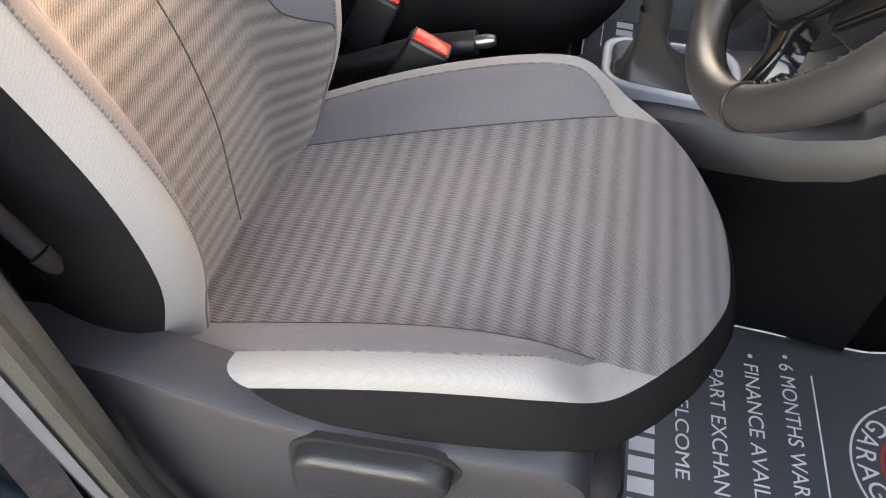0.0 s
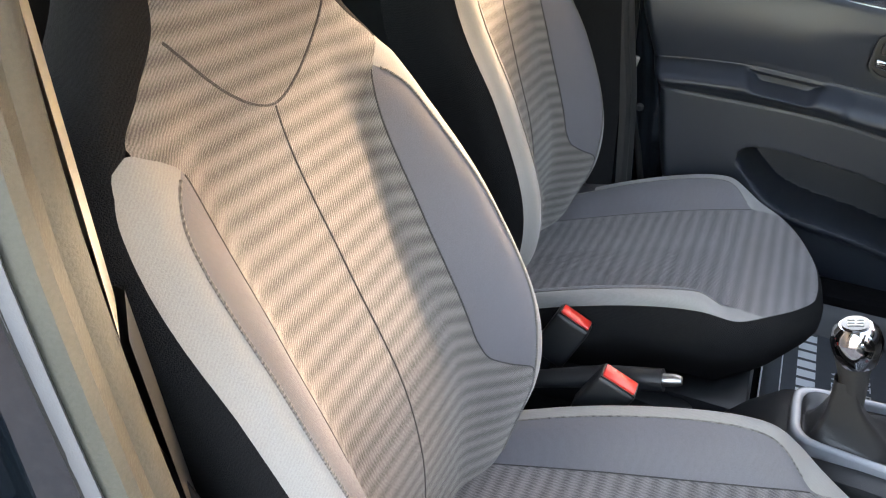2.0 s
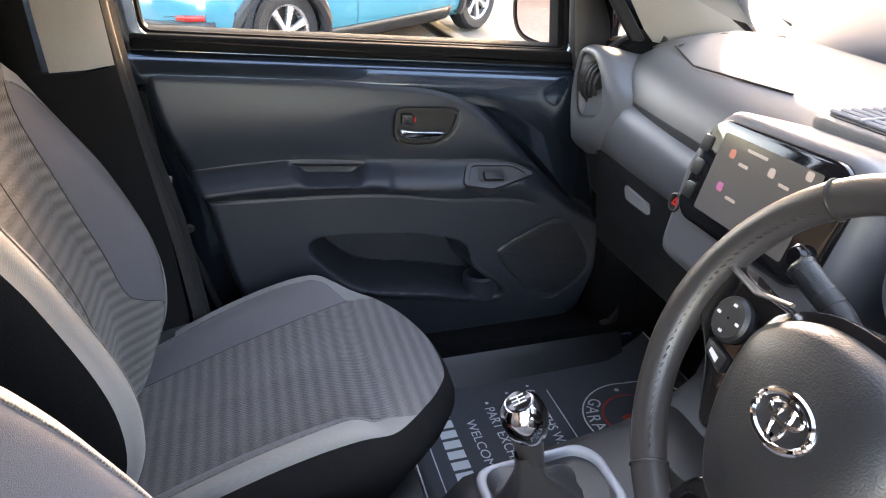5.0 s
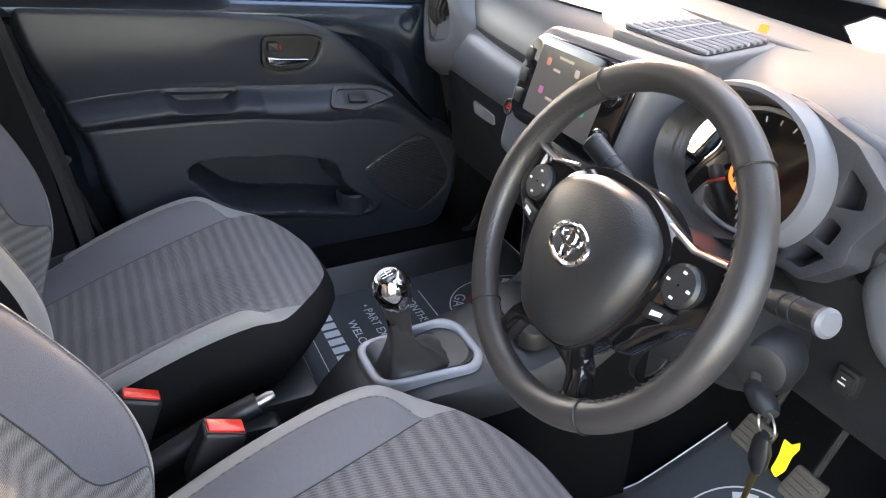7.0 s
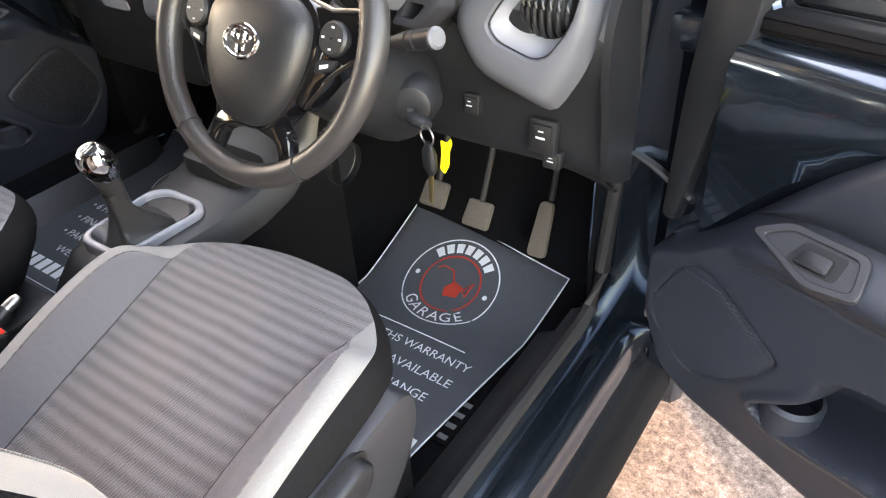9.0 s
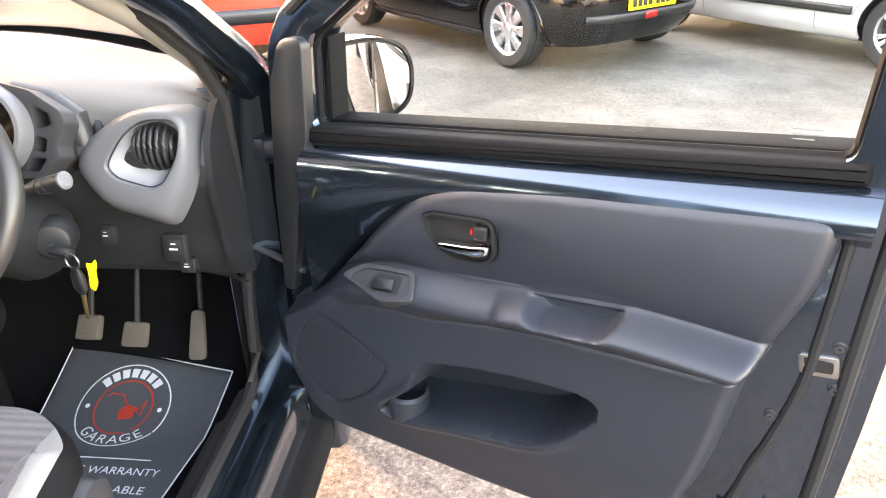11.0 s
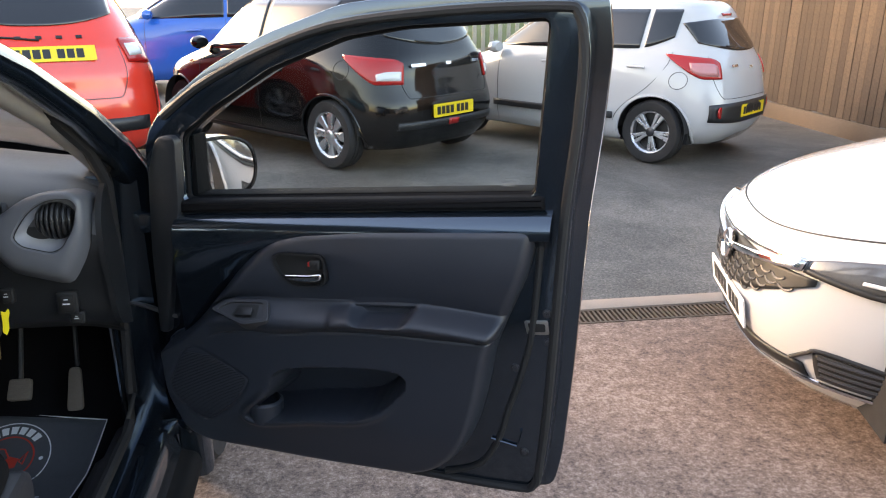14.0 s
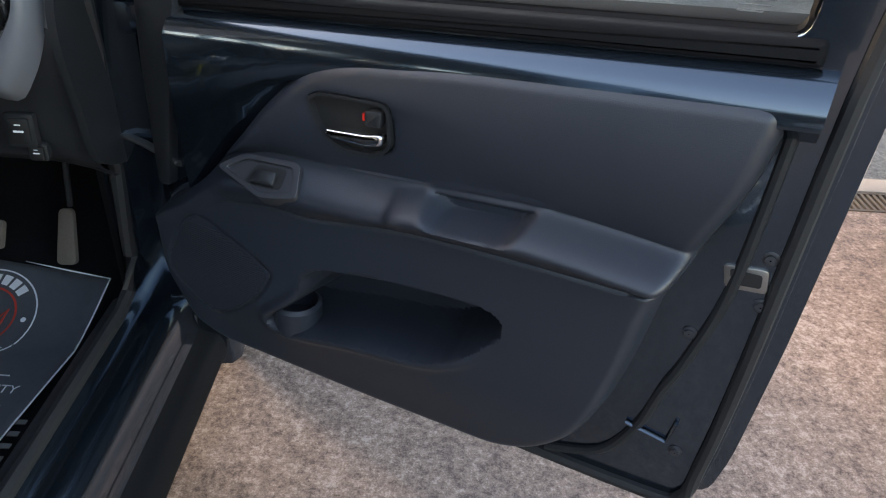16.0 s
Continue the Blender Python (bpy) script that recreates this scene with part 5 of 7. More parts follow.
    for u in np.linspace(0.085, 0.905, 24):
        z = BELT(u)
        lo = interp(u, [0.085, 0.18, 0.316, 0.389, 0.535, 0.905], [0.62, 0.74, 0.855, 0.882, 0.903, 0.940])
        zm = (z - 0.045 + lo) / 2
        rows.append([m @ Vector(p) for p in ((u, z + 0.004, 0.016), (u, z + 0.001, 0.026), (u, z - 0.006, 0.036), (u, z - 0.016, 0.0435), (u, z - 0.028, 0.048), (u, min(z - 0.034, zm + 0.004), 0.0495), (u, min(z - 0.040, zm - 0.01), 0.048), (u, min(lo, z - 0.046), 0.042), (u, min(lo, z - 0.046) - 0.02, 0.020))])
    sheet(rows, M_PAINT, "painted_shoulder", d)
    # one moulded trim: a swept surface with armrest, pocket and pull cup pressed into it
    trim = chamfer([(0.025, 0.598), (0.095, 0.626), (0.175, 0.712), (0.246, 0.797), (0.316, 0.864), (0.389, 0.891), (0.535, 0.912), (0.883, 0.947), (0.868, 0.853), (0.824, 0.736), (0.808, 0.690), (0.795, 0.600), (0.775, 0.510), (0.745, 0.441), (0.697, 0.388), (0.640, 0.362), (0.427, 0.350), (0.125, 0.342), (0.060, 0.365), (0.028, 0.471)], 0.035)
    cup = [tuple(p) for p in chamfer([(0.512, 0.748), (0.655, 0.762), (0.632, 0.734), (0.538, 0.724)], 0.010)]
    bowl_o = [tuple(p) for p in chamfer([(0.335, 0.832), (0.352, 0.842), (0.456, 0.850), (0.460, 0.792), (0.440, 0.776), (0.385, 0.772), (0.350, 0.792)], 0.016)]
    spk_o = [tuple(p) for p in smooth_poly([(0.062, 0.490), (0.085, 0.555), (0.112, 0.592), (0.150, 0.600), (0.245, 0.556), (0.258, 0.535), (0.215, 0.475), (0.150, 0.426), (0.115, 0.428)], 4)]
    surf, zone_t, zone_b = trim_surface(trim, pocket, cup, bowl_o, spk_o)
    rows = [[m @ Vector(p) for p in r] for r in surf]
    k0, k1 = zone_b, zone_t
    sheet([r[k1:] for r in rows], M_DOORP, "upper_trim", d)
    us = [r[0][0] for r in surf]
    cut = min(range(len(us)), key=lambda i: abs(us[i] - 0.470))
    sheet([r[k0:k1 + 1] for r in rows[:cut + 1]], M_DOORP, "armrest_front", d)
    sheet([r[k0:k1 + 1] for r in rows[cut:]], M_DOORP, "armrest", d)
    sheet([r[:k0 + 1] for r in rows], M_DOORP, "lower_panel", d)
    V, F = tube([r[k0] for r in rows if r is not None][cut:-3], 0.0009, 5)
    mesh_of("seam", V, F, M_INK, d)
    V, F = lathe([(0.001, 0.0), (0.036, 0.0), (0.038, 0.045), (0.032, 0.050), (0.031, 0.006), (0.001, 0.006)], 24, m @ Matrix.Translation((0.285, 0.446, 0.047)) @ Matrix.Rotation(radians(-90), 4, "X") @ Matrix.Translation((0, 0, -0.01)))
    mesh_of("bottle_holder", V, F, M_DOORP, d)
    # window switch on the sloping front of the armrest
    ms = m @ Matrix(((1, 0, 0, 0), (0.10, 0.66, 0.75, 0.662), (0, -0.75, 0.66, 0.1), (0, 0, 0, 1)))
    pod = chamfer([(0.188, 0.030), (0.225, 0.056), (0.322, 0.056), (0.340, 0.006), (0.282, -0.004)], 0.012)
    pin = chamfer([(0.204, 0.030), (0.232, 0.048), (0.314, 0.048), (0.328, 0.012), (0.284, 0.004)], 0.010)
    V, F = ring_slab(pod, pin, ms, -0.020, 0.007)
    sw = mesh_of("switch_panel", V, F, M_PLASL, d)
    md = sw.modifiers.new("edge", "BEVEL")
    md.width, md.segments, md.limit_method = 0.003, 2, "ANGLE"
    part("switch_plate", slab(pin, ms, -0.02, 0.003), M_PLASL, sw)
    part("switch_well", slab(chamfer([(0.244, 0.014), (0.306, 0.014), (0.304, 0.044), (0.252, 0.044)], 0.006), ms, 0.0, 0.0036), M_INK, sw)
    part("window_switch", slab(chamfer([(0.254, 0.016), (0.296, 0.016), (0.294, 0.036), (0.260, 0.036)], 0.005), ms, 0.003, 0.010, 0.003), M_PLAS, sw)
    # lever in its bowl
    mh = m @ Matrix.Translation((0, 0, 0.008))
    hb = chamfer([(0.335, 0.832), (0.352, 0.842), (0.456, 0.850), (0.460, 0.792), (0.440, 0.776), (0.385, 0.772), (0.350, 0.792)], 0.016)
    hi_ = [((p[0] - 0.402) * 0.93 + 0.402, (p[1] - 0.812) * 0.90 + 0.812) for p in hb]
    h = new("door_release")
    h.parent = d
    V, F = ring_slab(hb, hi_, mh, 0.040, 0.0545)
    mesh_of("bezel", V, F, M_PLAS, h)
    part("bowl", slab(hi_, mh, 0.030, 0.044), M_INK, h)
    part("lever", slab(chamfer([(0.366, 0.800), (0.425, 0.806), (0.452, 0.812), (0.452, 0.797), (0.430, 0.790), (0.375, 0.790)], 0.006), mh, 0.050, 0.064, 0.005, 3), M_CHROME, h, "chrome door lever")
    part("lock_button", slab(chamfer([(0.424, 0.815), (0.447, 0.817), (0.447, 0.838), (0.424, 0.836)], 0.005), mh, 0.046, 0.058, 0.004), M_PLAS, h)
    part("lock_mark", slab([(0.4205, 0.822), (0.4235, 0.822), (0.4235, 0.831), (0.4205, 0.831)], mh, 0.046, 0.0555), M_REDB, h)
    # loudspeaker grille: a ribbed skin that follows the trim
    su = np.array([r[0][0] for r in surf])
    def skin(u, z):
        r = surf[int(np.argmin(np.abs(su - u)))]
        return interp(z, [p[1] for p in r], [p[2] for p in r])
    rows, V, F = [], [], []
    for k in range(43):
        z = 0.432 + k * 0.0038
        cr = []
        for i in range(len(spk_o)):
            a, b = spk_o[i], spk_o[(i + 1) % len(spk_o)]
            if (a[1] - z) * (b[1] - z) < 0:
                cr.append(a[0] + (b[0] - a[0]) * (z - a[1]) / (b[1] - a[1]))
        if len(cr) >= 2 and max(cr) - min(cr) > 0.015:
            line = [(u, z, skin(u, z)) for u in np.linspace(min(cr) + 0.002, max(cr) - 0.002, 14)]
            rows.append([m @ Vector((u, z, w + 0.0012)) for u, z, w in line])
            n = len(V)
            V += [m @ Vector((u, z + d, w + h)) for d, h in ((-0.0012, 0.001), (0.0, 0.0032), (0.0012, 0.001)) for u, z, w in line]
            F += [(n + q * 14 + i, n + q * 14 + i + 1, n + (q + 1) * 14 + i + 1, n + (q + 1) * 14 + i) for q in (0, 1) for i in range(13)]
    sp = sheet(rows, M_INK, "speaker_grille", d, "fine ribbed speaker grille")
    tagged(mesh_of("grille_ribs", V, F, M_DOORP, sp, smooth=False), kind="stuff")
    # latch, bolts and pressings on the bare metal
    lt = new("latch")
    lt.parent = d
    part("latch_plate", slab(chamfer([(0.858, 0.745), (0.905, 0.752), (0.910, 0.722), (0.866, 0.716)], 0.006), m, 0.014, 0.0195, 0.002), M_STEEL, lt)
    part("latch_slot", slab(chamfer([(0.866, 0.742), (0.900, 0.744), (0.902, 0.728), (0.872, 0.724)], 0.004), m, 0.016, 0.0205), M_INK, lt)
    for bu, bz in ((0.902, 0.765), (0.908, 0.705), (0.870, 0.450), (0.845, 0.640)):
        V, F = lathe([(0.009, 0), (0.009, 0.002), (0.006, 0.003), (0.0055, 0.006), (0.001, 0.006)], 12, m @ Matrix.Translation((bu, bz, 0.015)))
        mesh_of("bolt", V, F, M_PLASL, d)
    V, F = tube([m @ Vector(p) for p in ((0.80, 0.47, 0.02), (0.855, 0.462, 0.02), (0.862, 0.50, 0.02))], 0.003, 6)
    mesh_of("pressing", V, F, M_PAINT, d)
    V, F = tube([m @ Vector((p[0], p[1], 0.017)) for p in smooth_poly([(0.885, 0.93), (0.880, 0.80), (0.872, 0.70), (0.850, 0.60), (0.835, 0.55), (0.815, 0.47), (0.775, 0.40), (0.70, 0.365)], 5, False)], 0.007, 8)
    mesh_of("panel_seal", V, F, M_RUBBER, d)
    return d


DH = Vector((0.715, 0.80, 0.0))
A = radians(26.5)
MD = door_m(DH, (math.cos(A), -math.sin(A), 0), (-math.sin(A), -math.cos(A), 0))
front_door("driver_door", "dark blue front door standing open, black plastic trim inside", MD, False)
MP = door_m(Vector((-0.715, 0.80, 0.04)), (0, -1, 0), (1, 0, 0))
front_door("passenger_door", "dark blue front door, shut, with black plastic trim", MP, True)


# door mirrors
def door_mirror(name, m, c, turn, label):
    mi = thing(name, label, "wing mirror")
    cu, cz, cw = c
    out = smooth_poly([(-0.150, -0.050), (-0.145, 0.055), (-0.02, 0.080), (0.072, 0.058), (0.098, 0.0), (0.074, -0.062), (-0.03, -0.078)], 5)
    loc = m @ Matrix.Translation((cu, cz, cw)) @ turn
    rows = []
    for q, k in ((0.0, 0.93), (0.0, 1.0), (0.03, 1.02), (0.06, 0.95), (0.085, 0.72), (0.095, 0.35)):
        rows.append([loc @ Vector((p[0] * k, p[1] * k, -q)) for p in list(out) + [out[0]]])
    sheet(rows, M_GLOSS, "housing", mi)
    bk = [loc @ Vector((p[0] * 0.35, p[1] * 0.35, -0.095)) for p in out]
    mesh_of("housing_cap", bk, [tuple(range(len(bk)))], M_GLOSS, mi)
    gl = [loc @ Vector((max(-0.052 - 0.25 * (p[1] - 0.02), p[0] * 0.91), p[1] * 0.88, -0.003)) for p in out]
    fl = [loc @ Vector((p[0] * 0.97, p[1] * 0.97, -0.006)) for p in out]
    mesh_of("glass_backing", fl, [tuple(range(len(fl)))], M_INK, mi)
    mesh_of("mirror_glass", gl, [tuple(range(len(gl)))], M_MIRROR, mi)
    a = m @ Vector((0.045, cz - 0.03, -0.05))
    V, F = tube([a, loc @ Vector((-0.08, -0.05, -0.045))], [0.04, 0.03], 10)
    mesh_of("mirror_arm", V, F, M_PLAS, mi)
    return mi


# the glass faces back along the closed car's side
door_mirror("wing_mirror", MD, (0.085, 0.950, -0.165), Matrix(((0, 0, 1, 0), (0, 1, 0, 0), (-1, 0, 0, 0), (0, 0, 0, 1))) @ Matrix.Rotation(radians(-20), 4, "Y"), "black wing mirror on the open door")
door_mirror("wing_mirror", MP, (0.075, 0.972, -0.175), Matrix(((0, 0, 1, 0), (0, 1, 0, 0), (-1, 0, 0, 0), (0, 0, 0, 1))) @ Matrix.Rotation(radians(-28), 4, "Y"), "black wing mirror on the shut door")

# ---- dashboard and controls ----
dash = thing("dashboard", "dark grey moulded dashboard with round side vents", "dashboard")
prof = smooth_poly([(1.18, 0.905), (1.08, 0.955), (0.95, 0.978), (0.84, 0.972), (0.765, 0.948), (0.722, 0.905), (0.708, 0.855), (0.712, 0.800), (0.725, 0.74), (0.738, 0.66), (0.80, 0.615), (0.98, 0.56)], 4, False)
rows = []
for x in np.linspace(-0.635, 0.62, 40):
    edge = 1 if abs(x) < 0.5 else 1 - ((abs(x) - 0.5) / 0.14) ** 2 * 0.05
    hump = 0.022 * math.exp(-((x - 0.30) / 0.17) ** 2)
    rows.append([(x, y + 0.02 * (abs(x) / 0.6) ** 4 * (1 if y < 0.8 else 0), z * edge + lift(x) * min(1, max(0, (z - 0.5) / 0.3)) + hump * (1 if 0.73 < y < 1.0 and z > 0.9 else 0)) for y, z in prof])
sheet([r[:23] for r in rows], M_DASH, "upper_moulding", dash)
sheet([r[22:] for r in rows], M_PLAS, "lower_moulding", dash)
for s in (1, -1):
    x = 0.62 if s > 0 else -0.635
    pts = [(p[0], p[1] + (lift(x))) for p in prof] + [(1.18, 0.6)]
    part("end_cap", slab(pts, Matrix(((0, 0, 1, x), (1, 0, 0, 0), (0, 1, 0, 0), (0, 0, 0, 1))), 0, 0.012 * s), M_PLAS, dash)


def side_vent(cx, cz, s):
    """Round vent in its drop-shaped satin surround."""
    m = Matrix(((s, 0, 0, cx), (0, 0.20, -0.98, 0.704), (0, 0.98, 0.20, cz), (0, 0, 0, 1)))
    out = chamfer([(-0.142, -0.030), (-0.128, 0.010), (-0.060, 0.056), (-0.018, 0.070), (0.034, 0.070), (0.058, 0.054), (0.058, -0.006), (0.044, -0.058), (0.010, -0.118), (-0.100, -0.088)], 0.022, 3)
    inn = chamfer([(-0.084, -0.024), (-0.068, 0.004), (-0.048, 0.030), (-0.012, 0.053), (0.034, 0.053), (0.046, 0.040), (0.038, -0.006), (0.010, -0.050), (-0.012, -0.057), (-0.068, -0.042)], 0.018, 3)
    lp = lambda k, w, inner=inn, outer=out: [m @ Vector((a[0] + (b[0] - a[0]) * k, a[1] + (b[1] - a[1]) * k, w)) for a, b in zip(list(outer) + [outer[0]], list(inner) + [inner[0]])]
    def flange(k, w):
        return [m @ Vector((a[0] + (b[0] - a[0]) * k, a[1] + (b[1] - a[1]) * k, w - 1.3 * max(0.0, a[1] - 0.015) * (w < -0.015))) for a, b in zip(list(out) + [out[0]], list(inn) + [inn[0]])]
    v = sheet([flange(-0.26, -0.030), flange(-0.14, -0.018), lp(-0.04, -0.007), lp(0.10, 0.004), lp(0.35, 0.010), lp(0.70, 0.012), lp(0.92, 0.011), lp(0.985, 0.007), lp(1.0, 0.0)], M_BAND, "side_vent", dash, "round side vent in a satin grey surround")
    V, F = tube([p for p in lp(0.99, 0.006)][:-1], 0.0016, 6, True)
    mesh_of("vent_lip", V, F, M_PLAS, v)
    rc = [(-0.002 + 0.0385 * math.cos(math.atan2(p[1] - 0.008, p[0] + 0.002)), 0.008 + 0.0385 * math.sin(math.atan2(p[1] - 0.008, p[0] + 0.002))) for p in inn]
    sheet([lp(0.0, 0.002, rc, inn), lp(0.06, -0.006, rc, inn), lp(0.22, -0.015, rc, inn), lp(0.6, -0.021, rc, inn), lp(1.0, -0.023, rc, inn), lp(1.0, -0.05, rc, inn)], M_SATIN, "vent_dish", v)
    c = m @ Matrix.Translation((-0.002, 0.008, -0.006)) @ Matrix.Scale(0.80, 4)
    V, F = lathe([(0.047, -0.03), (0.049, -0.006), (0.046, -0.002), (0.044, -0.008)], 32, c)
    mesh_of("vent_ring", V, F, M_PLAS, v)
    V, F = lathe([(0.001, 0.012), (0.022, 0.009), (0.036, 0.000), (0.044, -0.014), (0.044, -0.03), (0.001, -0.03)], 32, c)
    mesh_of("vent_core", V, F, M_INK, v)
    for k in range(-3, 4):
        x = k * 0.0118
        h = math.sqrt(max(0, 0.045 ** 2 - x * x))
        q = math.sqrt(1 - (x / 0.052) ** 2)
        arc = [c @ Vector((x * (1 + 0.10 * math.cos(t)), h * math.sin(t), -0.006 + 0.032 * math.cos(t) * q)) for t in np.linspace(-math.pi / 2, math.pi / 2, 15)]
        V, F = tube(arc, 0.0036, 8)
        mesh_of("louvre", V, F, M_PLAS, v)


side_vent(0.545, 0.888, 1)
side_vent(-0.618, 0.916, -1)

# centre screen tower
cs = thing("media_unit", "gloss black touch screen unit in the centre of the dashboard", "screen")
MS = Matrix(((1, 0, 0, -0.012), (0, 0.26, -0.966, 0.622), (0, 0.966, 0.26, 0.938), (0, 0, 0, 1)))
tower = chamfer([(-0.135, -0.130), (-0.140, 0.0), (-0.10, 0.072), (0.11, 0.078), (0.142, 0.05), (0.135, -0.02), (0.115, -0.135)], 0.025)
part("surround", slab(tower, MS, -0.16, 0.004, 0.016, 4), M_BAND, cs)
bez = chamfer([(-0.118, -0.055), (-0.105, 0.045), (-0.085, 0.060), (0.100, 0.066), (0.128, 0.045), (0.118, -0.055), (0.095, -0.070), (-0.098, -0.070)], 0.014)
part("bezel", slab(bez, MS, 0.0, 0.011, 0.004), M_GLOSS, cs)
scr = part("screen", slab(chamfer([(-0.082, -0.050), (0.076, -0.050), (0.084, 0.048), (-0.076, 0.046)], 0.004), MS, 0.010, 0.0115), M_SCREEN, cs, "dim reflective touch screen")
for sx, sz, wd, mt in ((-0.056, 0.022, 0.010, "r"), (-0.056, -0.018, 0.010, "m"), (0.045, -0.020, 0.010, "g"), (0.012, 0.022, 0.010, "w"), (-0.030, 0.036, 0.034, "w"), (-0.036, 0.018, 0.016, "w"), (-0.036, -0.022, 0.018, "w"), (0.032, 0.018, 0.016, "w"), (0.062, 0.036, 0.010, "w")):
    col = {"r": (0.26, 0.10, 0.07), "m": (0.24, 0.07, 0.17), "g": (0.04, 0.22, 0.19), "w": (0.24, 0.22, 0.20)}[mt]
    hh = 0.010 if wd == 0.010 else 0.0035
    part("icon", slab(chamfer([(sx, sz), (sx + wd, sz), (sx + wd, sz + hh), (sx, sz + hh)], hh * 0.3), MS, 0.0110, 0.0119), mat("icon_" + mt, col, 0.3, bump=0, emit=0.12), scr)
for kz in (0.022, -0.032):
    V, F = lathe([(0.012, 0), (0.0115, 0.012), (0.009, 0.015), (0.001, 0.015)], 24, MS @ Matrix.Translation((0.102, kz, 0.010)))
    mesh_of("dial", V, F, M_GLOSS, cs)
    V, F = tube([MS @ Vector((0.102 + 0.012 * math.cos(t), kz + 0.012 * math.sin(t), 0.018)) for t in np.linspace(0, 2 * math.pi, 24, endpoint=False)], 0.0012, 6, True)
    mesh_of("dial_ring", V, F, M_CHROME, cs)
for kz in (-0.045, -0.015, 0.015):
    part("side_key", slab(chamfer([(-0.112, kz), (-0.094, kz), (-0.092, kz + 0.02), (-0.109, kz + 0.02)], 0.004), MS, 0.010, 0.013, 0.001), M_PLAS, cs)
V, F = lathe([(0.013, 0.0), (0.013, 0.005), (0.011, 0.006), (0.010, 0.0035), (0.001, 0.003)], 20, MS @ Matrix.Translation((-0.128, -0.062, 0.0)))
hz = mesh_of("hazard_button", V, F, M_INK, cs)
V, F = ring_slab([(-0.1345, -0.0655), (-0.1215, -0.0655), (-0.128, -0.0545)], [(-0.1315, -0.0638), (-0.1245, -0.0638), (-0.128, -0.0578)], MS, 0.002, 0.0046)
mesh_of("warning_triangle", V, F, M_REDB, hz, smooth=False)

# centre vent on top
cv = part("centre_vent", slab(chamfer([(-0.10, 0.735), (0.105, 0.735), (0.085, 0.90), (-0.075, 0.90)], 0.03), Matrix.Translation((0, 0, 0.0)), 0.955, 0.996, 0.008, 3), M_DASH, dash, "slatted centre vent")
cv.data.transform(Matrix.Translation((0, 0, 0.002)))
part("vent_well", slab(chamfer([(-0.085, 0.748), (0.09, 0.748), (0.072, 0.885), (-0.064, 0.885)], 0.02), Matrix.Translation((0, 0, 0.002)), 0.99, 0.9975), M_INK, cv)
for k in range(10):
    y = 0.757 + k * 0.0133
    w = interp(y, [0.748, 0.885], [0.085, 0.066])
    V, F = tube([(-w + 0.003, y, 1.002), (w + 0.003, y, 1.002)], 0.0030, 6)
    mesh_of("slat", V, F, M_SATIN, cv)
for x in (-0.03, 0.035):
    V, F = tube([(x, 0.75, 1.004), (x * 0.9, 0.884, 1.004)], 0.002, 6)
    mesh_of("slat", V, F, M_SATIN, cv)
# raised edge of the well that the instruments sit in
edge = smooth_poly([(-0.20, 0.915, 0.998), (-0.08, 0.895, 1.000), (0.04, 0.888, 0.998), (0.14, 0.886, 0.994), (0.24, 0.888, 0.990), (0.33, 0.876, 0.982), (0.385, 0.845, 0.972), (0.418, 0.800, 0.958), (0.436, 0.760, 0.940), (0.446, 0.732, 0.912), (0.446, 0.720, 0.880)], 5, False)
V, F = tube([p + np.array((0.006, 0.010, -0.006)) for p in edge], 0.012, 10)
mesh_of("top_ridge", V, F, M_DASH, dash)
V, F = tube([p - np.array((0.004, 0.004, 0.010)) for p in edge], 0.011, 8)
mesh_of("well_wall", V, F, M_PLAS, dash, "black inner wall of the well")
part("warning_lamp", slab(chamfer([(-0.008, -0.006), (0.008, -0.006), (0.008, 0.006), (-0.008, 0.006)], 0.003), frame_m((0.030, 0.910, 1.006), (1, 0, 0), (0, 0.4, 0.9)), 0, 0.002), M_AMBER, dash)
# satin band sweeping from the far vent to the screen
rows = []
for x in np.linspace(-0.60, -0.13, 24):
    q = (x + 0.60) / 0.47
    dz = 0.012 * (1 - q) ** 2 - 0.004 * q
    th = 1.0 - 0.12 * q
    rows.append([(x, y, 0.845 + (z - 0.845) * th + dz) for y, z in ((0.745, 0.916), (0.722, 0.909), (0.704, 0.898), (0.694, 0.880), (0.688, 0.858), (0.688, 0.835), (0.693, 0.814), (0.704, 0.798), (0.724, 0.788), (0.755, 0.784))])
sheet(rows, M_BAND, "dash_band", dash, "satin grey band across the dashboard")
# airbag seam on the far side and glovebox
V, F = tube([(x, y, z + lift(x) + 0.001) for x, y, z in ((-0.20, 0.80, 0.963), (-0.40, 0.775, 0.955), (-0.50, 0.80, 0.963), (-0.515, 0.90, 0.976), (-0.48, 1.0, 0.972))], 0.0018, 6)
mesh_of("airbag_seam", V, F, M_INK, dash)
gb = part("glovebox", slab(chamfer([(-0.58, 0.60), (-0.20, 0.60), (-0.18, 0.80), (-0.56, 0.835)], 0.03), Matrix(((1, 0, 0, 0), (0, -0.12, -0.99, 0.806), (0, 0.99, -0.12, 0.025), (0, 0, 0, 1))), -0.02, 0.012, 0.008), M_PLAS, dash)
part("glovebox_latch", slab(chamfer([(-0.44, 0.742), (-0.36, 0.742), (-0.36, 0.762), (-0.44, 0.768)], 0.006), Matrix(((1, 0, 0, 0), (0, -0.12, -0.99, 0.806), (0, 0.99, -0.12, 0.025), (0, 0, 0, 1))), 0.011, 0.016), M_SATIN, gb)

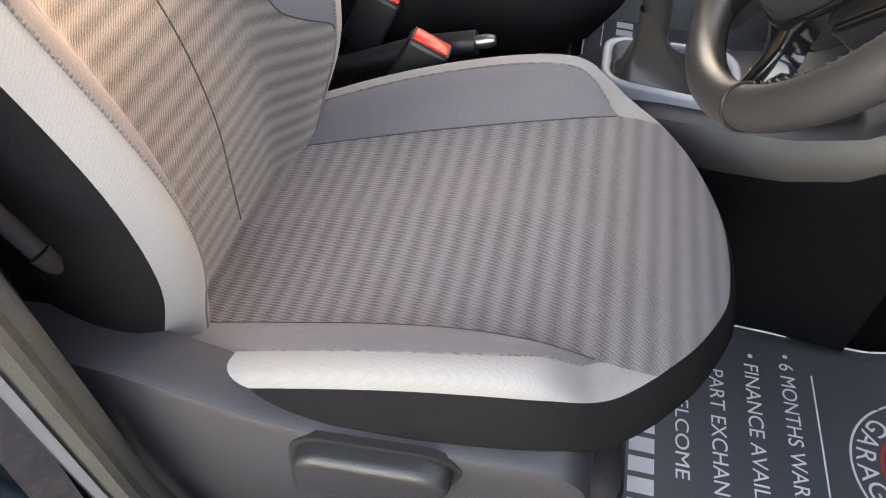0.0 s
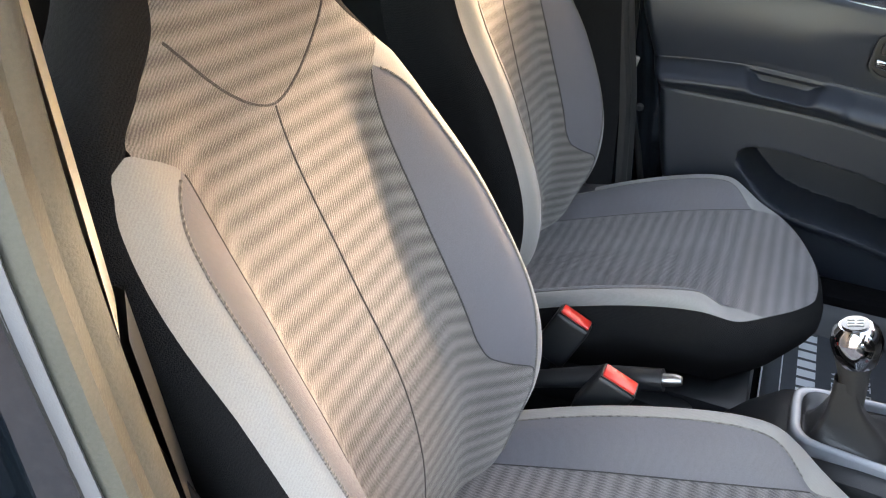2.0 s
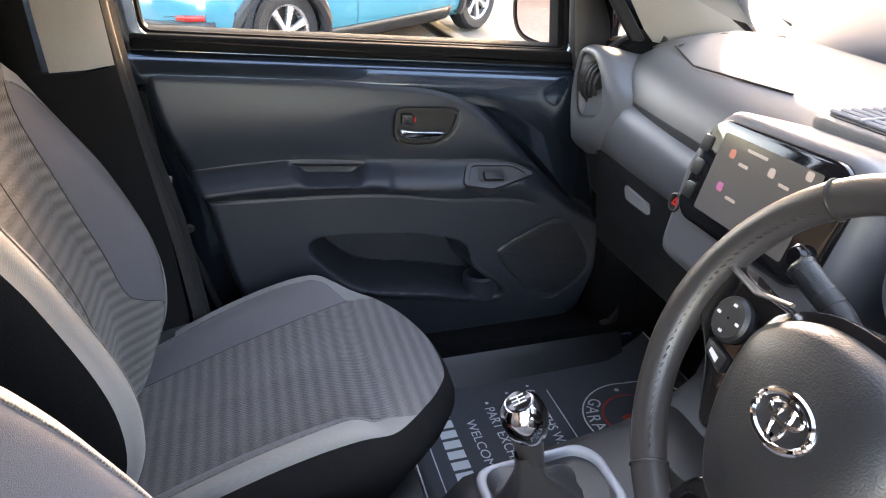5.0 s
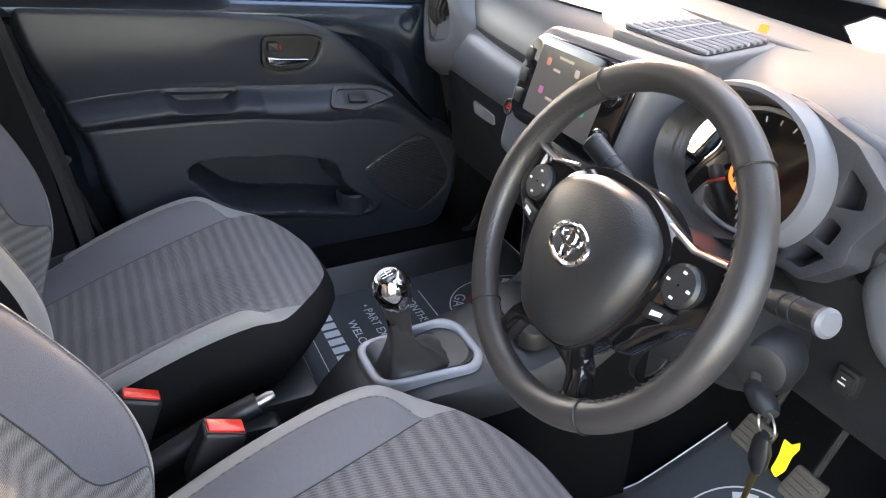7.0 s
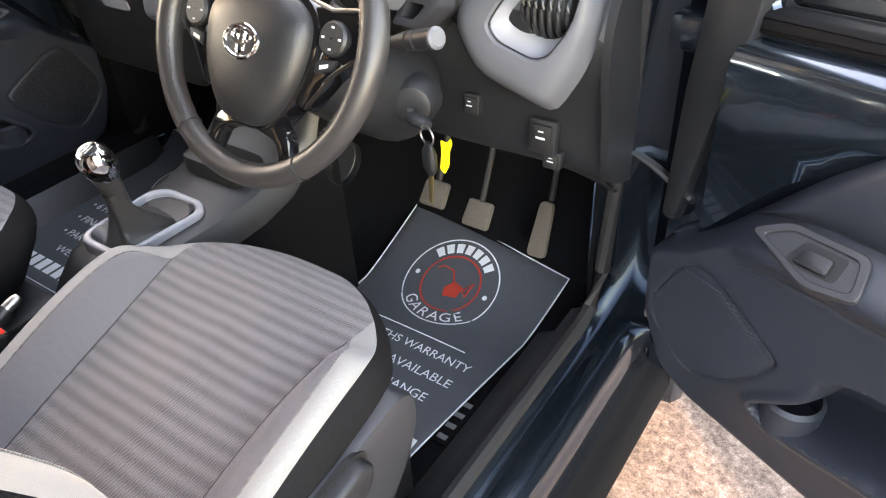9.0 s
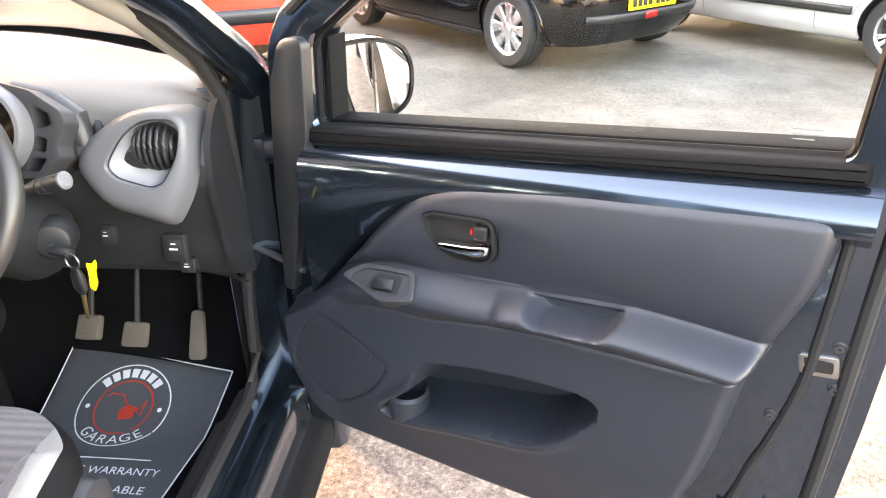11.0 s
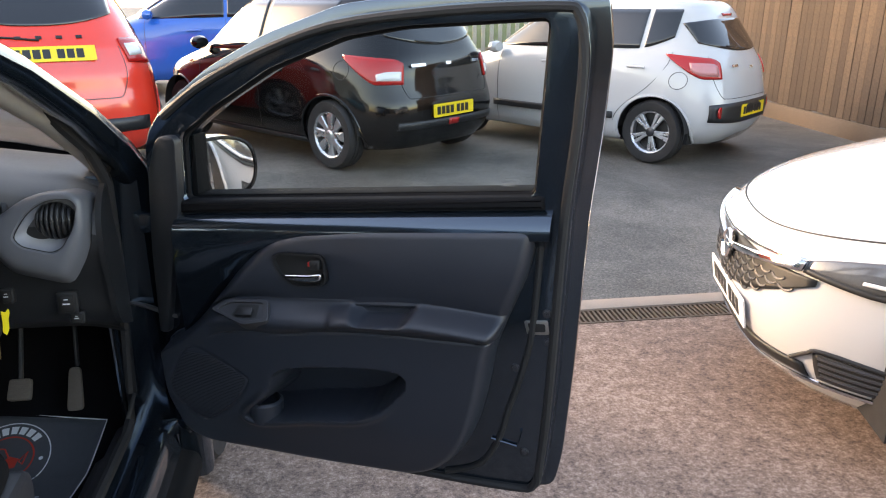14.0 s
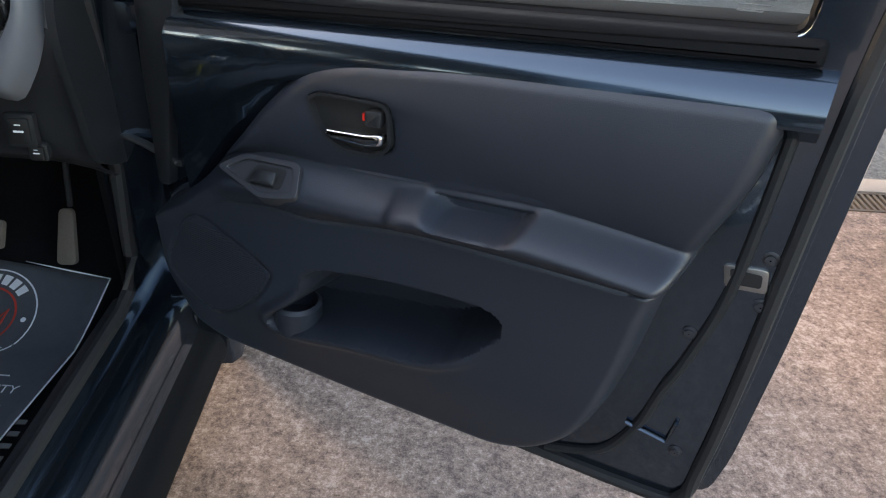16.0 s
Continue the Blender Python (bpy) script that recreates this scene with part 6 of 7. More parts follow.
# instrument pod
pod = thing("instrument_pod", "round speedometer pod with an amber display behind the wheel", "instrument")
MC = Matrix(((0.86, 0, 0, 0.262), (0, 0.235, -0.933, 0.645), (0, 0.600, 0.36, 0.938), (0, 0, 0, 1)))
V, F = lathe([(0.112, -0.07), (0.114, 0.0), (0.120, 0.012), (0.126, 0.004), (0.130, -0.03), (0.128, -0.13)], 48, MC)
mesh_of("pod_shell", V, F, M_PLAS, pod)
V, F = lathe([(0.001, -0.045), (0.112, -0.045), (0.112, -0.055), (0.001, -0.055)], 40, MC)
mesh_of("dial_face", V, F, M_GLOSS, pod)
V, F = lathe([(0.036, -0.0445), (0.036, -0.041), (0.001, -0.041)], 32, MC @ Matrix.Translation((0.0, -0.012, 0)))
mesh_of("amber_display", V, F, M_AMBER, pod)
V, F = tube([MC @ Vector((0.105 * math.cos(t), 0.105 * math.sin(t), -0.040)) for t in np.linspace(0, 2 * math.pi, 48, endpoint=False)], 0.003, 6, True)
mesh_of("chrome_ring", V, F, M_SATIN, pod)
for k in range(19):
    t = radians(225 - k * 15)
    r0, r1 = 0.084, 0.093
    V, F = tube([MC @ Vector((r * math.cos(t), r * math.sin(t), -0.044)) for r in (r0, r1)], 0.0009, 5)
    mesh_of("scale_mark", V, F, M_PRINT, pod)
V, F = tube([MC @ Vector((r * math.cos(radians(222)), r * math.sin(radians(222)), -0.041)) for r in (0.05, 0.085)], 0.0015, 6)
mesh_of("needle", V, F, M_REDB, pod)
V, F = lathe([(0.111, -0.012), (0.06, -0.006), (0.001, -0.004)], 40, MC)
mesh_of("lens", V, F, M_GLASS, pod).visible_shadow = False
# the open frame that braces its outer side
wing = chamfer([(0.020, 0.138), (0.128, 0.104), (0.186, 0.056), (0.196, 0.026), (0.180, -0.028), (0.186, -0.056), (0.150, -0.108), (0.104, -0.106), (0.120, -0.050), (0.127, 0.0), (0.118, 0.055), (0.088, 0.095), (0.020, 0.124)], 0.008)
holes = [chamfer(q, 0.006) for q in ([(0.136, 0.070), (0.166, 0.048), (0.172, 0.022), (0.140, 0.010)], [(0.140, -0.004), (0.162, -0.012), (0.158, -0.044), (0.136, -0.040)], [(0.132, -0.056), (0.162, -0.060), (0.142, -0.092), (0.118, -0.090)])]
part("side_frame", slab_hole(wing, holes, MC, -0.050, -0.010, 0.004), M_PLASL, pod)
hood = []
for t in np.linspace(radians(-35), radians(118), 30):
    e = Vector((math.cos(t), math.sin(t), 0))
    hood.append([MC @ (e * r + Vector((0, 0, w))) for r, w in ((0.1165, -0.02), (0.118, 0.010), (0.122, 0.018), (0.129, 0.016), (0.137, 0.002), (0.139, -0.05))])
sheet(hood, M_BAND, "pod_hood", pod)
part("frame_back", slab(chamfer([(0.06, 0.11), (0.125, 0.096), (0.180, 0.052), (0.188, 0.026), (0.172, -0.056), (0.145, -0.100), (0.106, -0.100)], 0.008), MC, -0.10, -0.046), M_INK, pod)
V, F = tube([MC @ Vector(p) for p in ((0.06, 0.110, -0.060), (0.13, 0.085, -0.066), (0.172, 0.045, -0.072), (0.182, -0.02, -0.082), (0.170, -0.08, -0.092))], [0.018, 0.022, 0.022, 0.020, 0.016], 12)
mesh_of("pod_cheek", V, F, M_PLASL, pod)

# steering column and wheel
col = thing("steering_column", "black steering column with stalks and ignition lock", "steering column")
AX = Vector((0, -0.883, 0.469))
C0 = Vector((0.297, 0.452, 0.905))
V, F = tube([C0 - AX * q + Vector((0.0, 0, -0.01 - q * 0.12)) for q in (0.03, 0.08, 0.16, 0.26)], [0.055, 0.072, 0.085, 0.09], 18, flat=0.85)
mesh_of("cowl", V, F, M_PLAS, col)
def stalk(sx, tip, root, head):
    V, F = tube([root, root.lerp(tip, 0.45), root.lerp(tip, 0.6), tip], [0.007, 0.008, 0.012, 0.0130], 12)
    st = mesh_of("stalk", V, F, M_PLAS, col)
    d = (tip - root).normalized()
    V, F = tube([tip, tip + d * 0.004, tip + d * 0.007], [0.0135, 0.0135, 0.010], 16)
    mesh_of("stalk_end", V, F, head, st)
    for k in (0.68, 0.78):
        V, F = tube([root.lerp(tip, k), root.lerp(tip, k + 0.015)], 0.0132, 14)
        mesh_of("stalk_mark", V, F, M_PLASL if k > 0.7 else M_INK, st)
stalk(1, Vector((0.476, 0.553, 0.898)), Vector((0.34, 0.580, 0.855)), M_BAND)
stalk(-1, Vector((0.150, 0.548, 0.935)), Vector((0.26, 0.572, 0.870)), M_PLAS)
ign = Vector((0.392, 0.612, 0.772))
V, F = lathe([(0.034, -0.03), (0.034, 0.0), (0.026, 0.014), (0.018, 0.016), (0.001, 0.014)], 24, Matrix.Translation(ign) @ Vector((0.35, -0.85, 0.1)).to_track_quat("Z", "Y").to_matrix().to_4x4())
mesh_of("ignition_lock", V, F, M_PLAS, col)

wh = thing("steering_wheel", "black leather steering wheel with stitched rim and satin spokes", "steering wheel")
MW = Matrix(((1, 0, 0, C0.x), (0, 0.469, AX.y, C0.y), (0, 0.883, AX.z, C0.z), (0, 0, 0, 1)))
RW = 0.1655
ring, rad = [], []
for t in np.linspace(0, 2 * math.pi, 96, endpoint=False):
    ring.append(MW @ Vector((RW * math.cos(t), RW * math.sin(t), 0)))
    b = max(0, math.cos(2 * (t - radians(0)))) ** 4
    rad.append(0.0155 + 0.0018 * b)
V, F = tube(ring, rad, 16, True)
mesh_of("rim", V, F, M_LEATHER, wh)
for t in (radians(125), radians(48), radians(232), radians(305)):
    p = Vector((RW * math.cos(t), RW * math.sin(t), 0))
    e = Vector((math.cos(t), math.sin(t), 0))
    V, F = tube([MW @ (p + e * 0.0162 * math.cos(a) + Vector((0, 0, 0.0162 * math.sin(a)))) for a in np.linspace(0, 2 * math.pi, 20, endpoint=False)], 0.0012, 5, True)
    mesh_of("rim_seam", V, F, M_INK, wh)
for sgn in (-1, 1):
    V, F = [], []
    for t in np.linspace(radians(130), radians(228), 34) if sgn < 0 else np.linspace(radians(-50), radians(46), 34):
        e = Vector((math.cos(t), math.sin(t), 0))
        a = e * (RW - 0.0135) + Vector((0, 0, 0.0105))
        tg = Vector((-math.sin(t), math.cos(t), 0))
        v, f = tube([MW @ (a - tg * 0.0022), MW @ (a + tg * 0.0022 + e * 0.002)], 0.0008, 5)
        n = len(V)
        V += v
        F += [tuple(i + n for i in q) for q in f]
    tagged(mesh_of("stitching", V, F, M_PLASL, wh), kind="stuff")
hub = [tuple(p) for p in smooth_poly([(-0.072, 0.015), (-0.066, 0.050), (-0.035, 0.072), (0.0, 0.077), (0.035, 0.072), (0.066, 0.050), (0.072, 0.015), (0.062, -0.035), (0.035, -0.078), (0.0, -0.088), (-0.035, -0.078), (-0.062, -0.035)], 4)]
rows = []
for k, h in ((1.0, -0.03), (1.0, 0.004), (0.96, 0.014), (0.85, 0.022), (0.6, 0.028), (0.3, 0.031), (0.02, 0.032)):
    rows.append([MW @ Vector((p[0] * k * 1.13, ((p[1] + 0.005) * k - 0.005) * 1.0 - 0.018, h)) for p in hub + [hub[0]]])
sheet(rows, M_PLAS, "airbag_cover", wh)
fr = [(p[0] * 1.20, p[1] * 1.08 - 0.015) for p in hub]
part("hub_frame", slab(fr, MW, -0.03, 0.003, 0.004), M_GLOSS, wh)
for s in (-1, 1):
    sp = chamfer([(s * 0.060, 0.045), (s * 0.100, 0.046), (s * 0.162, 0.056), (s * 0.168, 0.010), (s * 0.120, -0.025), (s * 0.085, -0.075), (s * 0.055, -0.06)], 0.012)
    part("spoke", slab(sp, MW, -0.022, 0.000, 0.005), M_GLOSS, wh)
    V, F = tube([MW @ Vector(p) for p in ((s * 0.070, 0.052, 0.004), (s * 0.105, 0.044, 0.004), (s * 0.150, 0.050, 0.002), (s * 0.163, 0.056, 0.0))], [0.003, 0.004, 0.004, 0.003], 8, flat=0.6)
    mesh_of("spoke_trim", V, F, M_STEEL, wh, "satin spoke trim")
    c = MW @ Matrix.Translation((s * 0.112, 0.014, 0.0))
    V, F = lathe([(0.020, -0.002), (0.020, 0.005), (0.017, 0.008), (0.001, 0.008)], 24, c)
    bt = mesh_of("control_pad", V, F, M_PLAS, wh)
    for q in range(4):
        a = q * math.pi / 2
        part("control_mark", slab([(-0.002, -0.0012), (0.002, -0.0012), (0.002, 0.0012), (-0.002, 0.0012)], c @ Matrix.Translation((0.012 * math.cos(a), 0.012 * math.sin(a), 0)), 0.008, 0.0086), M_PRINT, bt, smooth=False)
    k2 = part("control_key", slab(chamfer([(s * 0.092, -0.028), (s * 0.118, -0.020), (s * 0.122, -0.008), (s * 0.092, -0.012)], 0.004), MW, 0.0, 0.005, 0.002), M_PLAS, wh)
    part("key_mark", slab([(s * 0.100, -0.022), (s * 0.112, -0.018), (s * 0.112, -0.014), (s * 0.100, -0.017)], MW, 0.005, 0.0056), M_PRINT, k2, smooth=False)
    if s > 0:
        lowp = chamfer([(-0.035, -0.085), (0.035, -0.085), (0.062, -0.105), (0.078, -0.150), (0.060, -0.160), (0.045, -0.118), (0.0, -0.108), (-0.045, -0.118), (-0.060, -0.160), (-0.078, -0.150), (-0.062, -0.105)], 0.010)
        part("lower_spoke", slab(lowp, MW, -0.022, -0.002, 0.005), M_GLOSS, wh)
em = MW @ Matrix.Translation((0, -0.011, 0.031))
V, F = tube([em @ Vector((0.026 * math.cos(t), 0.0185 * math.sin(t), 0)) for t in np.linspace(0, 2 * math.pi, 40, endpoint=False)], 0.0030, 8, True)
bd = mesh_of("badge", V, F, M_CHROME, wh, "plain chrome oval badge")
for pts in ([(0.015 * math.cos(t), 0.006 + 0.007 * math.sin(t)) for t in np.linspace(0, 2 * math.pi, 24, endpoint=False)], [(0.006 * math.cos(t), -0.001 + 0.016 * math.sin(t)) for t in np.linspace(0, 2 * math.pi, 24, endpoint=False)]):
    V, F = tube([em @ Vector((p[0], p[1], 0)) for p in pts], 0.0022, 6, True)
    mesh_of("badge_loop", V, F, M_CHROME, bd)

# key in the lock with its ring and tag
key = thing("ignition_keys", "black car key with steel ring and yellow tag", "keys")
k0 = ign + Vector((0.008, -0.02, 0.0))
V, F = tube([k0, k0 + Vector((0.016, -0.016, 0.001))], 0.0055, 8, flat=0.5)
mesh_of("key_blade", V, F, M_STEEL, key)
V, F = tube([k0 + Vector((0.010, -0.012, 0.000)), k0 + Vector((0.024, -0.022, 0.004)), k0 + Vector((0.044, -0.034, 0.006)), k0 + Vector((0.054, -0.038, 0.006))], [0.008, 0.015, 0.015, 0.009], 12, flat=0.6)
mesh_of("key_head", V, F, M_PLAS, key)
rc = k0 + Vector((0.055, -0.040, -0.006))
V, F = tube([rc + Vector((0.013 * math.cos(t), -0.004 * math.cos(t), 0.013 * math.sin(t))) for t in np.linspace(0, 2 * math.pi, 28, endpoint=False)], 0.0013, 6, True)
mesh_of("key_ring", V, F, M_STEEL, key)
fb = rc + Vector((0.002, 0.0, -0.035))
V, F = tube([fb + Vector((0, 0, 0.024)), fb + Vector((0, 0, 0.010)), fb + Vector((0, 0, -0.012)), fb + Vector((0, 0, -0.022))], [0.008, 0.0165, 0.016, 0.007], 14, flat=0.5)
mesh_of("key_fob", V, F, M_PLAS, key)
V, F = tube([fb + Vector((0.0, 0.002, -0.02)), fb + Vector((-0.004, 0.002, -0.07))], [0.0055, 0.0035], 8, flat=0.35)
mesh_of("spare_key_blade", V, F, mat("brass", (0.55, 0.42, 0.2), 0.35, metal=1, bump=0), key)
tg = [(0.0, 0.022), (0.012, 0.016), (0.022, 0.024), (0.024, 0.014), (0.018, 0.0), (0.016, -0.025), (0.006, -0.040), (-0.004, -0.030), (0.0, -0.005)]
part("tag", slab(chamfer([(p[0] * 0.62, p[1] * 0.9) for p in tg], 0.002, 2), frame_m(fb + Vector((0.012, 0.010, 0.010)), (0.80, 0.6, 0), (0.25, 0, 1)), 0, 0.002), M_YELLOW, key, "yellow plastic tag")

# switches under the side vent
swp = thing("switch_panel", "black lower dash panel switches", "switch")
def sw(x, z, w, h):
    y = float(np.interp(z, [0.66, 0.74, 0.80, 0.855], [0.738, 0.725, 0.712, 0.708])) - 0.004
    m = frame_m((x, y, z), (1, 0, 0), (0, 0.12, 0.99))
    b = part("switch_bezel", slab(chamfer([(-w, -h), (w, -h), (w, h), (-w, h)], 0.006), m, -0.008, 0.004, 0.002), M_PLAS, swp)
    part("switch_face", slab(chamfer([(-w * 0.72, -h * 0.75), (w * 0.72, -h * 0.75), (w * 0.72, h * 0.75), (-w * 0.72, h * 0.75)], 0.004), m, 0.004, 0.0085, 0.001), M_INK, b)
    part("switch_mark", slab([(-w * 0.34, -h * 0.06), (w * 0.34, -h * 0.06), (w * 0.34, h * 0.06), (-w * 0.34, h * 0.06)], m, 0.0085, 0.0092), M_PRINT, b, smooth=False)
    part("switch_mark", slab([(-w * 0.2, h * 0.34), (w * 0.2, h * 0.34), (w * 0.2, h * 0.42), (-w * 0.2, h * 0.42)], m, 0.0085, 0.0092), M_PRINT, b, smooth=False)
sw(0.415, 0.728, 0.014, 0.017)
sw(0.532, 0.702, 0.022, 0.026)
sw(0.546, 0.664, 0.015, 0.014)

# ---- console, lever, brake, buckles ----
con = thing("centre_console", "dark grey plastic centre console with silver gaiter frame", "console")
rows = []
for y, w, z in ((0.20, 0.06, 0.42), (0.27, 0.066, 0.505), (0.31, 0.074, 0.535), (0.40, 0.084, 0.545), (0.48, 0.092, 0.548), (0.55, 0.098, 0.555), (0.62, 0.102, 0.575), (0.68, 0.106, 0.62), (0.71, 0.108, 0.70), (0.73, 0.110, 0.80)):
    rows.append([(x * w - 0.025, y, zz) for x, zz in ((-1.28, 0.22), (-1.24, z - 0.16), (-1.20, z - 0.055), (-1.14, z - 0.028), (-1.02, z - 0.007), (-0.8, z), (0, z + 0.004), (0.8, z), (1.02, z - 0.007), (1.14, z - 0.028), (1.20, z - 0.055), (1.24, z - 0.16), (1.28, 0.22))])
sheet([r[2:11] for r in rows], M_PLAS, "console_body", con)
for a, b in ((0, 3), (10, 13)):
    sheet([r[a:b] for r in rows], M_CARPET, "console_side", con, "black carpeted console side")
# round speaker-like vent on the footwell side of the console
MV = frame_m((0.112, 0.742, 0.532), (0, -1, 0), (0.05, 0, 1))
V, F = lathe([(0.042, -0.01), (0.044, 0.006), (0.040, 0.010), (0.038, 0.004), (0.001, 0.004)], 28, MV)
fv = mesh_of("foot_vent", V, F, M_PLAS, con, "round slatted foot vent")
for k in range(-4, 5):
    h = math.sqrt(0.037 ** 2 - (k * 0.008) ** 2)
    V, F = tube([MV @ Vector((-h, k * 0.008, 0.008)), MV @ Vector((h, k * 0.008, 0.008))], 0.002, 6)
    mesh_of("vent_slat", V, F, M_PLASL, fv)
fo = chamfer([(-0.080, 0.315), (0.030, 0.315), (0.045, 0.470), (0.02, 0.492), (-0.065, 0.492), (-0.092, 0.470)], 0.03)
fi = [((p[0] + 0.025) * 0.84 - 0.025, (p[1] - 0.403) * 0.86 + 0.403) for p in fo]
V, F = ring_slab(fo, fi, Matrix(), 0.535, 0.560)
gf = mesh_of("gaiter_frame", V, F, M_SATIN, con, "silver gaiter frame")
md = gf.modifiers.new("edge", "BEVEL")
md.width, md.segments, md.limit_method = 0.006, 3, "ANGLE"
part("cup_holder", slab(chamfer([(-0.10, 0.545), (0.05, 0.545), (0.055, 0.62), (-0.105, 0.62)], 0.03), Matrix.Translation((0, 0, 0)), 0.560, 0.590, 0.006), M_INK, con)
gl_ = thing("gear_lever", "black leather gear gaiter and chrome topped gear knob", "gear lever")
kn = Vector((0.004, 0.352, 0.700))
gb_ = Vector((-0.022, 0.400, 0.545))
rows = []
for q in np.linspace(0, 1, 11):
    rr = []
    for p in fi + [fi[0]]:
        a = math.atan2(p[1] - gb_.y, p[0] - gb_.x)
        r0 = math.hypot(p[0] - gb_.x, p[1] - gb_.y)
        k = (1 - q) ** 1.6
        fold = 1 + 0.09 * math.sin(6 * a + 3 * q) * math.sin(q * math.pi)
        r = (0.014 + (r0 - 0.014) * k) * fold
        cc = gb_.lerp(kn - Vector((0, 0, 0.045)), q * 0.9)
        rr.append((cc.x + r * math.cos(a), cc.y + r * math.sin(a), 0.548 + (cc.z - 0.548) * q + 0.012 * math.sin(9 * q + 2 * a) * (1 - q)))
    rows.append(rr)
sheet(rows, M_LEATHER, "gaiter", gl_)
V, F = tube([kn - Vector((0.012, -0.02, 0.095)), kn - Vector((0.006, -0.012, 0.055)), kn - Vector((0.003, -0.005, 0.03)), kn - Vector((0, 0, 0.012))], [0.014, 0.016, 0.019, 0.021], 16)
mesh_of("grip", V, F, M_LEATHER, gl_)
V, F = lathe([(0.020, -0.026), (0.026, -0.010), (0.0275, 0.004), (0.024, 0.018), (0.017, 0.025), (0.001, 0.026)], 32, Matrix.Translation(kn) @ Matrix.Rotation(radians(18), 4, "X"))
kb = mesh_of("knob", V, F, M_CHROME, gl_, "polished chrome knob")
V, F = lathe([(0.015, 0.0255), (0.015, 0.0275), (0.001, 0.028)], 24, Matrix.Translation(kn) @ Matrix.Rotation(radians(18), 4, "X"))
mesh_of("knob_cap", V, F, M_GLOSS, kb)
for px, a, b in ((-0.006, -0.008, 0.008), (0, -0.008, 0.008), (0.006, -0.008, 0.008)):
    V, F = tube([Matrix.Translation(kn) @ Matrix.Rotation(radians(18), 4, "X") @ Vector((px, q, 0.0285)) for q in (a, b)], 0.0007, 5)
    mesh_of("shift_mark", V, F, M_PRINT, kb)
V, F = tube([Matrix.Translation(kn) @ Matrix.Rotation(radians(18), 4, "X") @ Vector((q, 0, 0.0285)) for q in (-0.006, 0.006)], 0.0007, 5)
mesh_of("shift_mark", V, F, M_PRINT, kb)
hb_ = thing("handbrake", "black plastic handbrake lever with a steel button", "handbrake")
V, F = tube([(-0.005, -0.10, 0.46), (-0.004, 0.0, 0.505), (-0.003, 0.08, 0.540), (-0.003, 0.155, 0.562)], [0.014, 0.014, 0.0165, 0.016], 12)
mesh_of("lever", V, F, M_PLAS, hb_)
V, F = tube([(-0.003, 0.153, 0.5615), (-0.003, 0.170, 0.567), (-0.003, 0.178, 0.5695)], [0.009, 0.009, 0.006], 12)
mesh_of("button", V, F, M_STEEL, hb_)
part("tunnel", box_bm((-0.10, -0.55, 0.22), (0.085, 0.28, 0.40), 0.03, 3), M_CARPET, con)
def buckle(c, lean):
    b = thing("seat_belt_buckle", "black seat belt buckle with a red release button", "buckle", group="buckles")
    m = Matrix.Translation(c) @ Matrix.Rotation(lean, 4, "Y") @ Matrix.Rotation(radians(-24), 4, "X")
    part("body", box_bm((-0.016, -0.028, -0.085), (0.016, 0.028, 0.0), 0.006, 3), M_PLAS, b).data.transform(m)
    part("button", box_bm((-0.0115, -0.024, -0.006), (0.0115, 0.024, 0.0045), 0.003, 2), M_REDB, b).data.transform(m)
    part("slot", box_bm((-0.013, -0.025, -0.002), (0.013, 0.025, 0.0012)), M_INK, b).data.transform(m)
    part("stalk", box_bm((-0.010, -0.015, -0.20), (0.010, 0.015, -0.08), 0.004), M_PLAS, b).data.transform(m)
buckle((0.042, 0.104, 0.578), radians(4))
buckle((-0.072, 0.012, 0.572), radians(-4))

# pedals
ped = [("clutch_pedal", 0.245, 0.845, 0.448), ("brake_pedal", 0.347, 0.838, 0.438)]
for nm, x, y, z in ped:
    p = thing(nm, "ribbed black rubber %s on a steel arm" % nm.replace("_", " "), "pedal")
    m = frame_m((x, y, z), (1, 0, 0), (0, 0.62, 0.78))
    pad = part("pad", slab(chamfer([(-0.027, -0.026), (0.027, -0.026), (0.025, 0.026), (-0.025, 0.026)], 0.008), m, -0.006, 0.008, 0.003), M_PAD, p)
    for k in range(5):
        part("rib", slab([(-0.022, -0.021 + k * 0.010), (0.022, -0.021 + k * 0.010), (0.022, -0.017 + k * 0.010), (-0.022, -0.017 + k * 0.010)], m, 0.007, 0.0105), M_PAD, pad, smooth=False)
    V, F = tube([(x, y + 0.01, z + 0.01), (x, y + 0.05, z + 0.10), (x, y + 0.11, z + 0.24)], 0.006, 8)
    mesh_of("arm", V, F, M_PLAS, p)
p = thing("accelerator_pedal", "long black accelerator pedal", "pedal")
m = frame_m((0.440, 0.915, 0.395), (1, 0, 0.05), (0, 0.45, 0.89))
part("pad", slab(chamfer([(-0.019, -0.060), (0.021, -0.060), (0.018, 0.05), (-0.010, 0.05)], 0.012), m, -0.005, 0.006, 0.003), M_PAD, p)
V, F = tube([(0.445, 0.945, 0.44), (0.446, 0.97, 0.54), (0.446, 1.0, 0.66)], 0.006, 8)
mesh_of("arm", V, F, M_PLAS, p)


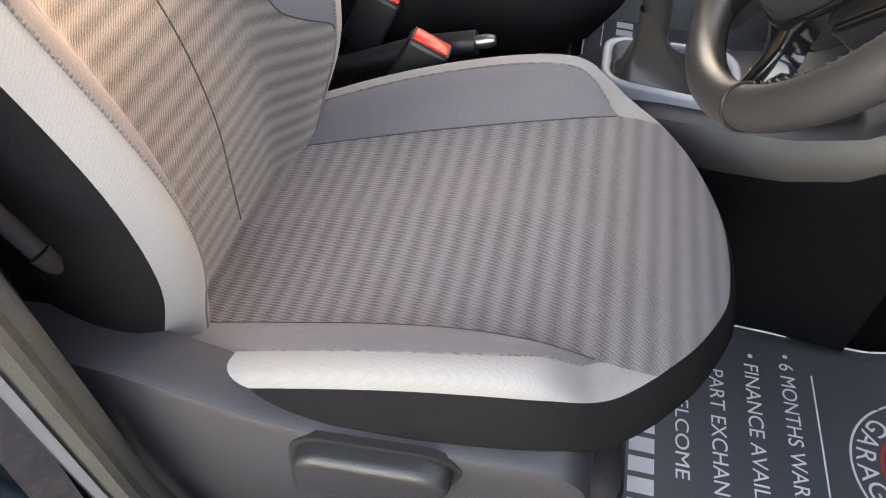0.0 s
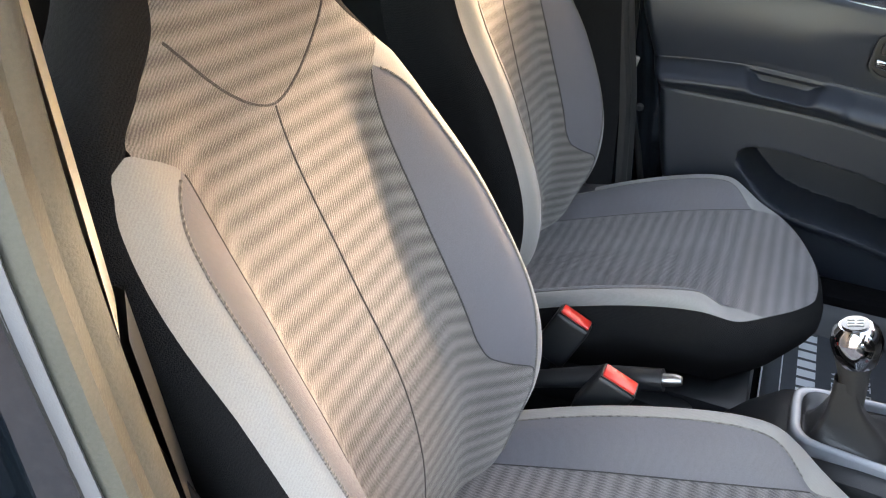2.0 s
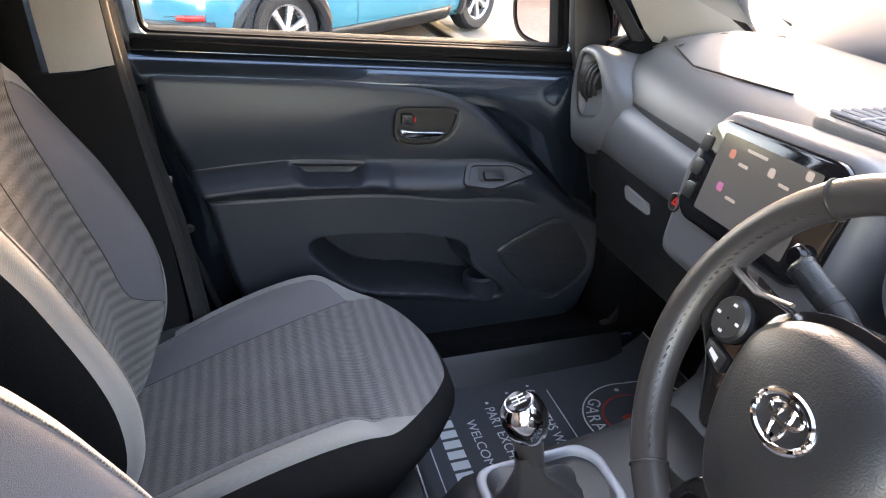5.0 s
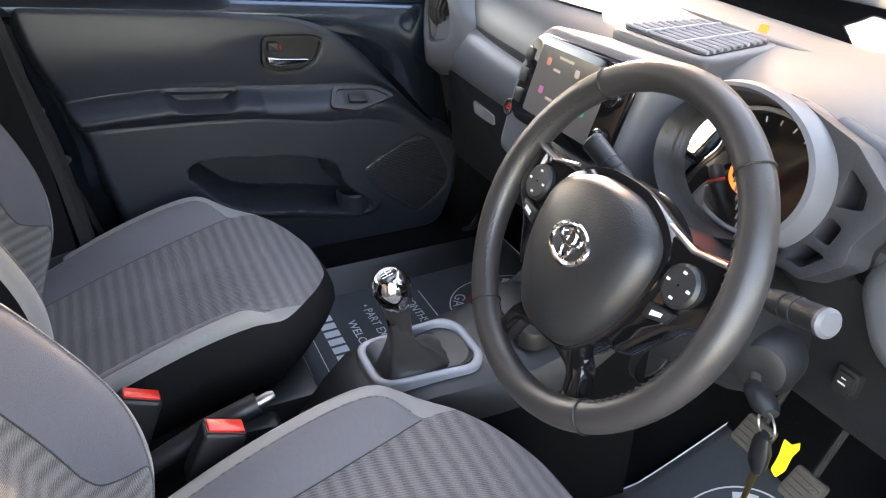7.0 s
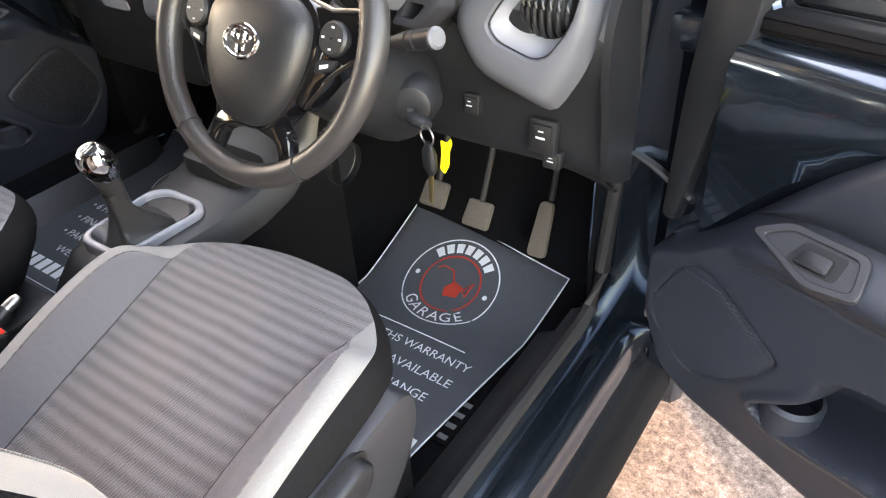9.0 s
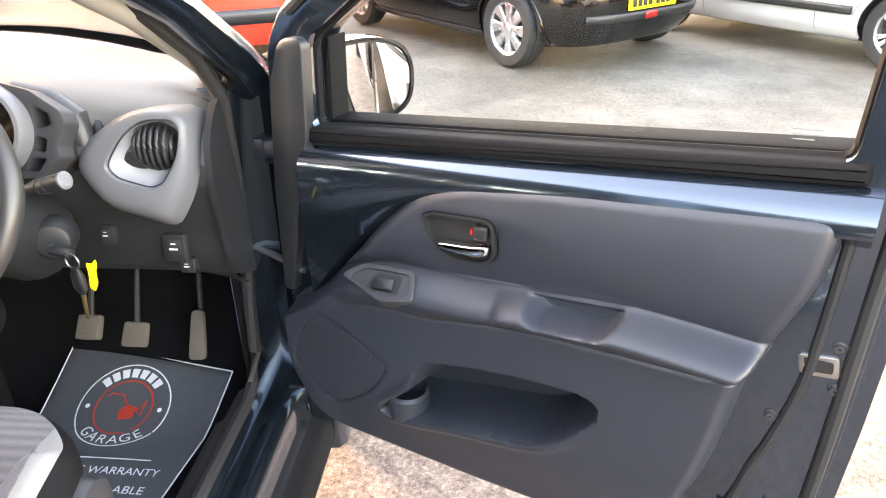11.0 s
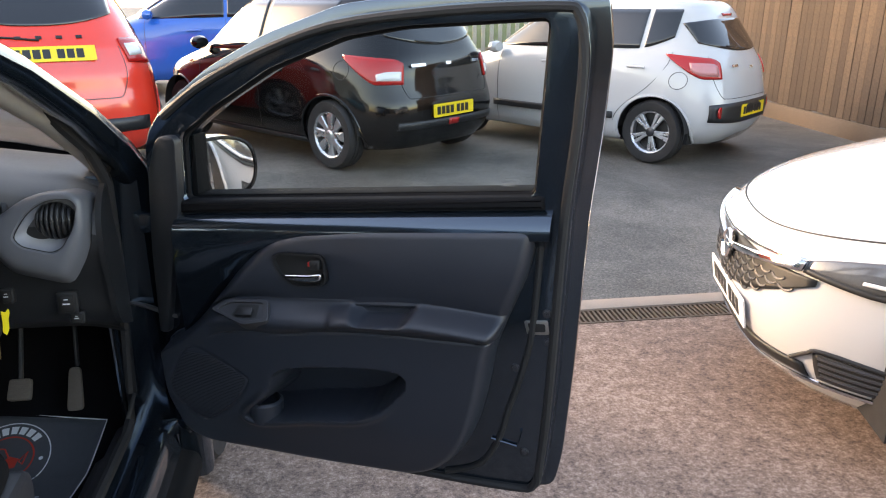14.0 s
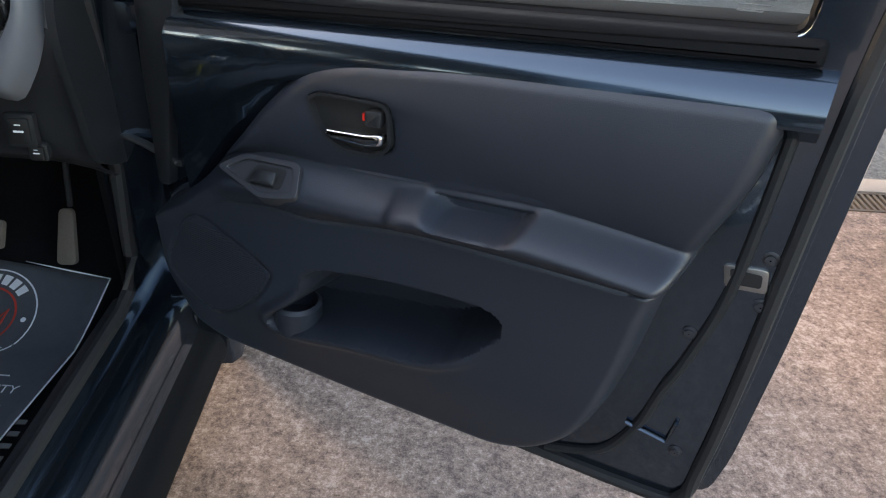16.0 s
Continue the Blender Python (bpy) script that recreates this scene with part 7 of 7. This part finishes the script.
# ---- paper floor mats ----
def floor_mat(name, corners, cx, cy, R, lines, label):
    f = thing(name, label, "floor mat")
    zf = lambda x, y: (0.236 if x > 0 else 0.318) + (0.5 * max(0, y - 0.76) ** 1.15 if y > 0.76 else 0) + 0.4 * lift(x) + 0.003 * math.sin(9 * x + 7 * y)
    def surf(u, v):
        a, b, c, d = (np.array(p, float) for p in corners)
        p = a * (1 - u) * (1 - v) + b * u * (1 - v) + c * u * v + d * (1 - u) * v
        return Vector((p[0], p[1], zf(p[0], p[1])))
    rows = [[surf(u, v) for u in np.linspace(0, 1, 21)] for v in np.linspace(0, 1, 31)]
    sheet(rows, M_MAT, "paper_sheet", f, thick=0.001)
    edge = [surf(u, 0) for u in np.linspace(0, 1, 12)] + [surf(1, v) for v in np.linspace(0, 1, 18)[1:]] + [surf(1 - u, 1) for u in np.linspace(0, 1, 12)[1:]] + [surf(0, 1 - v) for v in np.linspace(0, 1, 18)[1:-1]]
    V, F = tube([p + Vector((0, 0, 0.001)) for p in edge], 0.0016, 5, True)
    mesh_of("pale_border", V, F, M_PRINT, f)
    def P(x, y):
        return Vector((x, y, zf(x, y) + 0.0012))
    def ring(r, w, mt, nm):
        V, F = [], []
        n = 56
        for k in range(n):
            a = 2 * math.pi * k / n
            V += [P(cx + r * math.cos(a), cy + r * math.sin(a)), P(cx + (r + w) * math.cos(a), cy + (r + w) * math.sin(a))]
        F = [(2 * k, 2 * k + 1, (2 * k + 3) % (2 * n), (2 * k + 2) % (2 * n)) for k in range(n)]
        return mesh_of(nm, V, F, mt, f)
    ring(R * 0.95, R * 0.03, M_PRINT, "print_ring")
    ring(R * 0.58, R * 0.04, M_REDP, "print_ring")
    def blob(pts, mt, nm="print_shape"):
        V = [P(cx + x * R, cy + y * R) for x, y in pts]
        mesh_of(nm, V, [tuple(range(len(V)))], mt, f)
    for k in range(7):
        a0, a1 = radians(142 - 104 * k / 7), radians(142 - 104 * (k + 0.74) / 7)
        blob([(r * math.cos(a), r * math.sin(a)) for r, a in ((0.68, a0), (0.88, a0), (0.88, (a0 + a1) / 2), (0.88, a1), (0.68, a1), (0.68, (a0 + a1) / 2))], M_PRINT, "print_bar")
    for k, ch in enumerate("GARAGE"):
        a = radians(219 + 102 * (k + 0.5) / 6)
        ob = words(ch, Matrix.Translation((cx + 0.90 * R * math.cos(a), cy + 0.90 * R * math.sin(a), 0)) @ Matrix.Rotation(a + math.pi / 2, 4, "Z"), 0.34 * R, M_PRINT, f, align="CENTER")
        for v in ob.data.vertices:
            v.co.z = zf(v.co.x, v.co.y) + 0.0012 + (0.0002 if v.co.z > 0 else 0)
    for a in (180, 0):
        blob([(0.78 * math.cos(radians(a)) + 0.05 * math.cos(t), 0.05 * math.sin(t)) for t in np.linspace(0, 2 * math.pi, 12, endpoint=False)], M_PRINT, "print_dot")
    blob([(-0.02, -0.28), (0.26, -0.22), (0.28, 0.02), (0.06, 0.08), (-0.08, -0.1)], M_REDP)
    V, F = tube([P(cx + x * R, cy + y * R) for x, y in ((-0.42, 0.22), (-0.34, 0.30), (-0.1, 0.28), (0.05, 0.05), (0.32, -0.02), (0.44, 0.18), (0.40, -0.15), (0.30, -0.05))], 0.0022, 5)
    mesh_of("print_shape", V, F, M_REDP, f)
    y = cy - R - 0.03
    for kind, txt, w, size in lines:
        if kind == "line":
            V, F = tube([P(cx - w / 2 + w * q, y) for q in np.linspace(0, 1, 8)], 0.0012, 5)
            mesh_of("print_line", V, F, M_PRINT, f)
            y -= 0.02
        else:
            y -= size
            m = Matrix.Translation((cx - w / 2, y, 0))
            if kind == "text":
                ob = words(txt, m, size * 1.25, M_PRINT, f, width=w)
                for v in ob.data.vertices:
                    v.co.z = zf(v.co.x, v.co.y) + 0.0012 + (0.0002 if v.co.z > 0 else 0)
            else:
                for k in range(12):
                    x = cx - w / 2 + w * k / 12
                    mesh_of("print_bar", [P(x, y), P(x + w / 12 * 0.74, y), P(x + w / 12 * 0.74, y + size), P(x, y + size)], [(0, 1, 2, 3)], M_PRINT, f)
            y -= 0.026
    return f


LINES = [("line", "", 0.24, 0), ("text", "• 6 MONTHS WARRANTY", 0.30, 0.022), ("text", "• FINANCE AVAILABLE", 0.28, 0.022), ("text", "• PART EXCHANGE", 0.24, 0.022), ("text", "WELCOME", 0.15, 0.020), ("bars", "", 0.34, 0.032), ("line", "", 0.34, 0)]
floor_mat("paper_floor_mat", [(0.10, 0.40), (0.455, 0.38), (0.505, 0.915), (0.115, 0.965)], 0.290, 0.815, 0.104, LINES, "black printed paper floor mat in the driver's footwell")
floor_mat("paper_floor_mat", [(-0.585, 0.30), (-0.15, 0.30), (-0.15, 0.86), (-0.60, 0.86)], -0.37, 0.735, 0.104, LINES, "black printed paper floor mat in the passenger footwell")

# pale woven letters at the carpet's edge, as bars
cm = thing("carpet_mark", "pale woven bars on the black carpet beside the mat", "floor mark", (0.478, 0.55, 0.0))
zc = 0.2325
part("backing", box_bm((-0.016, -0.058, zc - 0.010), (0.016, 0.058, zc - 0.001), 0.002), M_CARPET, cm)
for k in range(4):
    part("bar", box_bm((-0.009, -0.050 + 0.026 * k, zc - 0.002), (0.009, -0.040 + 0.026 * k, zc + 0.0004)), M_ETCH, cm)

# ---- the parked cars in the yard ----
P_BLACK = mat("black_car_paint", (0.003, 0.003, 0.0035), 0.10, var=0.05, bump=0, coat=0.2)
P_WHITE = mat("white_car_paint", (0.50, 0.505, 0.51), 0.22, var=0.02, bump=0, coat=1.0)
P_RED = mat("red_car_paint", (0.80, 0.045, 0.022), 0.22, var=0.04, bump=0, coat=1.0)
P_BLUE = mat("blue_car_paint", (0.01, 0.12, 0.52), 0.22, var=0.04, bump=0, coat=1.0)
P_TEAL = mat("teal_car_paint", (0.014, 0.205, 0.285), 0.22, var=0.04, bump=0, coat=1.0)


def spec(**k):
    d = dict(HATCH)
    d.update(k)
    return d


def put_at(S, local, world, hd):
    """Origin for a car so that its local point lies at the world point."""
    h = Vector((hd[0], hd[1], 0)).normalized()
    return Vector((world[0], world[1], 0)) - Vector((h.x * local[0] - h.y * local[1], h.y * local[0] + h.x * local[1], 0))


# black hatchback beyond the open door
hd = Vector((-0.645, 0.764, 0)).normalized()
S1 = spec(flap=0.53)
swift, sd, en = car("black_hatchback", "black hatchback with silver wheel covers parked on the asphalt", (2.09, 5.09, 0), hd, S1, P_BLACK, "cover", k=0.94)
tail_kit(swift, sd, en, S1, (20, 59, lambda u: 0.735 + 0.20 * max(0.0, (u - 40) / 19) ** 1.4, lambda u: 0.925 + 0.035 * (u - 20) / 39 - 0.03 * max(0.0, (28 - u) / 8) ** 2), (22, 39, lambda u: 0.765, lambda u: 0.835 - 0.02 * max(0.0, (u - 32) / 7)), 0.50, ((0.88, 0.085, 0.36), (0.88, 0.030, 0.0), (0.88, 0.045, -0.38)))
for s in (-1, 1):
    on_skin(swift, "side_skirt", M_PLAS, lambda u, z, s=s: sd(u, z, s), 1.02, 2.76, lambda u: 0.19, lambda u: 0.235, 0.006, 16, 3)
on_skin(swift, "bumper_trim", M_PLAS, lambda u, z: en(u, z, False), -0.60, 0.60, lambda u: 0.37, lambda u: 0.43, 0.008, 24, 3)
on_skin(swift, "fog_lamp", M_LAMP, lambda u, z: en(u, z, False), -0.06, 0.06, lambda u: 0.375, lambda u: 0.425, 0.014, 6, 3)

# white hatchback by the fence
S2 = spec(L=3.66, W=1.66, xr=0.62, xf=2.98, XF=[3.55, 3.62, 3.66, 3.65, 3.59, 3.40, 3.12, 2.86, 2.72, 2.50, 2.26, 2.00, 1.78, 1.50], XR=[0.16, 0.07, 0.01, 0.00, 0.02, 0.04, 0.06, 0.09, 0.12, 0.21, 0.31, 0.38, 0.50, 0.85], nr=(3.6, 3.2, 3.6), shuts=(1.30, 2.42), pillars=(0.80, 1.62), glass=(0.54, 2.60), handles=(0.80, 1.75), hz=0.88, flap=0.42, flap_z=0.775, lens=M_PINK, belt=lambda x: 1.035 - 0.02 * x, mirror_x=2.45, hatch=(1.02, 1.30))
hd2 = Vector((-0.625, 0.781, 0)).normalized()
i10, sd, en = car("white_hatchback", "white hatchback with two-tone alloy wheels parked on the asphalt", (4.60, 4.90, 0), hd2, S2, P_WHITE, "dark", k=0.89)
tail_kit(i10, sd, en, S2, (24, 57, lambda u: 0.790 + 0.20 * max(0.0, (u - 36) / 21) ** 1.7, lambda u: 0.955 + 0.045 * (u - 24) / 33 - 0.03 * max(0.0, (30 - u) / 6) ** 2), (27, 45, lambda u: 0.815 + 0.05 * max(0.0, (u - 36) / 9) ** 2, lambda u: 0.915 - 0.02 * max(0.0, (30 - u) / 3) ** 2 + 0.01 * (u - 27) / 18), 0.50, ((0.90, 0.06, 0.30), (0.88, 0.035, 0.0)))
for s in (-1, 1):
    V, F = tube(smooth_poly([sd(x, z, s) for x, z in ((0.52, 1.02), (0.54, 0.90), (0.68, 0.71), (0.90, 0.53), (0.99, 0.40), (1.00, 0.25))], 5, False), 0.0028, 6)
    mesh_of("shut_line", V, F, M_INK, i10)
on_skin(i10, "bumper_insert", M_PLAS, lambda u, z: en(u, z, False), -0.60, 0.60, lambda u: 0.40 + 0.14 * abs(u) ** 4, lambda u: 0.585 - 0.14 * abs(u) ** 4, 0.006, 30, 5)
for s in (-1, 1):
    on_skin(i10, "side_moulding", M_PLAS, lambda u, z, s=s: sd(u, z, s), 1.0, 2.45, lambda u: 0.395, lambda u: 0.455, 0.014, 16, 4)
    q = en(s * 0.52, 0.50, False)
    V, F = lathe([(0.052, 0), (0.052, 0.012), (0.001, 0.014)], 24, frame_m(q + Vector((-0.004, 0, 0)), (0, -1, 0), (0, 0, 1)))
    mesh_of("reflector", V, F, M_LAMP, i10)

# red hatchback
S3 = spec(L=3.99, W=1.73, xr=0.72, xf=3.2, XF=[3.87, 3.95, 3.99, 3.98, 3.92, 3.73, 3.43, 3.15, 2.99, 2.77, 2.51, 2.23, 1.99, 1.70], XR=[0.14, 0.06, 0.01, 0.00, 0.02, 0.03, 0.05, 0.07, 0.09, 0.20, 0.33, 0.46, 0.62, 0.95], shuts=(1.7, 2.7), pillars=(1.7,), glass=(0.80, 2.85), hatch=(1.13, 1.37), plate_y=-0.06, plate_w=0.58, badge=M_INK)
hd3 = Vector((-0.40, 0.92, 0)).normalized()
skoda, sd, en = car("red_hatchback", "red hatchback parked tail outwards", put_at(S3, (0, 0), (-0.86, 4.75), hd3), hd3, S3, P_RED, "multi")
tail_kit(skoda, sd, en, S3, (27, 50, lambda u: 0.835 + 0.03 * (50 - u) / 23, lambda u: 1.03), (29, 42, lambda u: 0.905, lambda u: 0.985), 0.945, ((1.055, 0.020, 0.26), (1.055, 0.020, 0.13), (1.055, 0.020, 0.0), (1.055, 0.020, -0.13), (1.055, 0.020, -0.26)))
on_skin(skoda, "bumper_trim", M_PLAS, lambda u, z: en(u, z, False), -0.66, 0.66, lambda u: 0.37, lambda u: 0.47, 0.008, 24, 3)

hd4 = Vector((-1.0, 0.05, 0)).normalized()
S4 = spec()
blue, sd, en = car("blue_hatchback", "bright blue car parked side on behind the others", put_at(S4, (2.62 * 1.1, 0.87 * 1.1), (-1.39, 10.0), hd4), hd4, S4, P_BLUE, "multi", k=1.1)
tail_kit(blue, sd, en, S4, (22, 52, lambda u: 0.78, lambda u: 0.95), None, 0.60, ())

# teal hatchback on the far side
pill = lambda u, c, r: max(0.02, 1 - min(1.0, abs(u - c) / r) ** 3.2) ** (1 / 3.2)
S5 = spec(L=3.93, W=1.78, xr=0.68, xf=3.25, R=0.315, arch=0.050, belt=lambda x: 1.0 - 0.01 * x, XF=[3.82, 3.90, 3.93, 3.92, 3.88, 3.74, 3.42, 3.05, 2.86, 2.72, 2.52, 2.30, 2.08, 1.75], XR=[0.18, 0.08, 0.01, 0.00, 0.03, 0.06, 0.09, 0.12, 0.16, 0.24, 0.31, 0.38, 0.50, 0.80], nr=(3.2, 3.0, 3.6), shuts=(1.38, 2.65), pillars=(1.38,), glass=(0.56, 2.74), hatch=(1.06, 1.30), handles=(1.55,), mirror_x=2.5, plate_y=0.14, plate_w=0.56)
hd5 = Vector((-0.62, 0.785, 0)).normalized()
mini, sd, en = car("teal_hatchback", "teal three door hatchback with black wheel arches", (-5.33, -0.63, 0), hd5, S5, P_TEAL, "multi", arch_mat=M_PLAS)
tail_kit(mini, sd, en, S5, (20, 36, lambda u: 0.895 - 0.125 * pill(u, 28, 8.2), lambda u: 0.895 + 0.125 * pill(u, 28, 8.2)), None, 0.915, ((0.80, 0.07, -0.42),))
for s in (-1, 1):
    f = lambda u, z, s=s: sd(u, z, s)
    on_skin(mini, "lamp_surround", M_CHROME, lambda u, z, s=s: S5["rim"](u, z, s), 18.5, 37.5, lambda u: 0.895 - 0.146 * pill(u, 28, 9.7), lambda u: 0.895 + 0.146 * pill(u, 28, 9.7), 0.0045)
    on_skin(mini, "sill_trim", M_PLAS, f, 0.95, 2.68, lambda u: 0.19, lambda u: 0.30, 0.010, 16, 4)
on_skin(mini, "bumper_trim", M_PLAS, lambda u, z: en(u, z, False), -0.62, 0.62, lambda u: 0.37, lambda u: 0.44, 0.008, 24, 3)
on_skin(mini, "reflector", M_LAMP, lambda u, z: en(u, z, False), -0.58, -0.40, lambda u: 0.45, lambda u: 0.49, 0.010, 8, 3)

# white supermini nosing towards the slab
S6 = spec(L=4.02, W=1.74, xf=3.02, shuts=(1.7, 2.8), XF=[3.90, 3.98, 4.02, 4.015, 3.97, 3.82, 3.54, 3.22, 3.00, 2.76, 2.48, 2.18, 1.92, 1.60], nf=(3.1, 3.0, 4.2), glass=(0.74, 2.90))
hd6 = Vector((-0.960, 0.280, 0)).normalized()
corsa, sd, en = car("white_supermini", "white supermini with a chrome trimmed grille, nose towards the slab", put_at(S6, (4.02 * 0.95, 0), (2.475, 1.37), hd6), hd6, S6, P_WHITE, "multi", k=0.95)
fr = lambda u, z: en(u, z, True)
gr = on_skin(corsa, "grille", M_INK, fr, -0.47, 0.47, lambda u: 0.450 + 0.60 * u * u, lambda u: 0.612 - 0.02 * abs(u), 0.004, 40, 8)
for k in range(6):
    z = 0.462 + k * 0.024
    w = min(0.42, math.sqrt(max(0, (z - 0.455)) / 0.60))
    for j in range(int(2 * w / 0.058) + 1):
        u = -w + 0.029 * (k % 2) + j * 0.058
        if abs(u) < w - 0.01:
            arc = [fr(u + 0.026 * math.cos(t), z + 0.017 * math.sin(t)) + Vector((0.009, 0, 0)) for t in np.linspace(math.pi * 1.08, math.pi * 1.92, 7)]
            V, F = tube(arc, 0.0042, 5)
            mesh_of("grille_scale", V, F, M_PLASL, gr)
on_skin(corsa, "grille_bar", M_CHROME, fr, -0.43, 0.43, lambda u: 0.552 + 0.15 * abs(u), lambda u: 0.570 + 0.17 * abs(u), 0.014, 40, 4)
on_skin(corsa, "grille_rim", M_CHROME, fr, -0.43, 0.43, lambda u: 0.612 + 0.06 * abs(u), lambda u: 0.624 + 0.065 * abs(u), 0.012, 40, 3)
c = fr(0.0, 0.560)
V, F = lathe([(0.052, 0.0), (0.056, 0.012), (0.050, 0.018), (0.044, 0.012), (0.001, 0.012)], 28, frame_m(c + Vector((0.018, 0, 0)), (0, 1, 0), (-0.1, 0, 1)))
mesh_of("badge", V, F, M_CHROME, corsa, "plain round chrome badge")
plate(corsa, frame_m(fr(0.22, 0.385) + Vector((0.010, -0.22, 0)), (0, 1, 0), (fr(0, 0.41) - fr(0, 0.36))), 0.50, 0.105, M_PLATEW)
for s in (-1, 1):
    f = lambda u, z, s=s: S6["rim"](u, z, s, True)
    on_skin(corsa, "headlamp", M_HEAD, f, 20, 58, lambda u: 0.628 - 0.02 * min(1.0, (u - 20) / 12) + 0.060 * max(0.0, (u - 42) / 16), lambda u: 0.646 + 0.110 * ((u - 20) / 38) ** 0.7, 0.006, 34, 8)
    on_skin(corsa, "lamp_trim", M_INK, f, 20, 58, lambda u: 0.614 - 0.02 * min(1.0, (u - 20) / 12) + 0.060 * max(0.0, (u - 42) / 16), lambda u: 0.630 - 0.02 * min(1.0, (u - 20) / 12) + 0.060 * max(0.0, (u - 42) / 16), 0.008, 34, 3)
    on_skin(corsa, "lamp_strip", M_LENS, f, 30, 56, lambda u: 0.628 + 0.060 * max(0.0, (u - 42) / 16), lambda u: 0.637 + 0.062 * max(0.0, (u - 42) / 16), 0.013, 30, 3)
    fg = on_skin(corsa, "fog_grille", M_INK, f, 25, 52, lambda u: 0.290, lambda u: 0.385 - 0.0012 * (u - 25), 0.004, 24, 6)
    for k in range(4):
        V, F = tube([f(float(u), 0.308 + k * 0.020 - 0.0002 * (u - 25)) + Vector((0.006, s * 0.006, 0)) for u in np.linspace(26, 51, 14)], 0.006, 6)
        mesh_of("fog_slat", V, F, M_PLASL, fg)
    V, F = tube(smooth_poly([f(float(u), z) + Vector((0.006, s * 0.006, 0)) for u, z in ((20, 0.330), (24, 0.372), (27, 0.392), (40, 0.375), (52, 0.352))], 4, False), 0.007, 8)
    mesh_of("fog_trim", V, F, M_PLAS, corsa)
    V, F = tube([f(float(u), 0.268) + Vector((0.008, s * 0.006, 0)) for u in np.linspace(0.5, 56, 30)], 0.008, 8)
    mesh_of("lower_trim", V, F, M_CHROME, corsa)
    V, F = tube([f(float(u), z) + Vector((0.0015, 0, 0.001)) for u, z in zip(np.linspace(33, 74, 24), 0.745 + 0.13 * np.linspace(0, 1, 24) ** 0.8)], 0.0028, 6)
    mesh_of("bonnet_line", V, F, M_INK, corsa)
on_skin(corsa, "lower_grille", M_INK, fr, -0.46, 0.46, lambda u: 0.280, lambda u: 0.325, 0.004, 36, 5)
V, F = tube([fr(float(u), 0.690 + 0.075 * (abs(u) / 0.62) ** 2) + Vector((0.0015, 0, 0.001)) for u in np.linspace(-0.62, 0.62, 41)], 0.0028, 6)
mesh_of("bonnet_line", V, F, M_INK, corsa)
# timber fence at the back of the forecourt
fence_run(-7.0, -8.2, 7.0, -8.2, 2.1, "brown closeboard timber fence behind the forecourt")
